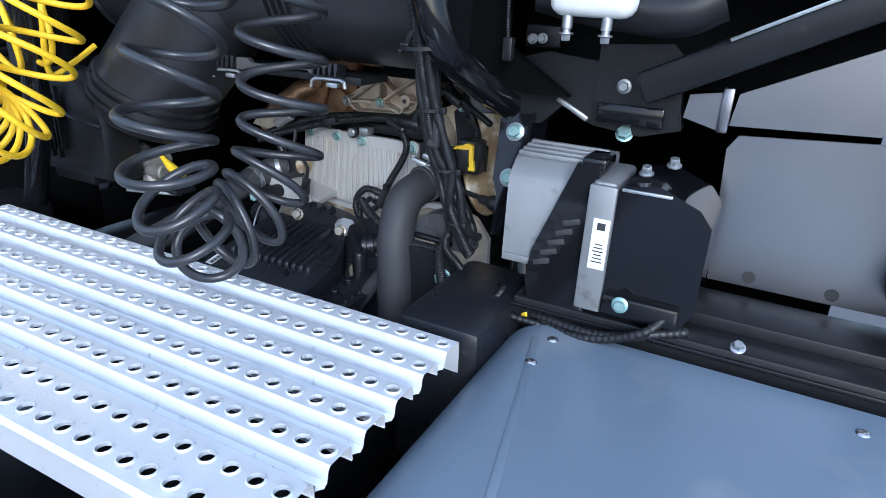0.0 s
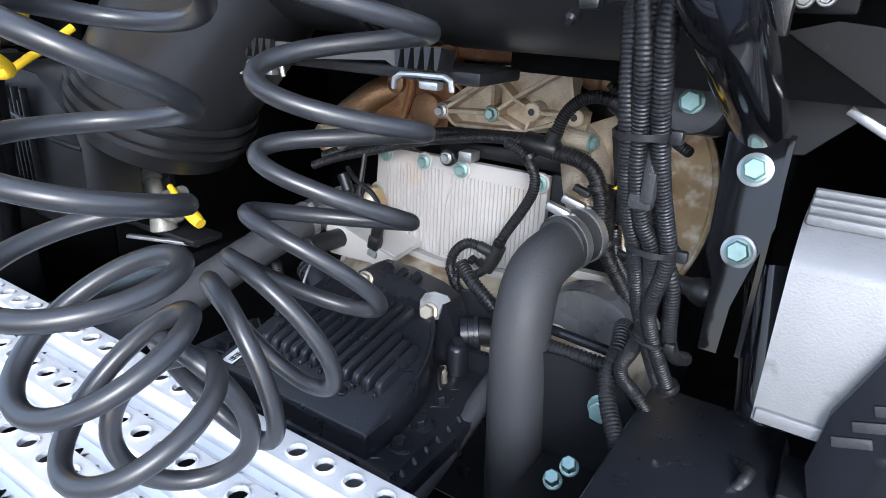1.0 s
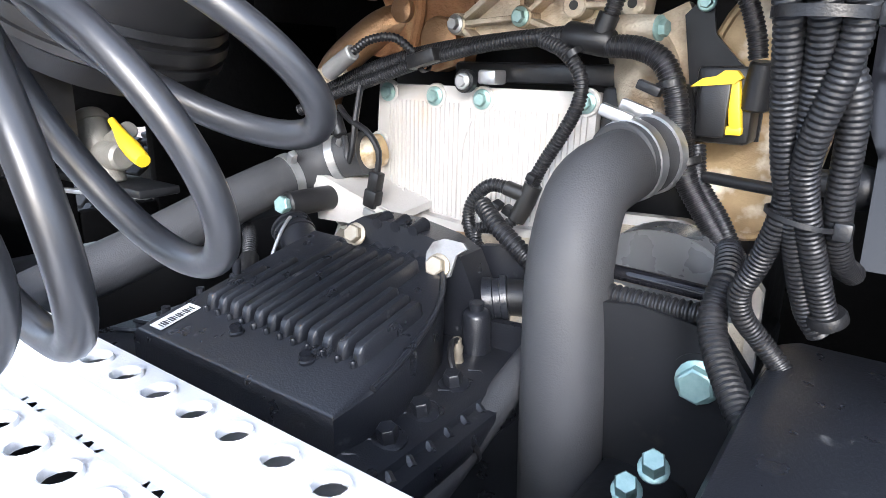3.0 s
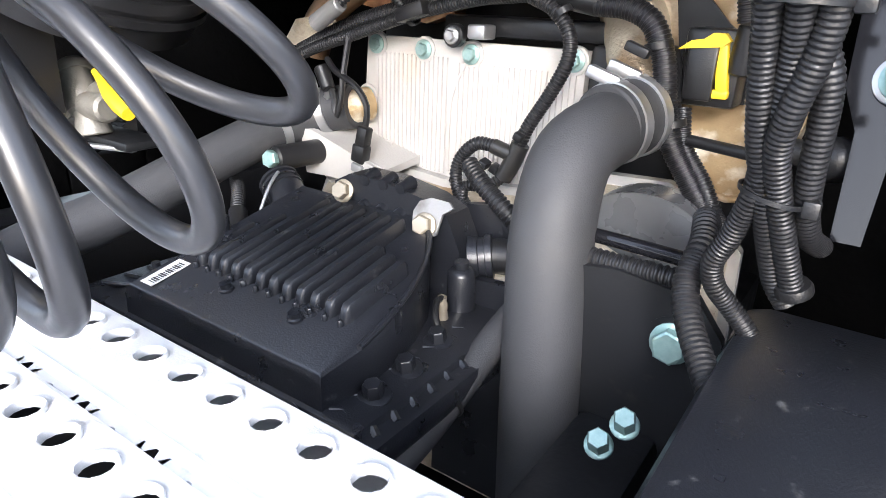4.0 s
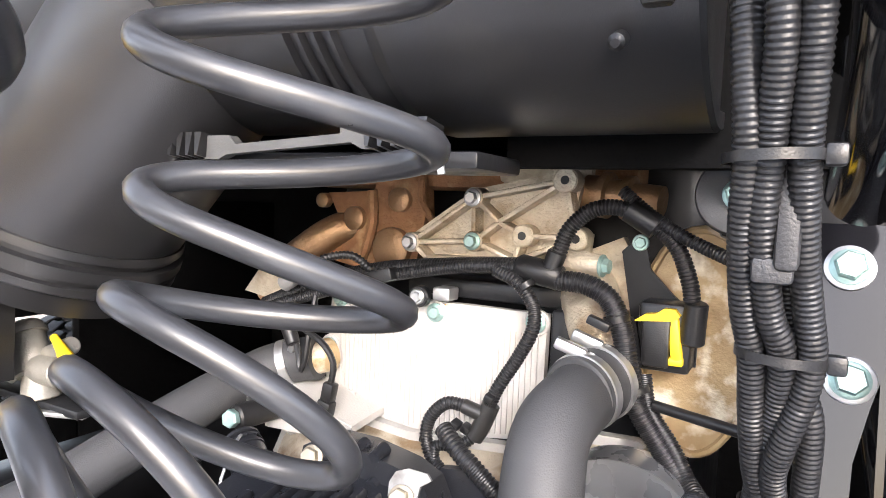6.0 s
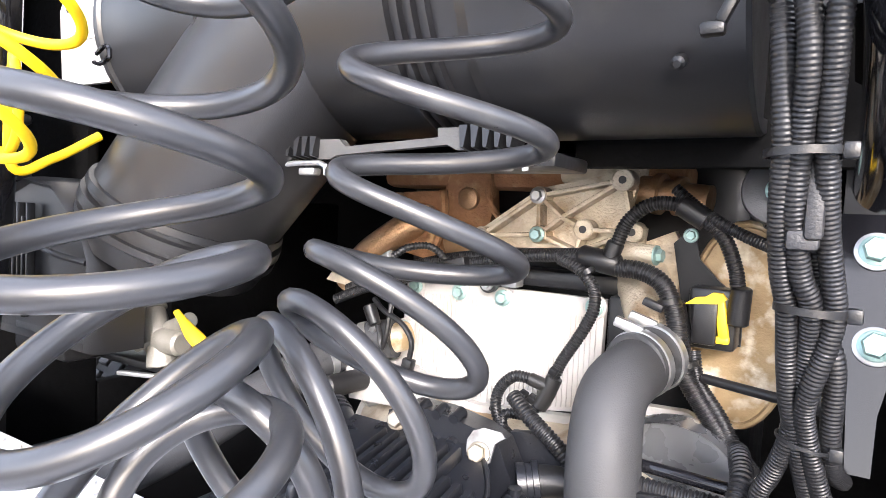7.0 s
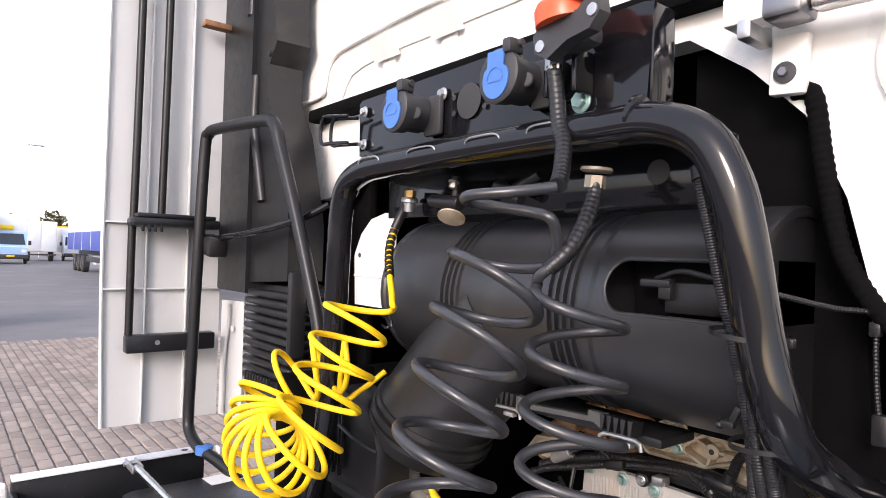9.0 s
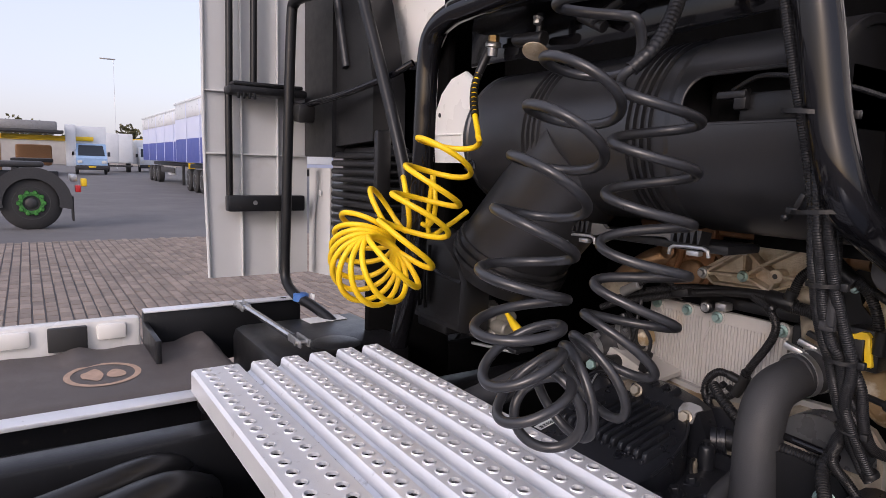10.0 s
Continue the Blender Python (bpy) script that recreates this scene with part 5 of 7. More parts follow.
part("rubber_block", G().tube([(-0.62, 1.02, 1.60), (-0.55, 1.03, 1.585), (-0.42, 1.03, 1.575), (-0.36, 1.04, 1.60)], 0.035, 14), BLACK_PLASTIC, cabmount)

# ---- electronic units on the right ----
ecu = thing("grey_control_box", (-0.6, 1.1, 1.08), "grey cast aluminium control box with ridged top", "control box")
g = G()
sec = [(0.0, 0.0), (0.0, 0.150), (0.006, 0.160), (0.030, 0.182), (0.040, 0.186), (0.17, 0.186), (0.18, 0.176), (0.18, 0.0)]
g.prism(sec, (-0.64, 1.0, 1.148), (0, 1, 0), (0, 0, 1), 0.145)
part("box_body", g, GREY_BOX, ecu)
for k in range(4):
    part("ridge", G().box((-0.567, 1.036 + k * 0.020, 1.336 + 0.003 * k), (0.143, 0.010, 0.010), 0.003), GREY_BOX, ecu)
part("lower_edge", G().box((-0.565, 0.9975, 1.156), (0.146, 0.006, 0.014), 0.002), GREY_BOX, ecu)
strap = part("strap", G().prism([(-0.521, 1.344), (-0.484, 1.349), (-0.478, 1.089), (-0.492, 1.074), (-0.577, 1.084), (-0.589, 1.126), (-0.582, 1.183)][::-1], (0, 0.997, 0), (1, 0, 0), (0, 0, 1), 0.010), BLACK_GLOSS, ecu, "black steel holding strap")
for k in range(5):
    part("strap_emboss", G().box((-0.562 + 0.011 * k, 0.986, 1.165 + 0.020 * k), (0.030, 0.002, 0.010), 0.001, (0, -18, 0)), DARK_GREY, strap)
part("strap_cap", G().box((-0.497, 1.03, 1.344), (0.04, 0.07, 0.02), 0.005), BLACK_GLOSS, ecu)
slim = thing("slim_control_unit", (-0.48, 1.05, 1.06), "slim pale grey electronic unit with a white label", "control unit")
part("case", G().box((-0.470, 1.05, 1.213), (0.040, 0.15, 0.225), 0.008), GREY_BOX, slim)
part("face", G().box((-0.470, 0.972, 1.213), (0.044, 0.012, 0.215), 0.004), GREY_BOX, slim)
part("label", G().box((-0.464, 0.9645, 1.225), (0.027, 0.0015, 0.085), 0.0), LABEL, slim, "white printed label")
g = G()
for k in range(6):
    g.box((-0.464, 0.9635, 1.195 + k * 0.006), (0.018 - 0.003 * (k % 3), 0.0006, 0.0018), 0)
part("label_print", g, INK_AND_SHADE, slim)
part("label_mark", G().box((-0.464, 0.9635, 1.255), (0.013, 0.0006, 0.012), 0), INK_AND_SHADE, slim)
cover = thing("black_plug_cover", (-0.38, 1.05, 1.08), "black plastic cover box with chamfered corners", "cover box")
part("cover_shell", G().prism([(-0.455, 1.105), (-0.455, 1.305), (-0.44, 1.325), (-0.385, 1.33), (-0.325, 1.305), (-0.305, 1.28), (-0.305, 1.14), (-0.325, 1.10)][::-1], (0, 1.14, 0), (1, 0, 0), (0, 0, 1), 0.165), BLACK_GLOSS, cover)
part("lower_lip", G().box((-0.385, 0.968, 1.128), (0.12, 0.02, 0.035), 0.006), BLACK_GLOSS, cover)
part("top_edge", G().box((-0.405, 0.974, 1.318), (0.075, 0.006, 0.005), 0.001), STEEL, cover)
bolts(cover, [(-0.414, 0.955, 1.135)], (0, -1, 0.1), ZINC, 0.016, 0.010)
bolts(cover, [(-0.42, 1.03, 1.335), (-0.385, 1.07, 1.345)], (0, -0.3, 1), STEEL, 0.014, 0.014)
wires = thing("taped_wires", (-0.45, 0.98, 1.05), "black taped wires lying under the control units", "wires")
for k, pts in enumerate(([(-0.62, 1.02, 1.045), (-0.55, 0.985, 1.06), (-0.48, 0.965, 1.065), (-0.42, 0.955, 1.075), (-0.36, 0.96, 1.095), (-0.31, 0.99, 1.10)],
                         [(-0.56, 0.99, 1.055), (-0.49, 0.955, 1.058), (-0.43, 0.95, 1.07), (-0.37, 0.95, 1.10), (-0.34, 0.97, 1.13)],
                         [(-0.66, 1.06, 1.05), (-0.63, 1.0, 1.09), (-0.64, 0.98, 1.06), (-0.60, 0.97, 1.055), (-0.54, 0.975, 1.05)])):
    part("wire", G().tube(pts, 0.009 - 0.001 * k, 10, ribs=0.011, depth=0.001), BLACK_RIB, wires)
part("yellow_tape", G().lathe((-0.578, 0.992, 1.054), (0.8, -0.4, 0.1), [(-0.006, 0.0098), (-0.005, 0.0105), (0.005, 0.0105), (0.006, 0.0098)], 14), YELLOW, wires, "yellow marking tape")

# ---- panels and ledges to the right ----
shield = thing("heat_shield", (-0.1, 1.2, 1.1), "dull grey sheet steel heat shield panels", "heat shield")
hp = [(-0.305, 1.118), (-0.320, 1.36), (-0.305, 1.385), (0.35, 1.43), (0.35, 1.118)]
low = part("lower_panel", G().prism(hp[::-1], (0, 1.205, 0), (1, 0, 0), (0, 0, 1), 0.006), SHEET, shield)
# No holes cut: flat black discs carry their shade as colour.
for x, z in ((-0.237, 1.137), (-0.105, 1.136), (0.03, 1.137)):
    part("hole", G().lathe((x, 1.198, z), (0, -1, 0), [(0, 0.011), (0.0012, 0.011)], 20), INK_AND_SHADE, low, "black disc for the shade in a round hole")
part("upper_panel", G().prism([(-0.325, 1.398), (-0.318, 1.452), (-0.12, 1.545), (0.35, 1.77), (0.35, 1.43)][::-1], (0, 1.215, 0), (1, 0, 0), (0, 0, 1), 0.006), SHEET, shield)
part("flap", G().prism([(-0.40, 1.405), (-0.395, 1.445), (-0.335, 1.455), (-0.335, 1.388)][::-1], (0, 1.20, 0), (1, 0, 0), (0, 0, 1), 0.005), SHEET, shield)
part("flap_edge", G().box((-0.334, 1.192, 1.425), (0.018, 0.012, 0.075), 0.003), SHEET, shield)
part("round_bush", G().cyl((0.01, 1.18, 1.18), (0.01, 1.08, 1.18), 0.05, None, 24, 0.008), RUBBER, shield)
ledge = thing("support_ledge", (-0.15, 1.05, 1.0), "black folded steel support ledge", "ledge")
part("rear_step", G().box((-0.05, 1.115, 1.085), (0.9, 0.12, 0.05), 0.005), BLACK_PAINT, ledge)
part("front_step", G().box((-0.13, 1.02, 1.065), (0.95, 0.07, 0.05), 0.005), BLACK_PAINT, ledge)
part("front_lip", G().box((-0.13, 0.982, 1.074), (0.95, 0.006, 0.008), 0.002), BLACK_GLOSS, ledge)
bolts(ledge, [(-0.233, 0.985, 1.098)], (0, -0.5, 1), STEEL, 0.014, 0.012)
part("inner_box", G().box((-0.68, 0.98, 0.93), (0.16, 0.30, 0.30), 0.02), UNIT_BLACK, ledge)
for x, y in ((-0.506, 0.92), (-0.513, 0.834), (-0.062, 0.905)):
    part("rivet", G().lathe((x, y, 1.0595), (0, 0, 1), [(0, 0.010), (0.002, 0.009), (0.004, 0.005)], 16), CHROME, tank)
g = G()
part("strap_line", G().box((-0.47, 0.62, 1.0605), (0.012, 0.60, 0.002), 0.0008, (0, 0, 12)), TANK, tank)

# ---- front wheel, seen through the gap beside the engine ----
front_wheel = thing("front_wheel", (-2.26, 1.68, 0.08), "worn black front tyre with blocky tread under the cab", "wheel")
WX, WY, WZ, WR = -2.26, 1.68, 0.595, 0.50
part("tyre", G().lathe((WX - 0.15, WY, WZ), (1, 0, 0), [(0, 0.30), (0.01, 0.42), (0.03, 0.475), (0.05, WR), (0.25, WR), (0.27, 0.475), (0.29, 0.42), (0.30, 0.30)], 72), TYRE, front_wheel)
part("rim", G().lathe((WX - 0.12, WY, WZ), (1, 0, 0), [(0, 0.10), (0.04, 0.22), (0.20, 0.26), (0.25, 0.30)], 40), STEEL, front_wheel)
g = G()
for k in range(54):
    for q in range(4):
        turn = 2 * math.pi * (k + 0.5 * (q % 2)) / 54
        g.box((WX - 0.078 + 0.052 * q, WY + (WR + 0.006) * math.cos(turn), WZ + (WR + 0.006) * math.sin(turn)), (0.042, 0.014, 0.044), 0.003, (math.degrees(turn), 0, 8 if q % 2 else -8), 1)
part("tread", g, TYRE, front_wheel)

# ---- coupling plate: sockets, lids, couplings ----
def socket(x, z, d=1.0):
    s = thing("trailer_socket", (x, 0.86, z - 0.04), "dark grey trailer socket with a blue sprung lid", "socket", "sockets on the coupling plate")
    n = Vector((0.0, -1, 0.02)).normalized()
    p = Vector((x, 0.858, z))
    part("body", G().lathe(p, n, [(0, 0.030), (0.012, 0.030), (0.013, 0.034), (0.045, 0.035), (0.047, 0.039), (0.062, 0.039)], 28), DARK_GREY, s)
    q = p + n * 0.062
    lid = part("lid", G().lathe(q, n, [(0, 0.041), (0.008, 0.041), (0.011, 0.037)], 32), DARK_GREY, s)
    part("hinge", G().box(q + Vector((0.022, 0.0, 0.04)), (0.018, 0.03, 0.022), 0.004).cyl(q + Vector((0.005, 0.002, 0.044)), q + Vector((0.036, 0.006, 0.044)), 0.006, None, 12), DARK_GREY, lid)
    b = q + n * 0.0115
    ux = Vector((1, 0, 0))
    face = [(0.027 * math.cos(t), -0.006 + 0.029 * math.sin(t)) for t in [math.pi * (0.83 + 1.34 * k / 22) for k in range(23)]]
    face += [(0.017, 0.012), (0.017, 0.036), (-0.017, 0.036), (-0.017, 0.012)]
    part("lid_inlay", G().prism(face, b, ux, (0, 0, 1), 0.0025), BLUE, lid, "bright blue lid inlay")
    part("lid_mark", G().tube([b + n * 0.003 + ux * (0.017 * math.cos(t)) + Vector((0, 0, -0.006 + 0.017 * math.sin(t))) for t in [math.pi * k / 12 for k in range(13)]], 0.0009, 6), BLUE, lid)
    part("lid_mark", G().box(b + n * 0.003 + Vector((0, 0, -0.008)), (0.028, 0.001, 0.006), 0.0005), BLUE, lid)
    part("flange", G().box(p + Vector((0.035, -0.006, -0.005)), (0.05, 0.012, 0.075), 0.006), DARK_GREY, s)
    part("ear", G().cyl(p + n * 0.04 + Vector((0.034, 0, -0.008)), p + n * 0.05 + Vector((0.038, 0, -0.008)), 0.011, None, 14, 0.002), DARK_GREY, s)
    return s


socket(-1.372, 1.966)
socket(-1.101, 1.972)
# Opening and small holes are flat black discs, their shade painted.
part("plate_opening", G().lathe((-1.246, 0.858, 1.974), (0, -1, 0), [(0, 0.031), (0.0012, 0.031)], 32), INK_AND_SHADE, frame_thing, "black disc for the shade in a round opening")
part("plate_fold", G().box((-0.893, 0.888, 1.978), (0.005, 0.05, 0.13), 0.002), BLACK_GLOSS, frame_thing)
for dx in (0.04, -0.04):
    for dz in (-0.014, 0.014):
        part("small_hole", G().lathe((-1.246 + dx, 0.858, 1.972 + dz), (0, -1, 0), [(0, 0.005), (0.001, 0.005)], 12), INK_AND_SHADE, frame_thing)
bolts(frame_thing, [(-1.585, 0.857, 2.008), (-1.585, 0.857, 1.938), (-1.317, 0.857, 1.998)], (0, -1, 0), STEEL, 0.014, 0.010)
bolts(frame_thing, [(-1.0, 0.857, 1.930), (-1.062, 0.857, 2.02)], (0, -1, 0), ZINC, 0.020, 0.012)
for x, w in ((-1.482, 0.038), (-1.311, 0.041), (-1.152, 0.040), (-1.02, 0.036)):
    oval_pts = []
    for k in range(37):
        t = 2 * math.pi * k / 36
        c, q = math.copysign(abs(math.cos(t)) ** 0.45, math.cos(t)), math.copysign(abs(math.sin(t)) ** 0.6, math.sin(t))
        turn = radians(35 + 33 * q)
        oval_pts.append((x + w * c, 0.83 - 0.0265 * math.cos(turn), 1.895 - 0.0265 * math.sin(turn)))
    part("weld_oval", G().tube(oval_pts, 0.0017, 6, smooth=False), STEEL, frame_thing)
part("tube_collar", G().lathe((-0.885, 0.83, 1.886), (-0.98, 0, 0.18), [(0, 0.0262), (0.001, 0.0278), (0.006, 0.0278), (0.007, 0.0262)], 20), BLACK_GLOSS, frame_thing)
part("under_plate", G().box((-1.22, 0.892, 1.872), (0.80, 0.115, 0.006), 0.002), BLACK_GLOSS, frame_thing)
part("under_lip", G().box((-1.22, 0.950, 1.830), (0.80, 0.006, 0.088), 0.002), BLACK_GLOSS, frame_thing)
part("cross_strip", G().box((-0.975, 0.962, 1.798), (0.26, 0.03, 0.020), 0.003, (0, -3, 0)), BLACK_PAINT, frame_thing)
# Black disc on the lip, painted as a shaded opening.
part("oval_opening", G().lathe((-0.932, 0.9465, 1.834), (0, -1, 0), [(0, 0.018), (0.001, 0.018)], 20), INK_AND_SHADE, frame_thing)
# wire rack beside the plate
rack = thing("wire_rack", (-1.65, 0.83, 1.93), "small black bent wire holder on the coupling plate", "wire holder")
for y in (0.82, 0.845):
    part("wire", G().tube([(-1.595, y, 1.995), (-1.64, y - 0.015, 1.998), (-1.668, y - 0.02, 1.996), (-1.672, y - 0.02, 1.945), (-1.64, y - 0.015, 1.94), (-1.59, y, 1.938)], 0.0042, 8), BLACK_GLOSS, rack)
# orange-topped coupling and its sleeved hose
coup = thing("hose_coupling", (-1.03, 0.82, 2.0), "black air hose coupling with an orange-red cap", "hose coupling")
part("body", G().box((-0.985, 0.815, 2.000), (0.085, 0.035, 0.030), 0.010, (0, -6, 0)), DARK_GREY, coup)
part("claw", G().prism([(-0.052, -0.020), (-0.056, 0.004), (-0.030, 0.030), (-0.012, 0.020), (0.020, 0.016), (0.036, 0.028), (0.052, 0.026), (0.056, 0.004), (0.040, -0.014), (0.004, -0.018), (-0.030, -0.034)], (-0.967, 0.800, 2.008), (1, 0, 0.06), (0, 0, 1), 0.022), DARK_GREY, coup)
part("cap", G().lathe((-0.985, 0.80, 2.022), (-0.10, -0.1, 1), [(0, 0.040), (0.020, 0.040), (0.028, 0.036), (0.035, 0.024), (0.045, 0.022), (0.050, 0.016)], 24), ORANGE, coup, "orange-red cap")
part("cap_grip", G().box((-0.968, 0.785, 2.052), (0.060, 0.034, 0.020), 0.008, (0, 10, 0)), ORANGE, coup, "orange-red cap")
for x, z in ((-1.008, 1.992), (-0.922, 2.018)):
    part("screw", G().lathe((x, 0.7785, z), (0, -1, 0), [(0, 0.008), (0.003, 0.008), (0.0035, 0.004)], 12), STEEL, coup)
part("nut", G().hexbolt((-1.012, 0.81, 1.992), (0, 0, -1), 0.022, 0.026, 0), STEEL, coup)
sleeve = [(-1.012, 0.81, 1.972), (-1.005, 0.81, 1.93), (-0.995, 0.805, 1.89), (-0.978, 0.795, 1.86), (-0.958, 0.77, 1.82), (-0.944, 0.748, 1.797)]
part("hose_sleeve", G().tube(sleeve, 0.0115, 14, ribs=0.0085, depth=0.0006), BLACK_PLASTIC, coup)
part("holder", G().box((-1.035, 0.838, 1.965), (0.008, 0.04, 0.06), 0.003).box((-0.985, 0.838, 1.965), (0.008, 0.04, 0.06), 0.003).box((-1.01, 0.858, 1.965), (0.055, 0.006, 0.06), 0.002), BLACK_GLOSS, coup)
# fittings under the frame
fit = thing("hose_fitting", (-1.37, 0.82, 1.80), "brass and steel hose fitting under the tube frame", "hose fitting", shift=(-0.123, 0.105, -0.003))
part("nut", G().hexbolt((-1.382, 0.82, 1.845), (0, 0, -1), 0.022, 0.018, 0), BRASS, fit)
part("collar", G().lathe((-1.383, 0.82, 1.829), (-0.1, 0, -1), [(0, 0.016), (0.004, 0.018), (0.010, 0.018), (0.012, 0.012), (0.03, 0.011)], 18), STEEL, fit)
fit2 = thing("hose_fitting", (-0.955, 0.82, 1.80), "large steel hexagon hose fitting under the tube frame", "hose fitting", shift=(0, 0.02, -0.014))
part("collar", G().lathe((-0.957, 0.82, 1.845), (-0.1, 0, -1), [(0, 0.020), (0.004, 0.022), (0.007, 0.018)], 24), PASSIVATED, fit2)
part("nut", G().hexbolt((-0.958, 0.82, 1.836), (-0.1, 0, -1), 0.025, 0.020, 0), PASSIVATED, fit2)
tap = thing("test_coupling", (-1.27, 0.82, 1.77), "small black valve with a worn round cap", "valve", shift=(-0.070, 0.085, 0.004))
part("valve_body", G().cyl((-1.33, 0.815, 1.808), (-1.245, 0.82, 1.80), 0.012, 0.015, 14, 0.002).cyl((-1.26, 0.82, 1.80), (-1.26, 0.82, 1.85), 0.008, None, 12), BLACK_RIB, tap)
part("cap", G().lathe((-1.247, 0.80, 1.774), (0.25, -0.45, -0.85), [(0, 0.026), (0.003, 0.026), (0.004, 0.022)], 28), ALU_CAST, tap, "worn cream-coloured cap")
part("nipple", G().hexbolt((-1.255, 0.81, 1.84), (0, -0.3, -1), 0.013, 0.014, 1.3), STEEL, tap)
part("link", G().cyl((-1.12, 0.82, 1.812), (-1.06, 0.83, 1.84), 0.009, None, 10, 0.001).cyl((-1.16, 0.83, 1.83), (-1.10, 0.83, 1.80), 0.011, None, 10, 0.001), BLACK_RIB, tap)

# ---- side fairing with its step ladder ----
fairing = thing("side_fairing", (-2.62, 0.73, 1.14), "grey-white moulded cab side fairing seen from inside", "fairing")
fx = -2.605
part("skin", G().prism([(0.560, 1.138), (0.548, 1.6), (0.548, 3.4), (0.91, 3.4), (0.915, 1.6), (0.917, 1.138)], (fx, 0, 0), (0, 1, 0), (0, 0, 1), -0.02), GREY_SMC, fairing)
part("edge_rim", G().tube([(fx + 0.005, 0.560, 1.14), (fx + 0.005, 0.549, 1.6), (fx + 0.005, 0.549, 2.2), (fx + 0.005, 0.549, 3.4)], 0.006, 8), GREY_SMC, fairing)
for y in (0.672, 0.80):
    part("rib", G().box((fx + 0.008, y, 2.27), (0.022, 0.005, 2.26), 0.002), GREY_SMC, fairing)
for z in (1.57, 1.78, 2.65):
    part("rib", G().box((fx + 0.007, 0.73, z), (0.018, 0.355, 0.005), 0.002), GREY_SMC, fairing)
inner = part("inner_flange", G().prism([(0.0, 1.14), (0.0, 1.53), (0.12, 1.53), (0.12, 1.14)], (-2.592, 0.92, 0), (1, 0.30, 0), (0, 0, 1), -0.01), GREY_SMC, fairing)
part("flange_rib", G().tube([(-2.555, 0.92, 1.15), (-2.55, 0.92, 1.35), (-2.535, 0.925, 1.46), (-2.535, 0.925, 1.52)], 0.006, 8), GREY_SMC, fairing)
part("flange_clip", G().box((-2.515, 0.93, 1.44), (0.02, 0.006, 0.02), 0.003), WHITE_PAINT, fairing)
ladder = thing("cab_ladder", (-2.57, 0.74, 1.39), "black steel rod ladder mounted inside the fairing", "ladder")
lx = -2.575
part("rod", G().tube([(lx, 0.625, 1.40), (lx, 0.625, 1.76), (lx, 0.628, 1.80), (lx, 0.632, 2.2), (lx, 0.64, 3.3)], 0.012, 12), BLACK_PAINT, ladder)
part("rod", G().tube([(lx, 0.71, 1.79), (lx, 0.715, 2.3), (lx, 0.72, 3.3)], 0.012, 12), BLACK_PAINT, ladder)
low = part("step", G().box((lx + 0.02, 0.745, 1.402), (0.05, 0.27, 0.055), 0.006), BLACK_PAINT, ladder)
part("step_screw", G().lathe((lx + 0.045, 0.70, 1.405), (1, 0, 0), [(0, 0.008), (0.003, 0.007)], 10), STEEL, low)
up = part("step", G().box((lx + 0.03, 0.745, 1.782), (0.08, 0.27, 0.03), 0.010), BLACK_PAINT, ladder)
part("step_tread", G().box((lx + 0.03, 0.745, 1.803), (0.075, 0.24, 0.014), 0.006), BLACK_PAINT, up)
for k in range(4):
    part("step_tooth", G().box((lx + 0.07, 0.64 + 0.018 * k, 1.762), (0.008, 0.008, 0.02), 0.002), BLACK_PAINT, up)
part("roof_clip", G().box((lx + 0.02, 0.86, 2.45), (0.04, 0.09, 0.02), 0.004), RUST, ladder)

# ---- tall intake snorkel, bellows and arm ----
snorkel = thing("air_intake_snorkel", (-2.3, 1.0, 1.6), "tall dark grey moulded air intake snorkel", "air intake")
part("backing", G().prism([(-2.60, 1.57), (-2.60, 3.4), (-2.35, 3.4), (-2.35, 1.57)][::-1], (0, 1.02, 0), (1, 0, 0), (0, 0, 1), 0.115), BLACK_PAINT, snorkel)
col = [(-2.44, 1.60), (-2.44, 1.85), (-2.40, 1.93), (-2.43, 2.05), (-2.45, 2.2), (-2.45, 3.4), (-2.20, 3.4), (-2.22, 2.42), (-2.20, 2.33), (-2.25, 2.27), (-2.25, 2.16), (-2.17, 2.05), (-2.11, 1.88), (-2.08, 1.78), (-2.08, 1.62)]
part("column", G().prism(col[::-1], (0, 1.03, 0), (1, 0, 0), (0, 0, 1), 0.11), BLACK_PLASTIC, snorkel)
part("swage", G().tube([(-2.34, 0.918, 2.25), (-2.335, 0.914, 2.10), (-2.29, 0.914, 1.95), (-2.26, 0.916, 1.85)], 0.016, 10), BLACK_PLASTIC, snorkel)
part("swage", G().tube([(-2.38, 0.918, 3.3), (-2.38, 0.915, 2.7), (-2.38, 0.917, 2.45)], 0.02, 10), BLACK_PLASTIC, snorkel)
part("side_bolt", G().lathe((-2.24, 0.918, 2.30), (0, -1, 0), [(0, 0.012), (0.006, 0.010)], 12), BLACK_PLASTIC, snorkel)
bell = thing("intake_bellows", (-2.2, 0.96, 1.28), "black ribbed rubber intake bellows", "bellows")
part("bellows_core", G().box((-2.215, 1.0, 1.44), (0.30, 0.12, 0.34), 0.03), BLACK_RIB, bell)
for k in range(11):
    part("fold", G().box((-2.215, 0.99, 1.315 + 0.026 * k), (0.34, 0.15, 0.021), 0.0095, seg=4), BLACK_RIB, bell)
part("bellows_side", G().box((-2.025, 0.925, 1.53), (0.028, 0.05, 0.24), 0.01), BLACK_RIB, bell)
part("bellows_foot", G().box((-2.2, 0.98, 1.27), (0.24, 0.17, 0.10), 0.03), BLACK_RIB, bell)
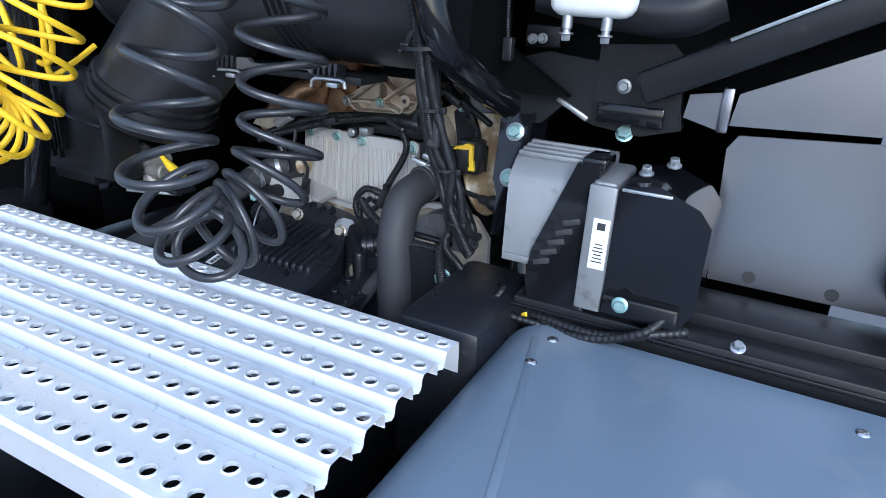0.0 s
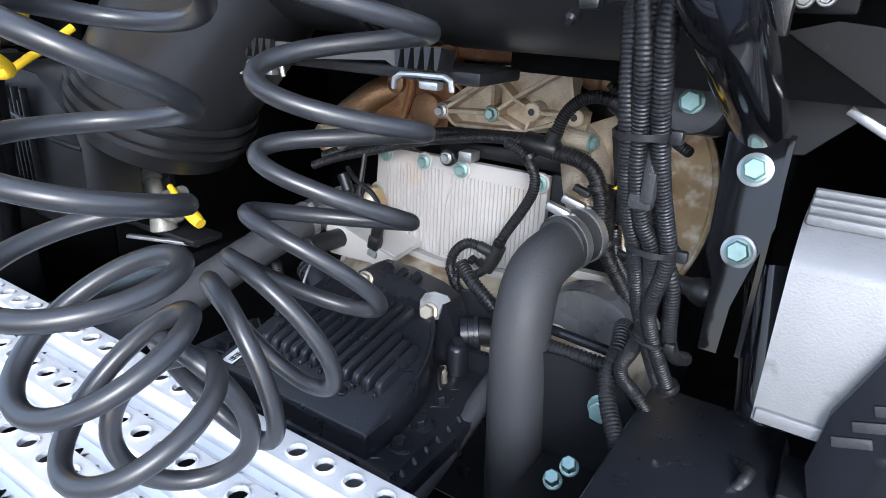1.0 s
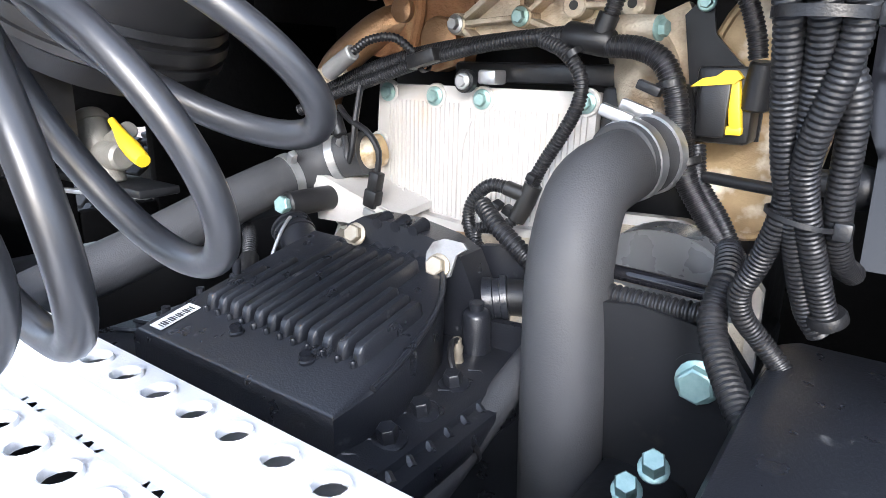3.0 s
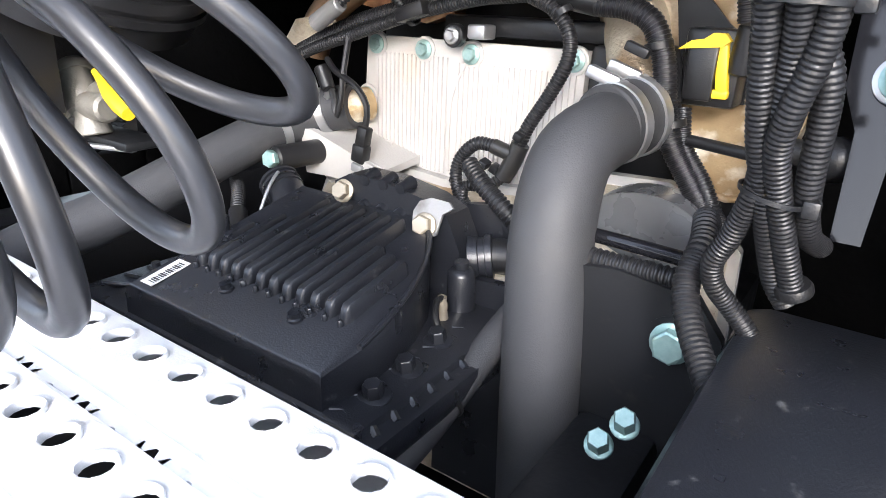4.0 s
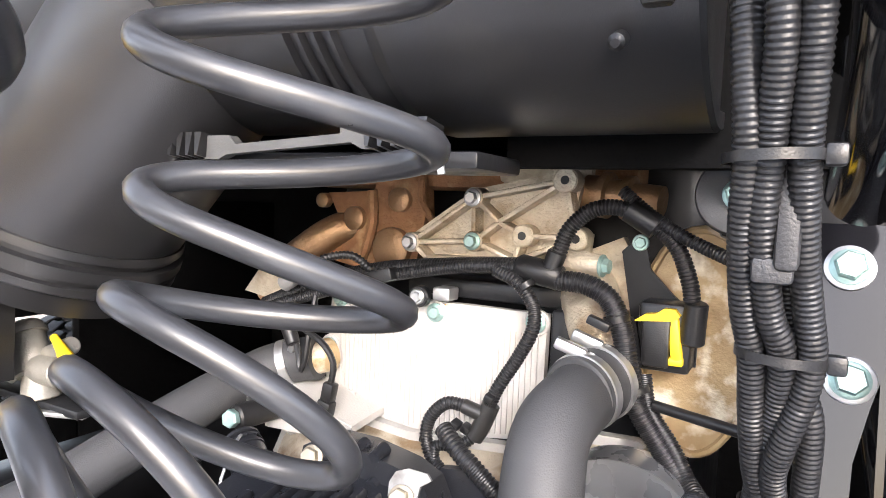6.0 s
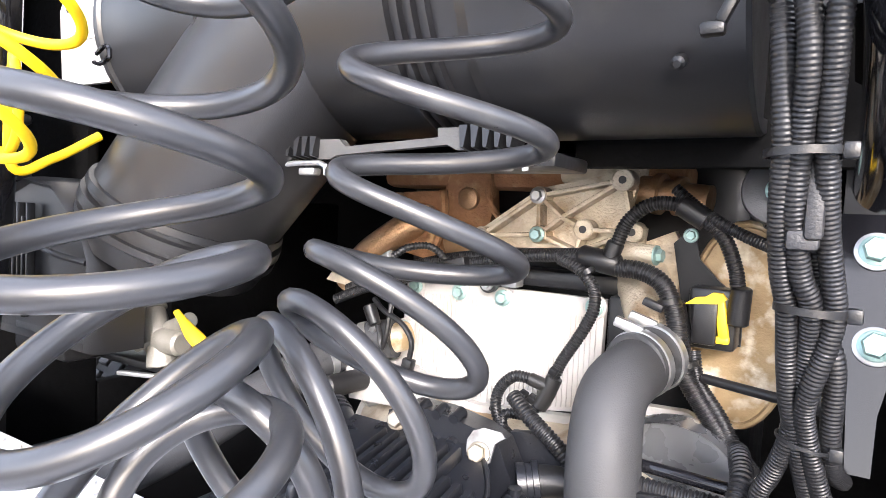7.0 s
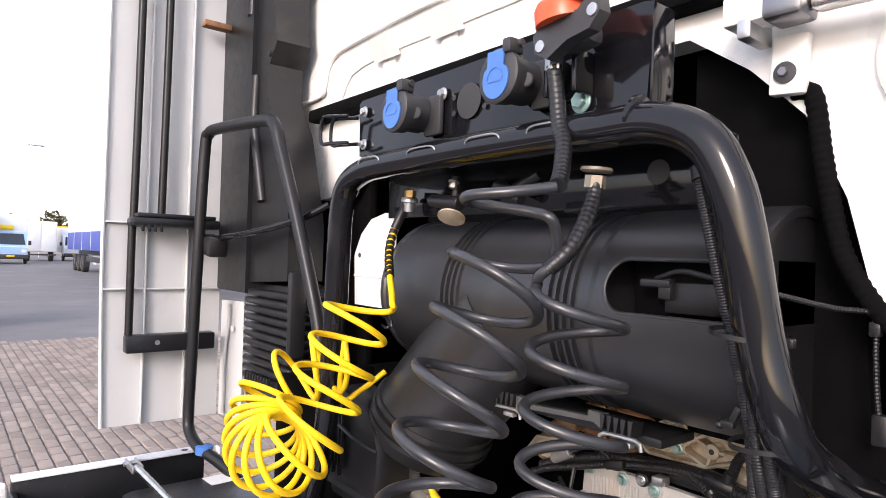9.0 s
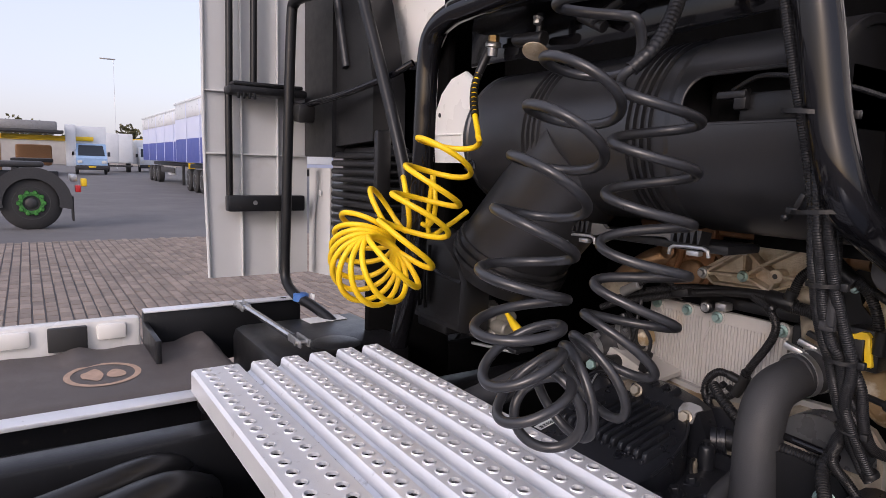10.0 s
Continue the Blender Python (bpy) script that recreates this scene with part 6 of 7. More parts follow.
for k in range(9):
    part("foot_tooth", G().box((-2.29 + 0.02 * k, 0.895, 1.325), (0.008, 0.012, 0.03), 0.002), BLACK_RIB, bell)
arm = thing("stay_rod", (-2.3, 0.88, 1.7), "black steel stay between grab rail and cab", "stay")
part("bar", G().tube([(-2.44, 0.83, 1.735), (-2.20, 0.86, 1.755), (-1.98, 0.90, 1.79), (-1.90, 0.95, 1.83)], 0.010, 10), BLACK_GLOSS, arm)
part("clamp", G().box((-2.44, 0.83, 1.715), (0.12, 0.06, 0.06), 0.010, (0, 8, 0)), BLACK_PLASTIC, arm)

# ---- grab rail loop ----
rail = thing("grab_rail", (-2.3, 0.82, 1.1), "black bent steel tube grab rail", "grab rail")
part("rail_tube", G().tube([(-1.80, 0.89, 1.42), (-1.83, 0.885, 1.55), (-1.93, 0.875, 1.78), (-2.02, 0.862, 1.98), (-2.052, 0.858, 2.045), (-2.11, 0.85, 2.066), (-2.36, 0.81, 2.072), (-2.415, 0.80, 2.062), (-2.438, 0.797, 2.02),
                            (-2.45, 0.79, 1.70), (-2.462, 0.785, 1.35), (-2.468, 0.783, 1.19), (-2.45, 0.782, 1.135), (-2.38, 0.79, 1.10), (-2.30, 0.82, 1.075), (-2.22, 0.85, 1.04), (-2.16, 0.87, 0.99)], 0.0175, 14), BLACK_PAINT, rail)
part("rail_foot", G().box((-1.80, 0.895, 1.41), (0.06, 0.03, 0.07), 0.006), BLACK_PAINT, rail)
tab = thing("white_bracket", (-1.8, 1.08, 1.56), "white painted curved bracket beside the filter", "bracket")
part("plate", G().prism([(-1.985, 1.56), (-1.995, 1.70), (-1.96, 1.76), (-1.91, 1.80), (-1.84, 1.815), (-1.80, 1.79), (-1.80, 1.56)][::-1], (0, 1.095, 0), (1, 0, 0), (0, 0, 1), 0.01), WHITE_PAINT, tab)
part("fold_line", G().box((-1.92, 1.083, 1.642), (0.14, 0.004, 0.006), 0.001), WHITE_PAINT, tab)
# Black disc painted as the hole's inner shade.
part("plate_hole", G().lathe((-1.965, 1.084, 1.70), (0, -1, 0), [(0, 0.007), (0.001, 0.007)], 12), INK_AND_SHADE, tab)
part("spring_clip", G().tube([(-1.64, 0.955, 1.56), (-1.60, 0.945, 1.565), (-1.58, 0.94, 1.55), (-1.60, 0.94, 1.54), (-1.63, 0.945, 1.545)], 0.0035, 6), BLACK_GLOSS, filt)
part("plate_lip", G().tube([(-1.86, 1.05, 2.02), (-1.82, 1.03, 2.03), (-1.79, 1.03, 2.02), (-1.78, 1.03, 1.99)], 0.02, 10), WHITE_PAINT, cab)

# ---- wall pressings on the cab ----
part("pressing", G().tube([(-0.62, 1.09, 1.74), (-0.64, 1.09, 1.78), (-0.66, 1.088, 1.90), (-0.66, 1.085, 1.98), (-0.62, 1.08, 2.02), (-0.56, 1.08, 2.02), (-0.52, 1.08, 1.98), (-0.50, 1.085, 1.86)], 0.013, 10), WHITE_PAINT, cab)
part("pressing", G().tube([(-0.66, 1.096, 2.05), (-0.70, 1.096, 2.0), (-0.69, 1.096, 1.93), (-0.62, 1.096, 1.86), (-0.55, 1.096, 1.82)], 0.012, 8), WHITE_PAINT, cab)
hook = thing("cab_latch_bracket", (-0.82, 1.07, 1.94), "white bracket with a recessed bolt on the cab wall", "bracket")
part("plate", G().box((-0.815, 1.085, 1.990), (0.048, 0.02, 0.085), 0.004, (0, 4, 0)), WHITE_PAINT, hook)
part("bush", G().lathe((-0.818, 1.075, 1.978), (0, -1, 0), [(0, 0.015), (0.004, 0.015), (0.005, 0.011)], 24), RUBBER, hook)
bolts(hook, [(-0.818, 1.071, 1.978)], (0, -1, 0), SHEET, 0.012, 0.008, 0)
part("web", G().box((-0.85, 1.05, 2.035), (0.02, 0.07, 0.03), 0.004), STEEL, hook)
trimrail = thing("roof_trim", (-0.7, 1.0, 2.05), "bright metal trim bar under the cab wall", "trim")
part("bar", G().box((-0.852, 1.04, 2.064), (0.060, 0.05, 0.045), 0.006), WHITE_PAINT, trimrail)
part("bar", G().box((-0.797, 1.035, 2.062), (0.052, 0.06, 0.055), 0.008), SHEET, trimrail)
part("bar", G().box((-0.50, 1.04, 2.045), (0.54, 0.03, 0.028), 0.008, (0, 2, 0)), CHROME, trimrail)
cable = thing("sensor_cable", (-0.7, 1.05, 1.6), "thin black corrugated sensor cable", "cable")
part("wire", G().tube([(-0.955, 0.985, 1.682), (-0.90, 0.955, 1.694), (-0.85, 0.93, 1.690), (-0.80, 0.925, 1.680), (-0.765, 0.97, 1.668), (-0.74, 1.05, 1.654), (-0.715, 1.09, 1.650), (-0.708, 1.10, 1.635), (-0.708, 1.10, 1.60), (-0.705, 1.10, 1.54), (-0.70, 1.10, 1.50)], 0.004, 8, ribs=0.005, depth=0.0008), BLACK_RIB, cable)
part("plug", G().box((-0.708, 1.098, 1.628), (0.014, 0.014, 0.02), 0.003), BLACK_RIB, cable)
part("plug", G().box((-0.70, 1.098, 1.50), (0.018, 0.016, 0.04), 0.003), BLACK_RIB, cable)

# ---- under the filter: clamps, drain valve ----
clamps = thing("filter_strap", (-1.15, 1.1, 1.40), "black strap frame with steel clips under the filter", "strap")
part("strap_bar", G().box((-1.16, 1.10, 1.418), (0.36, 0.10, 0.016), 0.004), BLACK_PAINT, clamps)
part("strap_edge", G().prism([(-1.283, 1.417), (-1.284, 1.441), (-1.248, 1.441), (-1.238, 1.432), (-1.108, 1.440), (-1.108, 1.450), (-1.074, 1.450), (-1.073, 1.426), (-1.084, 1.426), (-1.096, 1.432), (-1.250, 1.422), (-1.262, 1.417)][::-1],
                           (0, 1.040, 0), (1, 0, 0), (0, 0, 1), 0.012), STRAP_GREY, clamps, "pale grey moulded strap edge")
for x, z in ((-1.308, 1.408), (-1.043, 1.415)):
    part("clip", G().tube([(x - 0.042, 1.030, z - 0.014), (x - 0.040, 1.030, z - 0.002), (x - 0.032, 1.030, z + 0.003), (x + 0.030, 1.030, z + 0.005), (x + 0.038, 1.030, z), (x + 0.040, 1.030, z - 0.012)], 0.0036, 8), STEEL, clamps)
    part("clip_nut", G().box((x + 0.010, 1.032, z - 0.006), (0.026, 0.014, 0.009), 0.002), STEEL, clamps)
    for k in range(5):
        part("strap_tooth", G().prism([(-0.002, 0.0), (-0.006, 0.024), (0.004, 0.024), (0.002, 0.0)], (x - 0.028 + 0.0135 * k, 1.046, z + 0.008), (1, 0, 0), (0, 0.15, 1), 0.03), BLACK_PLASTIC, clamps)
part("drum_nib", G().lathe((-0.853, 0.985, 1.489), (0, -0.9, -0.4), [(-0.01, 0.006), (0.003, 0.006), (0.006, 0.003)], 12), BLACK_PLASTIC, filt)
part("drum_latch", G().box((-0.822, 0.947, 1.502), (0.018, 0.012, 0.010), 0.003).box((-0.812, 0.945, 1.516), (0.009, 0.009, 0.024), 0.003, (0, 25, 0)), BLACK_PLASTIC, filt)
drain = thing("drain_tap", (-1.56, 1.04, 1.12), "grey drain tap with a yellow handle", "tap")
part("tap_body", G().cyl((-1.640, 1.043, 1.200), (-1.604, 1.038, 1.135), 0.020, 0.024, 18, 0.004).cyl((-1.662, 1.038, 1.142), (-1.547, 1.038, 1.146), 0.021, 0.019, 18, 0.004), TAP_GREY, drain, "dull grey cast tap body")
part("tap_boss", G().cyl((-1.612, 1.050, 1.155), (-1.540, 1.046, 1.182), 0.012, None, 14, 0.002), TAP_GREY, drain)
part("tap_nut", G().hexbolt((-1.634, 1.024, 1.140), (-0.1, -1, 0.1), 0.022, 0.012, 1.3), TAP_GREY, drain)
part("tap_ring", G().lathe((-1.636, 1.043, 1.192), (0.48, -0.07, -0.87), [(0, 0.021), (0.001, 0.024), (0.008, 0.024), (0.009, 0.021)], 20), TAP_GREY, drain)
part("tap_foot", G().cyl((-1.600, 1.038, 1.14), (-1.594, 1.038, 1.105), 0.020, 0.024, 14, 0.002), TAP_GREY, drain)
part("handle", G().tube([(-1.552, 1.03, 1.194), (-1.532, 1.027, 1.183), (-1.508, 1.022, 1.171), (-1.482, 1.018, 1.161), (-1.458, 1.015, 1.152)], lambda s: 0.005 + 0.0065 * math.sin(math.pi * min(1.0, 0.02 + 0.70 * s)) ** 2, 12), YELLOW, drain, "yellow tap handle")
part("steel_edge", G().box((-1.575, 1.02, 1.095), (0.14, 0.01, 0.006), 0.001, (0, 0, 20)), STEEL, drain)
part("bracket_plate", G().box((-1.635, 1.06, 1.10), (0.26, 0.06, 0.012), 0.003), BLACK_PAINT, drain)

# ---- catwalk surroundings on the left ----
side = thing("side_skirt", (-2.46, 0.1, 0.6), "white moulded side skirt along the truck", "side skirt")
part("skirt", G().box((-2.46, -0.85, 0.80), (0.05, 2.33, 0.53), 0.015), WHITE_PAINT, side)
# Dark block on the skirt face, painted as a shaded recess.
part("skirt_recess", G().box((-2.428, 0.12, 1.02), (0.02, 0.10, 0.07), 0.004), INK_AND_SHADE, side)
part("skirt_pad", G().box((-2.43, 0.235, 1.03), (0.02, 0.08, 0.05), 0.012), WHITE_PAINT, side)
part("skirt_pad", G().box((-2.43, -0.02, 1.03), (0.02, 0.10, 0.05), 0.012), WHITE_PAINT, side)
tray = thing("battery_tray", (-2.3, 0.6, 0.85), "black open tray with a bright folded rim", "tray")
part("outer_wall", G().box((-2.43, 0.57, 0.99), (0.03, 0.50, 0.18), 0.004), BLACK_PAINT, tray)
part("rim", G().box((-2.425, 0.57, 1.083), (0.05, 0.50, 0.006), 0.002), ALU, tray, "bright metal rim")
# Black disc laid on the rim for the shade of a hole.
part("rim_hole", G().lathe((-2.42, 0.76, 1.0865), (0, 0, 1), [(0, 0.01), (0.0006, 0.01)], 12), INK_AND_SHADE, tray)
part("end_wall", G().box((-2.30, 0.325, 0.97), (0.24, 0.015, 0.16), 0.003), BLACK_PAINT, tray)
part("floor", G().box((-2.2, 0.6, 0.86), (0.5, 0.55, 0.012), 0.003), SHEET, tray)
boxa = thing("black_storage_box", (-2.1, 0.74, 0.85), "black plastic box with a white label", "box")
part("box_body", G().box((-2.10, 0.76, 0.965), (0.40, 0.42, 0.16), 0.03), BLACK_PLASTIC, boxa)
part("label", G().box((-2.23, 0.83, 1.0465), (0.07, 0.13, 0.0012), 0, (0, 0, 4)), LABEL, boxa, "plain white label")
part("round_cap", G().lathe((-1.93, 0.74, 1.045), (0, 0, 1), [(0, 0.07), (0.01, 0.07), (0.018, 0.05), (0.02, 0.02)], 28), BLACK_PLASTIC, boxa)
capb = thing("blue_filler_cap", (-2.36, 0.80, 1.08), "small blue filler cap", "cap")
part("cap", G().lathe((-2.36, 0.80, 1.085), (0, 0, 1), [(0, 0.026), (0.022, 0.026), (0.026, 0.02)], 20), BLUE, capb)
part("cap_label", G().box((-2.33, 0.83, 1.10), (0.03, 0.004, 0.02), 0.001), LABEL, capb)
rod = thing("tensioner_rod", (-2.1, 0.61, 1.08), "bright steel tensioner rod with forked ends", "rod")
part("rod_bar", G().cyl((-2.32, 0.602, 1.09), (-1.93, 0.617, 1.085), 0.010, None, 14), CHROME, rod)
for x, s in ((-2.385, 1), (-1.855, -1)):
    for dy in (-0.012, 0.012):
        part("fork", G().box((x + s * 0.035, 0.602 + dy + (0.016 if s < 0 else 0), 1.088), (0.09, 0.006, 0.02), 0.002), STEEL, rod)
    part("fork_pin", G().cyl((x + s * 0.01, 0.58 + (0.016 if s < 0 else 0), 1.088), (x + s * 0.01, 0.624 + (0.016 if s < 0 else 0), 1.088), 0.007, None, 10), STEEL, rod)
lid = thing("battery_box_lid", (-2.2, 0.2, 0.86), "weathered black plastic battery box lid with an oval mark", "box lid")
g = G()
rows = []
ny, nx = 60, 24
for j in range(ny + 1):
    y = -0.75 + 1.28 * j / ny
    row = []
    for i in range(nx + 1):
        x = -2.44 + 0.52 * i / nx
        u = min(x + 2.44, -1.92 - x, y + 0.75, 0.53 - y)
        z = 0.985 - 0.05 * max(0, 1 - u / 0.035) ** 2
        z += 0.016 * max(0.0, math.sin((y - 0.06) * 19)) ** 4 * min(1.0, max(0.0, (-2.24 - x) / 0.03)) * min(1.0, u / 0.02)
        z += 0.004 * max(0.0, math.sin((y + 0.1) * 21)) ** 2 * (x < -2.27) + 0.008 * (1 if 0.42 < y < 0.50 else 0) * min(1, u / 0.03)
        row.append((x, y, z))
    rows += row
g.add(rows, [(j * (nx + 1) + i, j * (nx + 1) + i + 1, (j + 1) * (nx + 1) + i + 1, (j + 1) * (nx + 1) + i) for j in range(ny) for i in range(nx)])
part("lid_top", g, LID, lid)
part("lid_side", G().box((-2.18, -0.11, 0.885), (0.51, 1.26, 0.10), 0.01), LID, lid)
ring = [(math.cos(t), math.sin(t)) for t in [2 * math.pi * k / 40 for k in range(40)]]
g = G()
o = [(-2.155 + 0.098 * c, 0.185 + 0.090 * s, 0.9865) for c, s in ring] + [(-2.155 + 0.083 * c, 0.185 + 0.075 * s, 0.9865) for c, s in ring]
g.add(o, [(k, (k + 1) % 40, 40 + (k + 1) % 40, 40 + k) for k in range(40)])
part("oval_mark", g, LID_MARK, lid, "worn tan oval mark")
g = G()
g.add([(-2.155 + 0.045 * c * (1 + 0.25 * math.sin(3 * math.atan2(s, c))), 0.160 + 0.026 * s, 0.9868) for c, s in ring], [tuple(range(40))])
g.add([(-2.15 + 0.035 * c, 0.215 + 0.022 * s * (1 + 0.3 * c), 0.9869) for c, s in ring], [tuple(range(40))])
part("oval_mark", g, LID_MARK, lid, "worn tan plain blobs")
strip_t = thing("edge_strip", (-1.86, -0.1, 0.95), "bare aluminium edge strip beside the catwalk", "strip")
part("strip", G().box((-1.865, -0.20, 0.995), (0.055, 1.14, 0.012), 0.003), ALU, strip_t)
part("strip_leg", G().box((-1.888, -0.20, 0.94), (0.006, 1.14, 0.11), 0.002), BLACK_PAINT, strip_t)
fender = thing("inner_fender", (-1.45, 0.05, 0.8), "glossy black inner mudguard with rounded ridges", "mudguard")
for x, r in ((-1.60, 0.055), (-1.50, 0.075)):
    part("ridge", G().tube([(x - 0.05, 0.30, 0.90), (x, 0.22, 0.975 - r * 0.4), (x + 0.09, 0.05, 0.985 - r * 0.4), (x + 0.16, -0.2, 0.95)], r * 0.6, 14), BLACK_PLASTIC, fender)
part("fender_skin", G().box((-1.45, -0.10, 0.90), (0.62, 0.82, 0.06), 0.02, (0, 4, 0)), BLACK_GLOSS, fender)
part("cable", G().tube([(-1.84, -0.3, 0.93), (-1.80, 0.1, 0.945), (-1.74, 0.30, 0.94)], 0.010, 10, ribs=0.006, depth=0.0015), BLACK_RIB, fender)
part("cable", G().tube([(-1.80, -0.4, 0.95), (-1.76, 0.0, 0.95), (-1.70, 0.25, 0.93)], 0.012, 10), BLACK_RIB, fender)

# ---- parked vehicles and the far side of the yard ----
VAN_WHITE = material("van_white_paint", (0.66, 0.68, 0.70), 0.3, 0.0, (0.60, 0.62, 0.64), 2, 0.5, coat=0.3)
VAN_BLUE = material("pale_blue_paint", (0.30, 0.45, 0.66), 0.3, 0.0, (0.26, 0.40, 0.60), 2, 0.5, coat=0.3)
CURTAIN = material("trailer_side_cloth", (0.60, 0.64, 0.78), 0.6, 0.0, (0.50, 0.55, 0.72), 0.8, 0.7, 0.1, 30)
CURTAIN_BLUE = material("trailer_blue_cloth", (0.06, 0.09, 0.34), 0.6, 0.0, (0.05, 0.07, 0.28), 0.8, 0.7, 0.1, 30)
GLASS_DARK = material("dark_vehicle_glass", (0.02, 0.03, 0.04), 0.08, 0.0, (0.015, 0.02, 0.03), 2, 0.5)
LAMP = material("lamp_lens", (0.7, 0.7, 0.66), 0.2, 0.0, (0.6, 0.6, 0.56), 8, 0.5)
GREEN = material("green_wheel_ring", (0.04, 0.20, 0.03), 0.5, 0.0, (0.03, 0.15, 0.025), 12, 0.5)
RED = material("red_lamp_lens", (0.5, 0.02, 0.02), 0.3, 0.0, (0.4, 0.02, 0.02), 12, 0.5)
LEAF = material("autumn_leaves", (0.10, 0.095, 0.035), 0.8, 0.0, (0.06, 0.055, 0.025), 0.6, 0.6, per_piece=0.35)
BARK = material("grey_bark", (0.10, 0.085, 0.07), 0.9, 0.0, (0.07, 0.06, 0.05), 3, 0.5)
CONCRETE = material("pale_concrete", (0.42, 0.40, 0.37), 0.85, 0.0, (0.34, 0.32, 0.30), 1, 0.6)


def wheel(parent, c, r, w, axis, rim=None, name="wheel"):
    a = Vector(axis)
    p = Vector(c) - a * w / 2
    t = part(name, G().lathe(p, a, [(0, r * 0.62), (0.02, r * 0.92), (0.06, r), (w - 0.06, r), (w - 0.02, r * 0.92), (w, r * 0.62)], 40), TYRE, parent)
    part("rim", G().lathe(p - a * 0.004, a, [(0.03, r * 0.30), (0.02, r * 0.52), (0.0, r * 0.60), (0.01, r * 0.62)], 32), rim or STEEL, t)
    part("hub", G().lathe(p - a * 0.03, a, [(0, r * 0.12), (0.04, r * 0.24), (0.08, r * 0.28)], 24), DARK_GREY, t)
    return t


# black tractor chassis with a green wheel ring
tractor = thing("parked_tractor_unit", (-15.4, -1.2, GZ), "parked tractor unit with bare black rear chassis", "truck")
wx, wy = -15.25, 0.10
w = wheel(tractor, (wx, wy, GZ + 0.52), 0.53, 0.5, (-1, 0, 0), DARK_GREY)
g = G()
for k in range(10):
    t = 2 * math.pi * k / 10
    part("wheel_nut_cap", G().cyl((wx + 0.27, wy + 0.21 * math.cos(t), GZ + 0.52 + 0.21 * math.sin(t)), (wx + 0.31, wy + 0.21 * math.cos(t), GZ + 0.52 + 0.21 * math.sin(t)), 0.045, 0.03, 10), GREEN, w)
part("hub_ring", G().lathe((wx + 0.26, wy, GZ + 0.52), (1, 0, 0), [(0, 0.215), (0.02, 0.215), (0.02, 0.15), (0, 0.15)], 32, False), GREEN, w, "green hub ring")
arc = [(wx, wy + 0.64 * math.cos(t), GZ + 0.55 + 0.62 * math.sin(t)) for t in [math.pi * k / 16 for k in range(-1, 18)]]
g = G()
g.loft([[(x - 0.30, y, z), (x + 0.30, y, z), (x + 0.30, y * 1.0, z + 0.04), (x - 0.30, y, z + 0.04)] for x, y, z in arc], False)
part("mudguard", g, DARK_GREY, tractor)
lip = [(wy + r * math.cos(t), GZ + 0.53 + r * math.sin(t)) for r, ks in ((0.69, range(-1, 18)), (0.47, range(17, -2, -1))) for t in [math.pi * k / 16 for k in ks]]
part("mudguard_lip", G().prism(lip, (wx + 0.285, 0, 0), (0, 1, 0), (0, 0, 1), 0.03), DARK_GREY, tractor)
part("mud_flap", G().box((wx, wy + 0.70, GZ + 0.40), (0.5, 0.03, 0.5), 0.01), TYRE, tractor)
part("rear_lamp", G().box((wx + 0.1, wy + 0.80, GZ + 0.80), (0.3, 0.10, 0.14), 0.02), RED, tractor)
part("rear_lamp", G().box((wx - 0.1, wy + 0.92, GZ + 0.92), (0.3, 0.10, 0.16), 0.02), YELLOW, tractor)
part("chassis_rail", G().box((wx - 0.6, wy - 1.7, GZ + 1.0), (0.25, 4.4, 0.26), 0.02), BLACK_PAINT, tractor)
part("coupling", G().box((wx - 0.8, wy - 0.3, GZ + 1.26), (0.9, 1.1, 0.12), 0.05), DARK_GREY, tractor)
part("tail_beam", G().box((wx - 0.6, wy + 0.75, GZ + 1.0), (0.9, 0.12, 0.14), 0.02), STEEL, tractor)

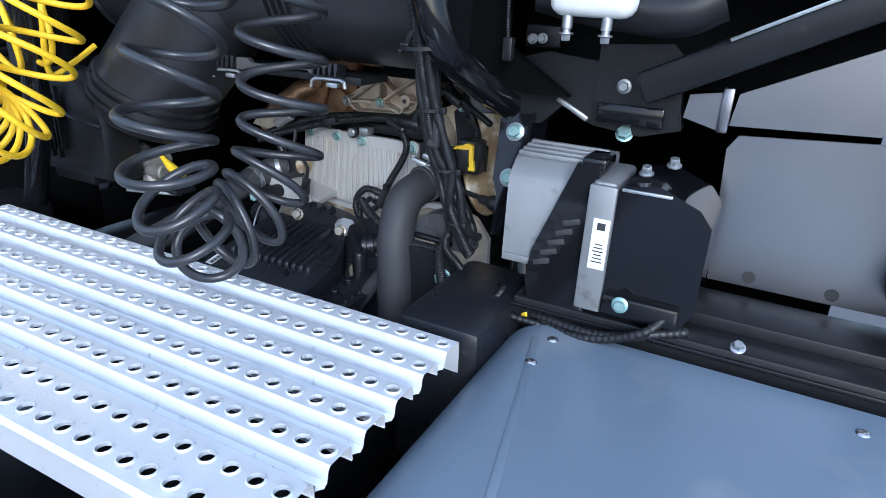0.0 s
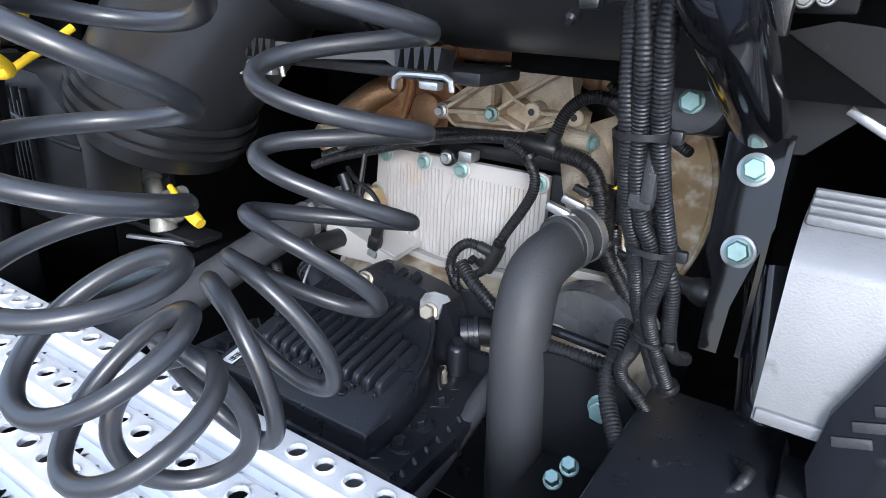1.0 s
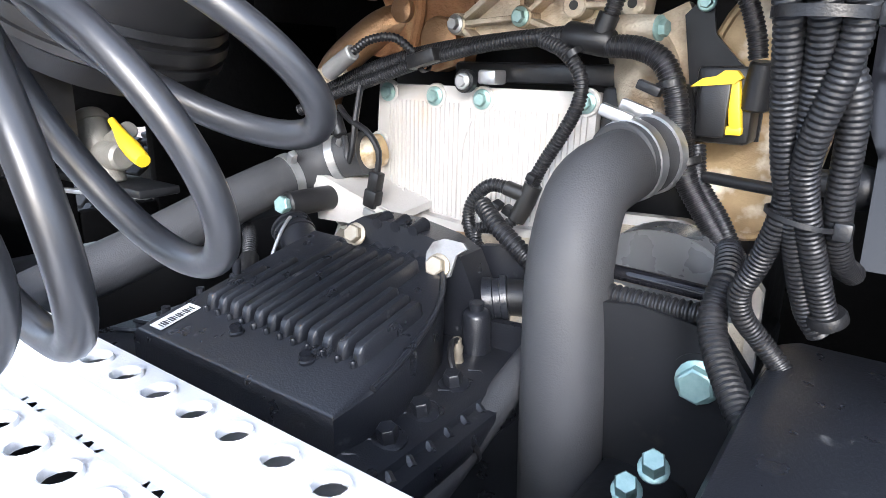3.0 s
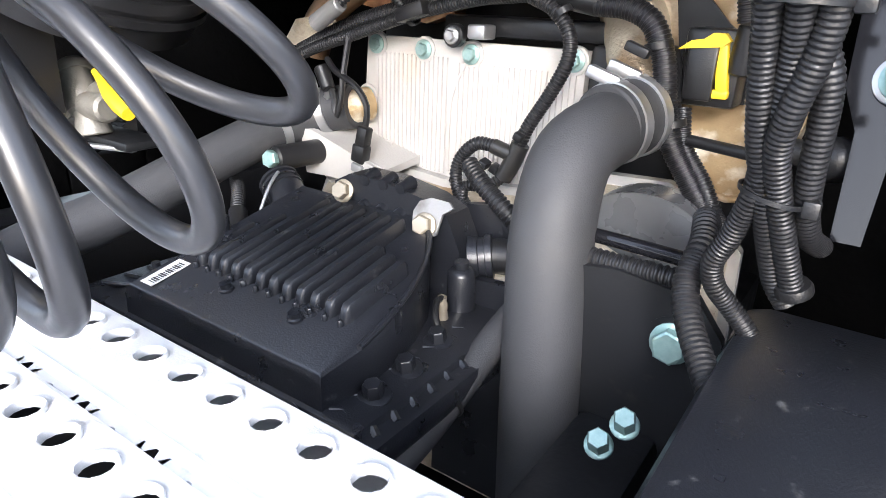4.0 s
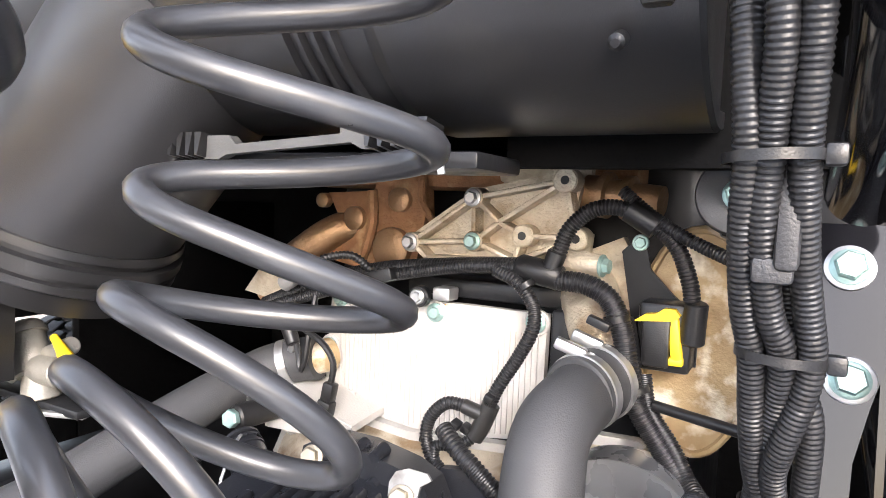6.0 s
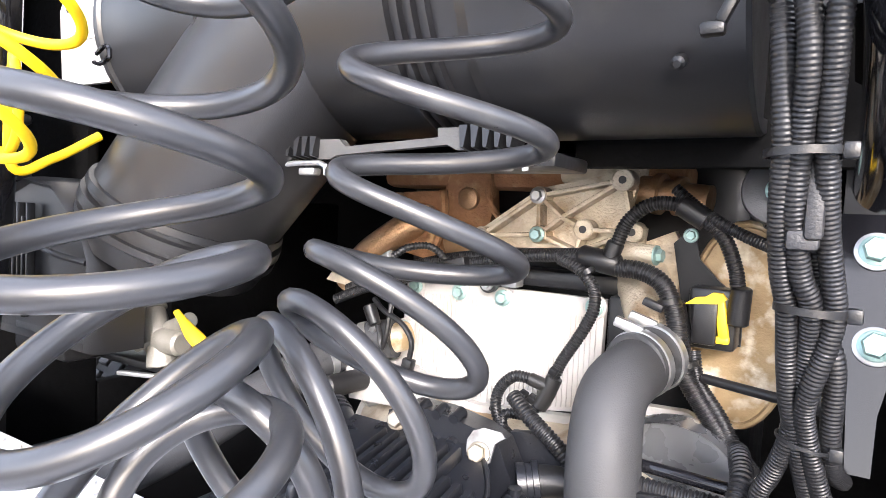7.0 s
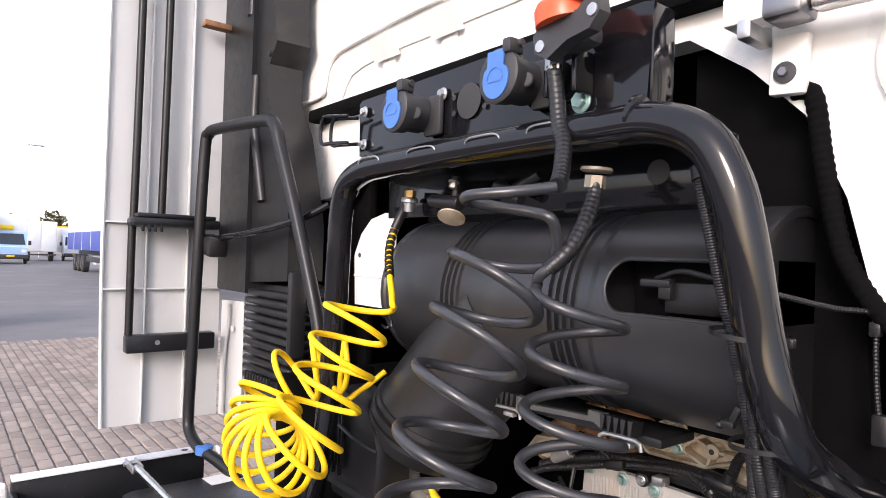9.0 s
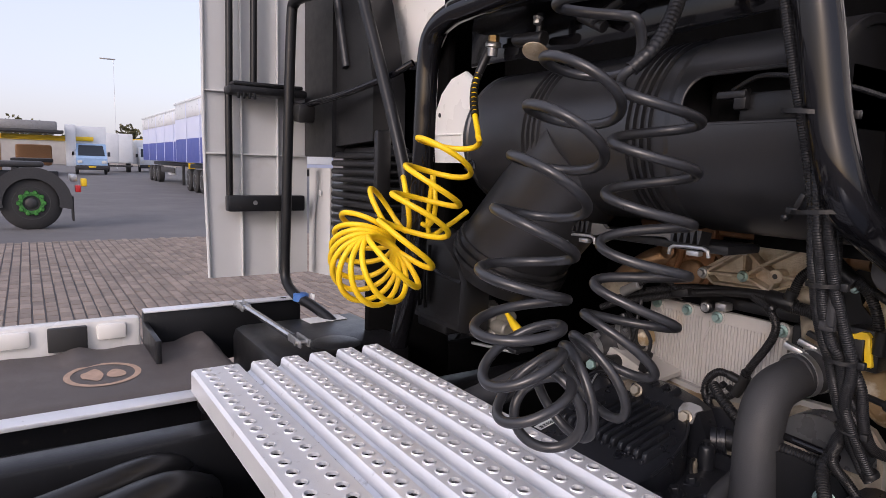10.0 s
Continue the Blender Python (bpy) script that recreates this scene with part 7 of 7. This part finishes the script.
# curtain-side trailers in a row
def trailer(x0, x1, y, label):
    t = thing("parked_trailer", ((x0 + x1) / 2, y + 1.2, GZ), label, "trailer", "parked trailers")
    L = x0 - x1
    cx = (x0 + x1) / 2
    part("body", G().box((cx, y + 1.25, GZ + 2.65), (L, 2.5, 2.75), 0.04), CURTAIN, t)
    part("blue_band", G().box((cx, y - 0.01, GZ + 1.82), (L - 0.5, 0.03, 1.05), 0.005), CURTAIN_BLUE, t, "dark blue lower curtain")
    part("top_band", G().box((cx, y - 0.012, GZ + 3.62), (L - 0.5, 0.03, 0.70), 0.005), VAN_WHITE, t, "white upper curtain")
    part("roof_rail", G().box((cx, y - 0.02, GZ + 4.0), (L, 0.06, 0.10), 0.01), VAN_WHITE, t)
    part("rear_door", G().box((x0 + 0.012, y + 0.66, GZ + 2.65), (0.03, 1.16, 2.5), 0.01), VAN_WHITE, t)
    part("rear_door", G().box((x0 + 0.012, y + 1.86, GZ + 2.65), (0.03, 1.16, 2.5), 0.01), VAN_WHITE, t)
    part("front_post", G().box((x0 - 0.12, y - 0.015, GZ + 2.65), (0.28, 0.05, 2.78), 0.01), VAN_WHITE, t)
    n = 5
    for k in range(1, n):
        part("curtain_seam", G().box((x1 + L * k / n, y - 0.03, GZ + 2.6), (0.06, 0.02, 2.6), 0.005), CURTAIN, t)
    part("chassis", G().box((cx, y + 1.25, GZ + 1.12), (L, 1.2, 0.22), 0.02), BLACK_PAINT, t)
    part("side_guard", G().box((cx + 1.5, y + 0.1, GZ + 0.80), (4.0, 0.04, 0.30), 0.01), DARK_GREY, t)
    for k in range(3):
        wheel(t, (x1 + 2.6 + 1.35 * k, y + 0.20, GZ + 0.5), 0.5, 0.38, (0, 1, 0))
    part("leg", G().box((x0 - 3.0, y + 0.5, GZ + 0.55), (0.14, 0.14, 1.1), 0.01), DARK_GREY, t)
    part("side_box", G().box((x0 - 5.0, y + 0.25, GZ + 0.75), (0.9, 0.3, 0.45), 0.03), VAN_WHITE, t)
    part("end_lamp", G().box((x0 + 0.02, y + 0.3, GZ + 1.0), (0.04, 0.3, 0.5), 0.01), YELLOW, t)


trailer(-20.2, -33.4, 6.15, "white and dark blue curtain-sided trailer")
trailer(-34.3, -47.9, 6.75, "white and dark blue curtain-sided trailer")


def box_van(x, y, front, label, h=3.1, w=2.2):
    v = thing("parked_van", (x, y, GZ), label, "van", "parked vans")
    part("cargo_box", G().box((x - 2.6, y, GZ + 0.7 + h / 2 - 0.2), (4.2, w, h - 0.5), 0.05), VAN_WHITE, v)
    part("cab", G().prism([(0.0, 0.45), (0.0, 1.25), (-0.35, 1.45), (-0.95, 2.35), (-1.6, 2.45), (-1.6, 0.45)], (x + 0.9, y + w * 0.46, GZ), (1, 0, 0), (0, 0, 1), w * 0.92), front, v)
    part("windscreen", G().prism([(-w * 0.40, 0.0), (w * 0.40, 0.0), (w * 0.36, 0.95), (-w * 0.36, 0.95)], (x + 0.585, y, GZ + 1.46), (0, 1, 0), (-0.55, 0, 0.84), 0.02), GLASS_DARK, v)
    part("bumper", G().box((x + 0.92, y, GZ + 0.55), (0.12, w * 0.95, 0.35), 0.04), DARK_GREY, v)
    for s in (-1, 1):
        part("headlamp", G().box((x + 0.92, y + s * w * 0.36, GZ + 0.98), (0.06, 0.32, 0.22), 0.03), LAMP, v)
        wheel(v, (x + 0.1, y + s * (w * 0.43), GZ + 0.36), 0.36, 0.22, (0, s, 0))
        part("mirror", G().box((x + 0.2, y + s * (w * 0.46 + 0.18), GZ + 1.6), (0.1, 0.2, 0.35), 0.03), DARK_GREY, v)
    part("number_plate", G().box((x + 0.99, y, GZ + 0.6), (0.02, 0.5, 0.11), 0.004), YELLOW, v)
    return v


box_van(-57.5, 4.35, VAN_BLUE, "pale blue fronted box van parked facing the truck", 3.5, 2.3)
box_van(-70.0, 10.4, VAN_WHITE, "white panel van parked beside a trailer", 2.9, 2.1)
rear = thing("parked_box_truck", (-66, 7.2, GZ), "white box truck parked with its rear doors shut", "truck")
part("cargo_box", G().box((-69, 7.25, GZ + 2.2), (6.0, 2.4, 2.7), 0.05), VAN_WHITE, rear)
for s in (-0.58, 0.58):
    part("rear_door", G().box((-65.98, 7.25 + s, GZ + 2.2), (0.05, 1.12, 2.55), 0.02), VAN_WHITE, rear)
part("underrun_bar", G().box((-66.0, 7.25, GZ + 0.6), (0.1, 2.3, 0.15), 0.02), DARK_GREY, rear)
for s in (-0.9, 0.9):
    wheel(rear, (-67.2, 7.25 + s, GZ + 0.45), 0.45, 0.4, (0, 1 if s > 0 else -1, 0))
# flatbed with a stacked load and yellow beam
flat = thing("parked_flatbed", (-52, 0.6, GZ), "parked flatbed truck with a yellow beam and load", "truck")
part("beam", G().box((-58, 1.6, GZ + 2.75), (0.4, 6.0, 0.32), 0.04), YELLOW, flat)
part("load", G().box((-57, 0.3, GZ + 3.55), (2.5, 3.6, 0.7), 0.12), GREY_BOX, flat)
part("load_base", G().box((-57, 0.3, GZ + 3.15), (2.6, 4.4, 0.22), 0.04), DARK_GREY, flat)
part("post", G().box((-57.5, 3.0, GZ + 2.2), (0.5, 0.7, 3.2), 0.05), VAN_WHITE, flat)
part("post", G().box((-57.5, -1.9, GZ + 1.9), (0.5, 0.9, 3.4), 0.05), COPPER, flat)
part("cab_body", G().box((-60, 0.6, GZ + 1.4), (2.4, 2.4, 1.6), 0.2), RUST, flat)
part("deck", G().box((-54, 0.4, GZ + 1.05), (7.0, 2.4, 0.25), 0.03), BLACK_PAINT, flat)
for x in (-51.5, -55.0, -59.0):
    wheel(flat, (x, -0.6, GZ + 0.5), 0.5, 0.4, (0, -1, 0))
# lamp mast, railing bridge and hedge far behind
mast = thing("lamp_mast", (-84, 9.0, GZ), "tall slim yard lamp mast", "lamp mast")
part("pole", G().cyl((-84, 9.0, GZ), (-84, 9.0, GZ + 12.5), 0.03, 0.02, 8), VAN_WHITE, mast)
part("arm", G().box((-84, 8.4, GZ + 12.5), (0.3, 1.6, 0.12), 0.03), CONCRETE, mast)
wallf = solo("boundary_wall", G().box((-112, 8, GZ + 1.8), (0.6, 90, 3.6), 0.05), CONCRETE, "pale concrete boundary wall behind the yard", "wall", kind="structure")
part("wall_coping", G().box((-111.6, 8, GZ + 3.9), (0.3, 90, 0.7), 0.05), YELLOW, wallf)
rng = random.Random(4)
for k in range(26):
    y = -38 + k * 3.7 + rng.uniform(-0.8, 0.8)
    h = rng.uniform(4.5, 7.5)
    x = -118 + rng.uniform(-3, 3)
    t = thing("far_tree", (x, y, GZ), "autumn tree in a row beyond the yard", "tree", "trees beyond the yard")
    g = G().cyl((x, y, GZ), (x + 0.1, y, GZ + h * 0.7), 0.22, 0.07, 8)
    for a in range(5):
        an = a * 1.3 + k
        g.cyl((x, y, GZ + h * (0.35 + 0.06 * a)), (x + math.cos(an) * 1.3, y + math.sin(an) * 1.3, GZ + h * (0.6 + 0.07 * a)), 0.08, 0.03, 6)
    part("trunk", g, BARK, t)
    g = G()
    for a in range(260):
        v = Vector((rng.gauss(0, 1), rng.gauss(0, 1), rng.gauss(0, 1))).normalized() * rng.uniform(0.35, 1.0)
        c = Vector((x, y, GZ + h * 0.68)) + Vector((v.x * 2.2, v.y * 2.2, v.z * h * 0.34))
        d1 = Vector((rng.gauss(0, 1), rng.gauss(0, 1), rng.gauss(0, 1))).normalized() * 0.32
        d2 = d1.orthogonal().normalized() * 0.26
        g.add([c - d1, c - d2, c + d1, c + d2], [(0, 1, 2, 3)])
    part("crown", g, LEAF, t, smooth=False)

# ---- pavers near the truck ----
# Browner than the ground sheet: real brick plus the sunlit strip put in colour.
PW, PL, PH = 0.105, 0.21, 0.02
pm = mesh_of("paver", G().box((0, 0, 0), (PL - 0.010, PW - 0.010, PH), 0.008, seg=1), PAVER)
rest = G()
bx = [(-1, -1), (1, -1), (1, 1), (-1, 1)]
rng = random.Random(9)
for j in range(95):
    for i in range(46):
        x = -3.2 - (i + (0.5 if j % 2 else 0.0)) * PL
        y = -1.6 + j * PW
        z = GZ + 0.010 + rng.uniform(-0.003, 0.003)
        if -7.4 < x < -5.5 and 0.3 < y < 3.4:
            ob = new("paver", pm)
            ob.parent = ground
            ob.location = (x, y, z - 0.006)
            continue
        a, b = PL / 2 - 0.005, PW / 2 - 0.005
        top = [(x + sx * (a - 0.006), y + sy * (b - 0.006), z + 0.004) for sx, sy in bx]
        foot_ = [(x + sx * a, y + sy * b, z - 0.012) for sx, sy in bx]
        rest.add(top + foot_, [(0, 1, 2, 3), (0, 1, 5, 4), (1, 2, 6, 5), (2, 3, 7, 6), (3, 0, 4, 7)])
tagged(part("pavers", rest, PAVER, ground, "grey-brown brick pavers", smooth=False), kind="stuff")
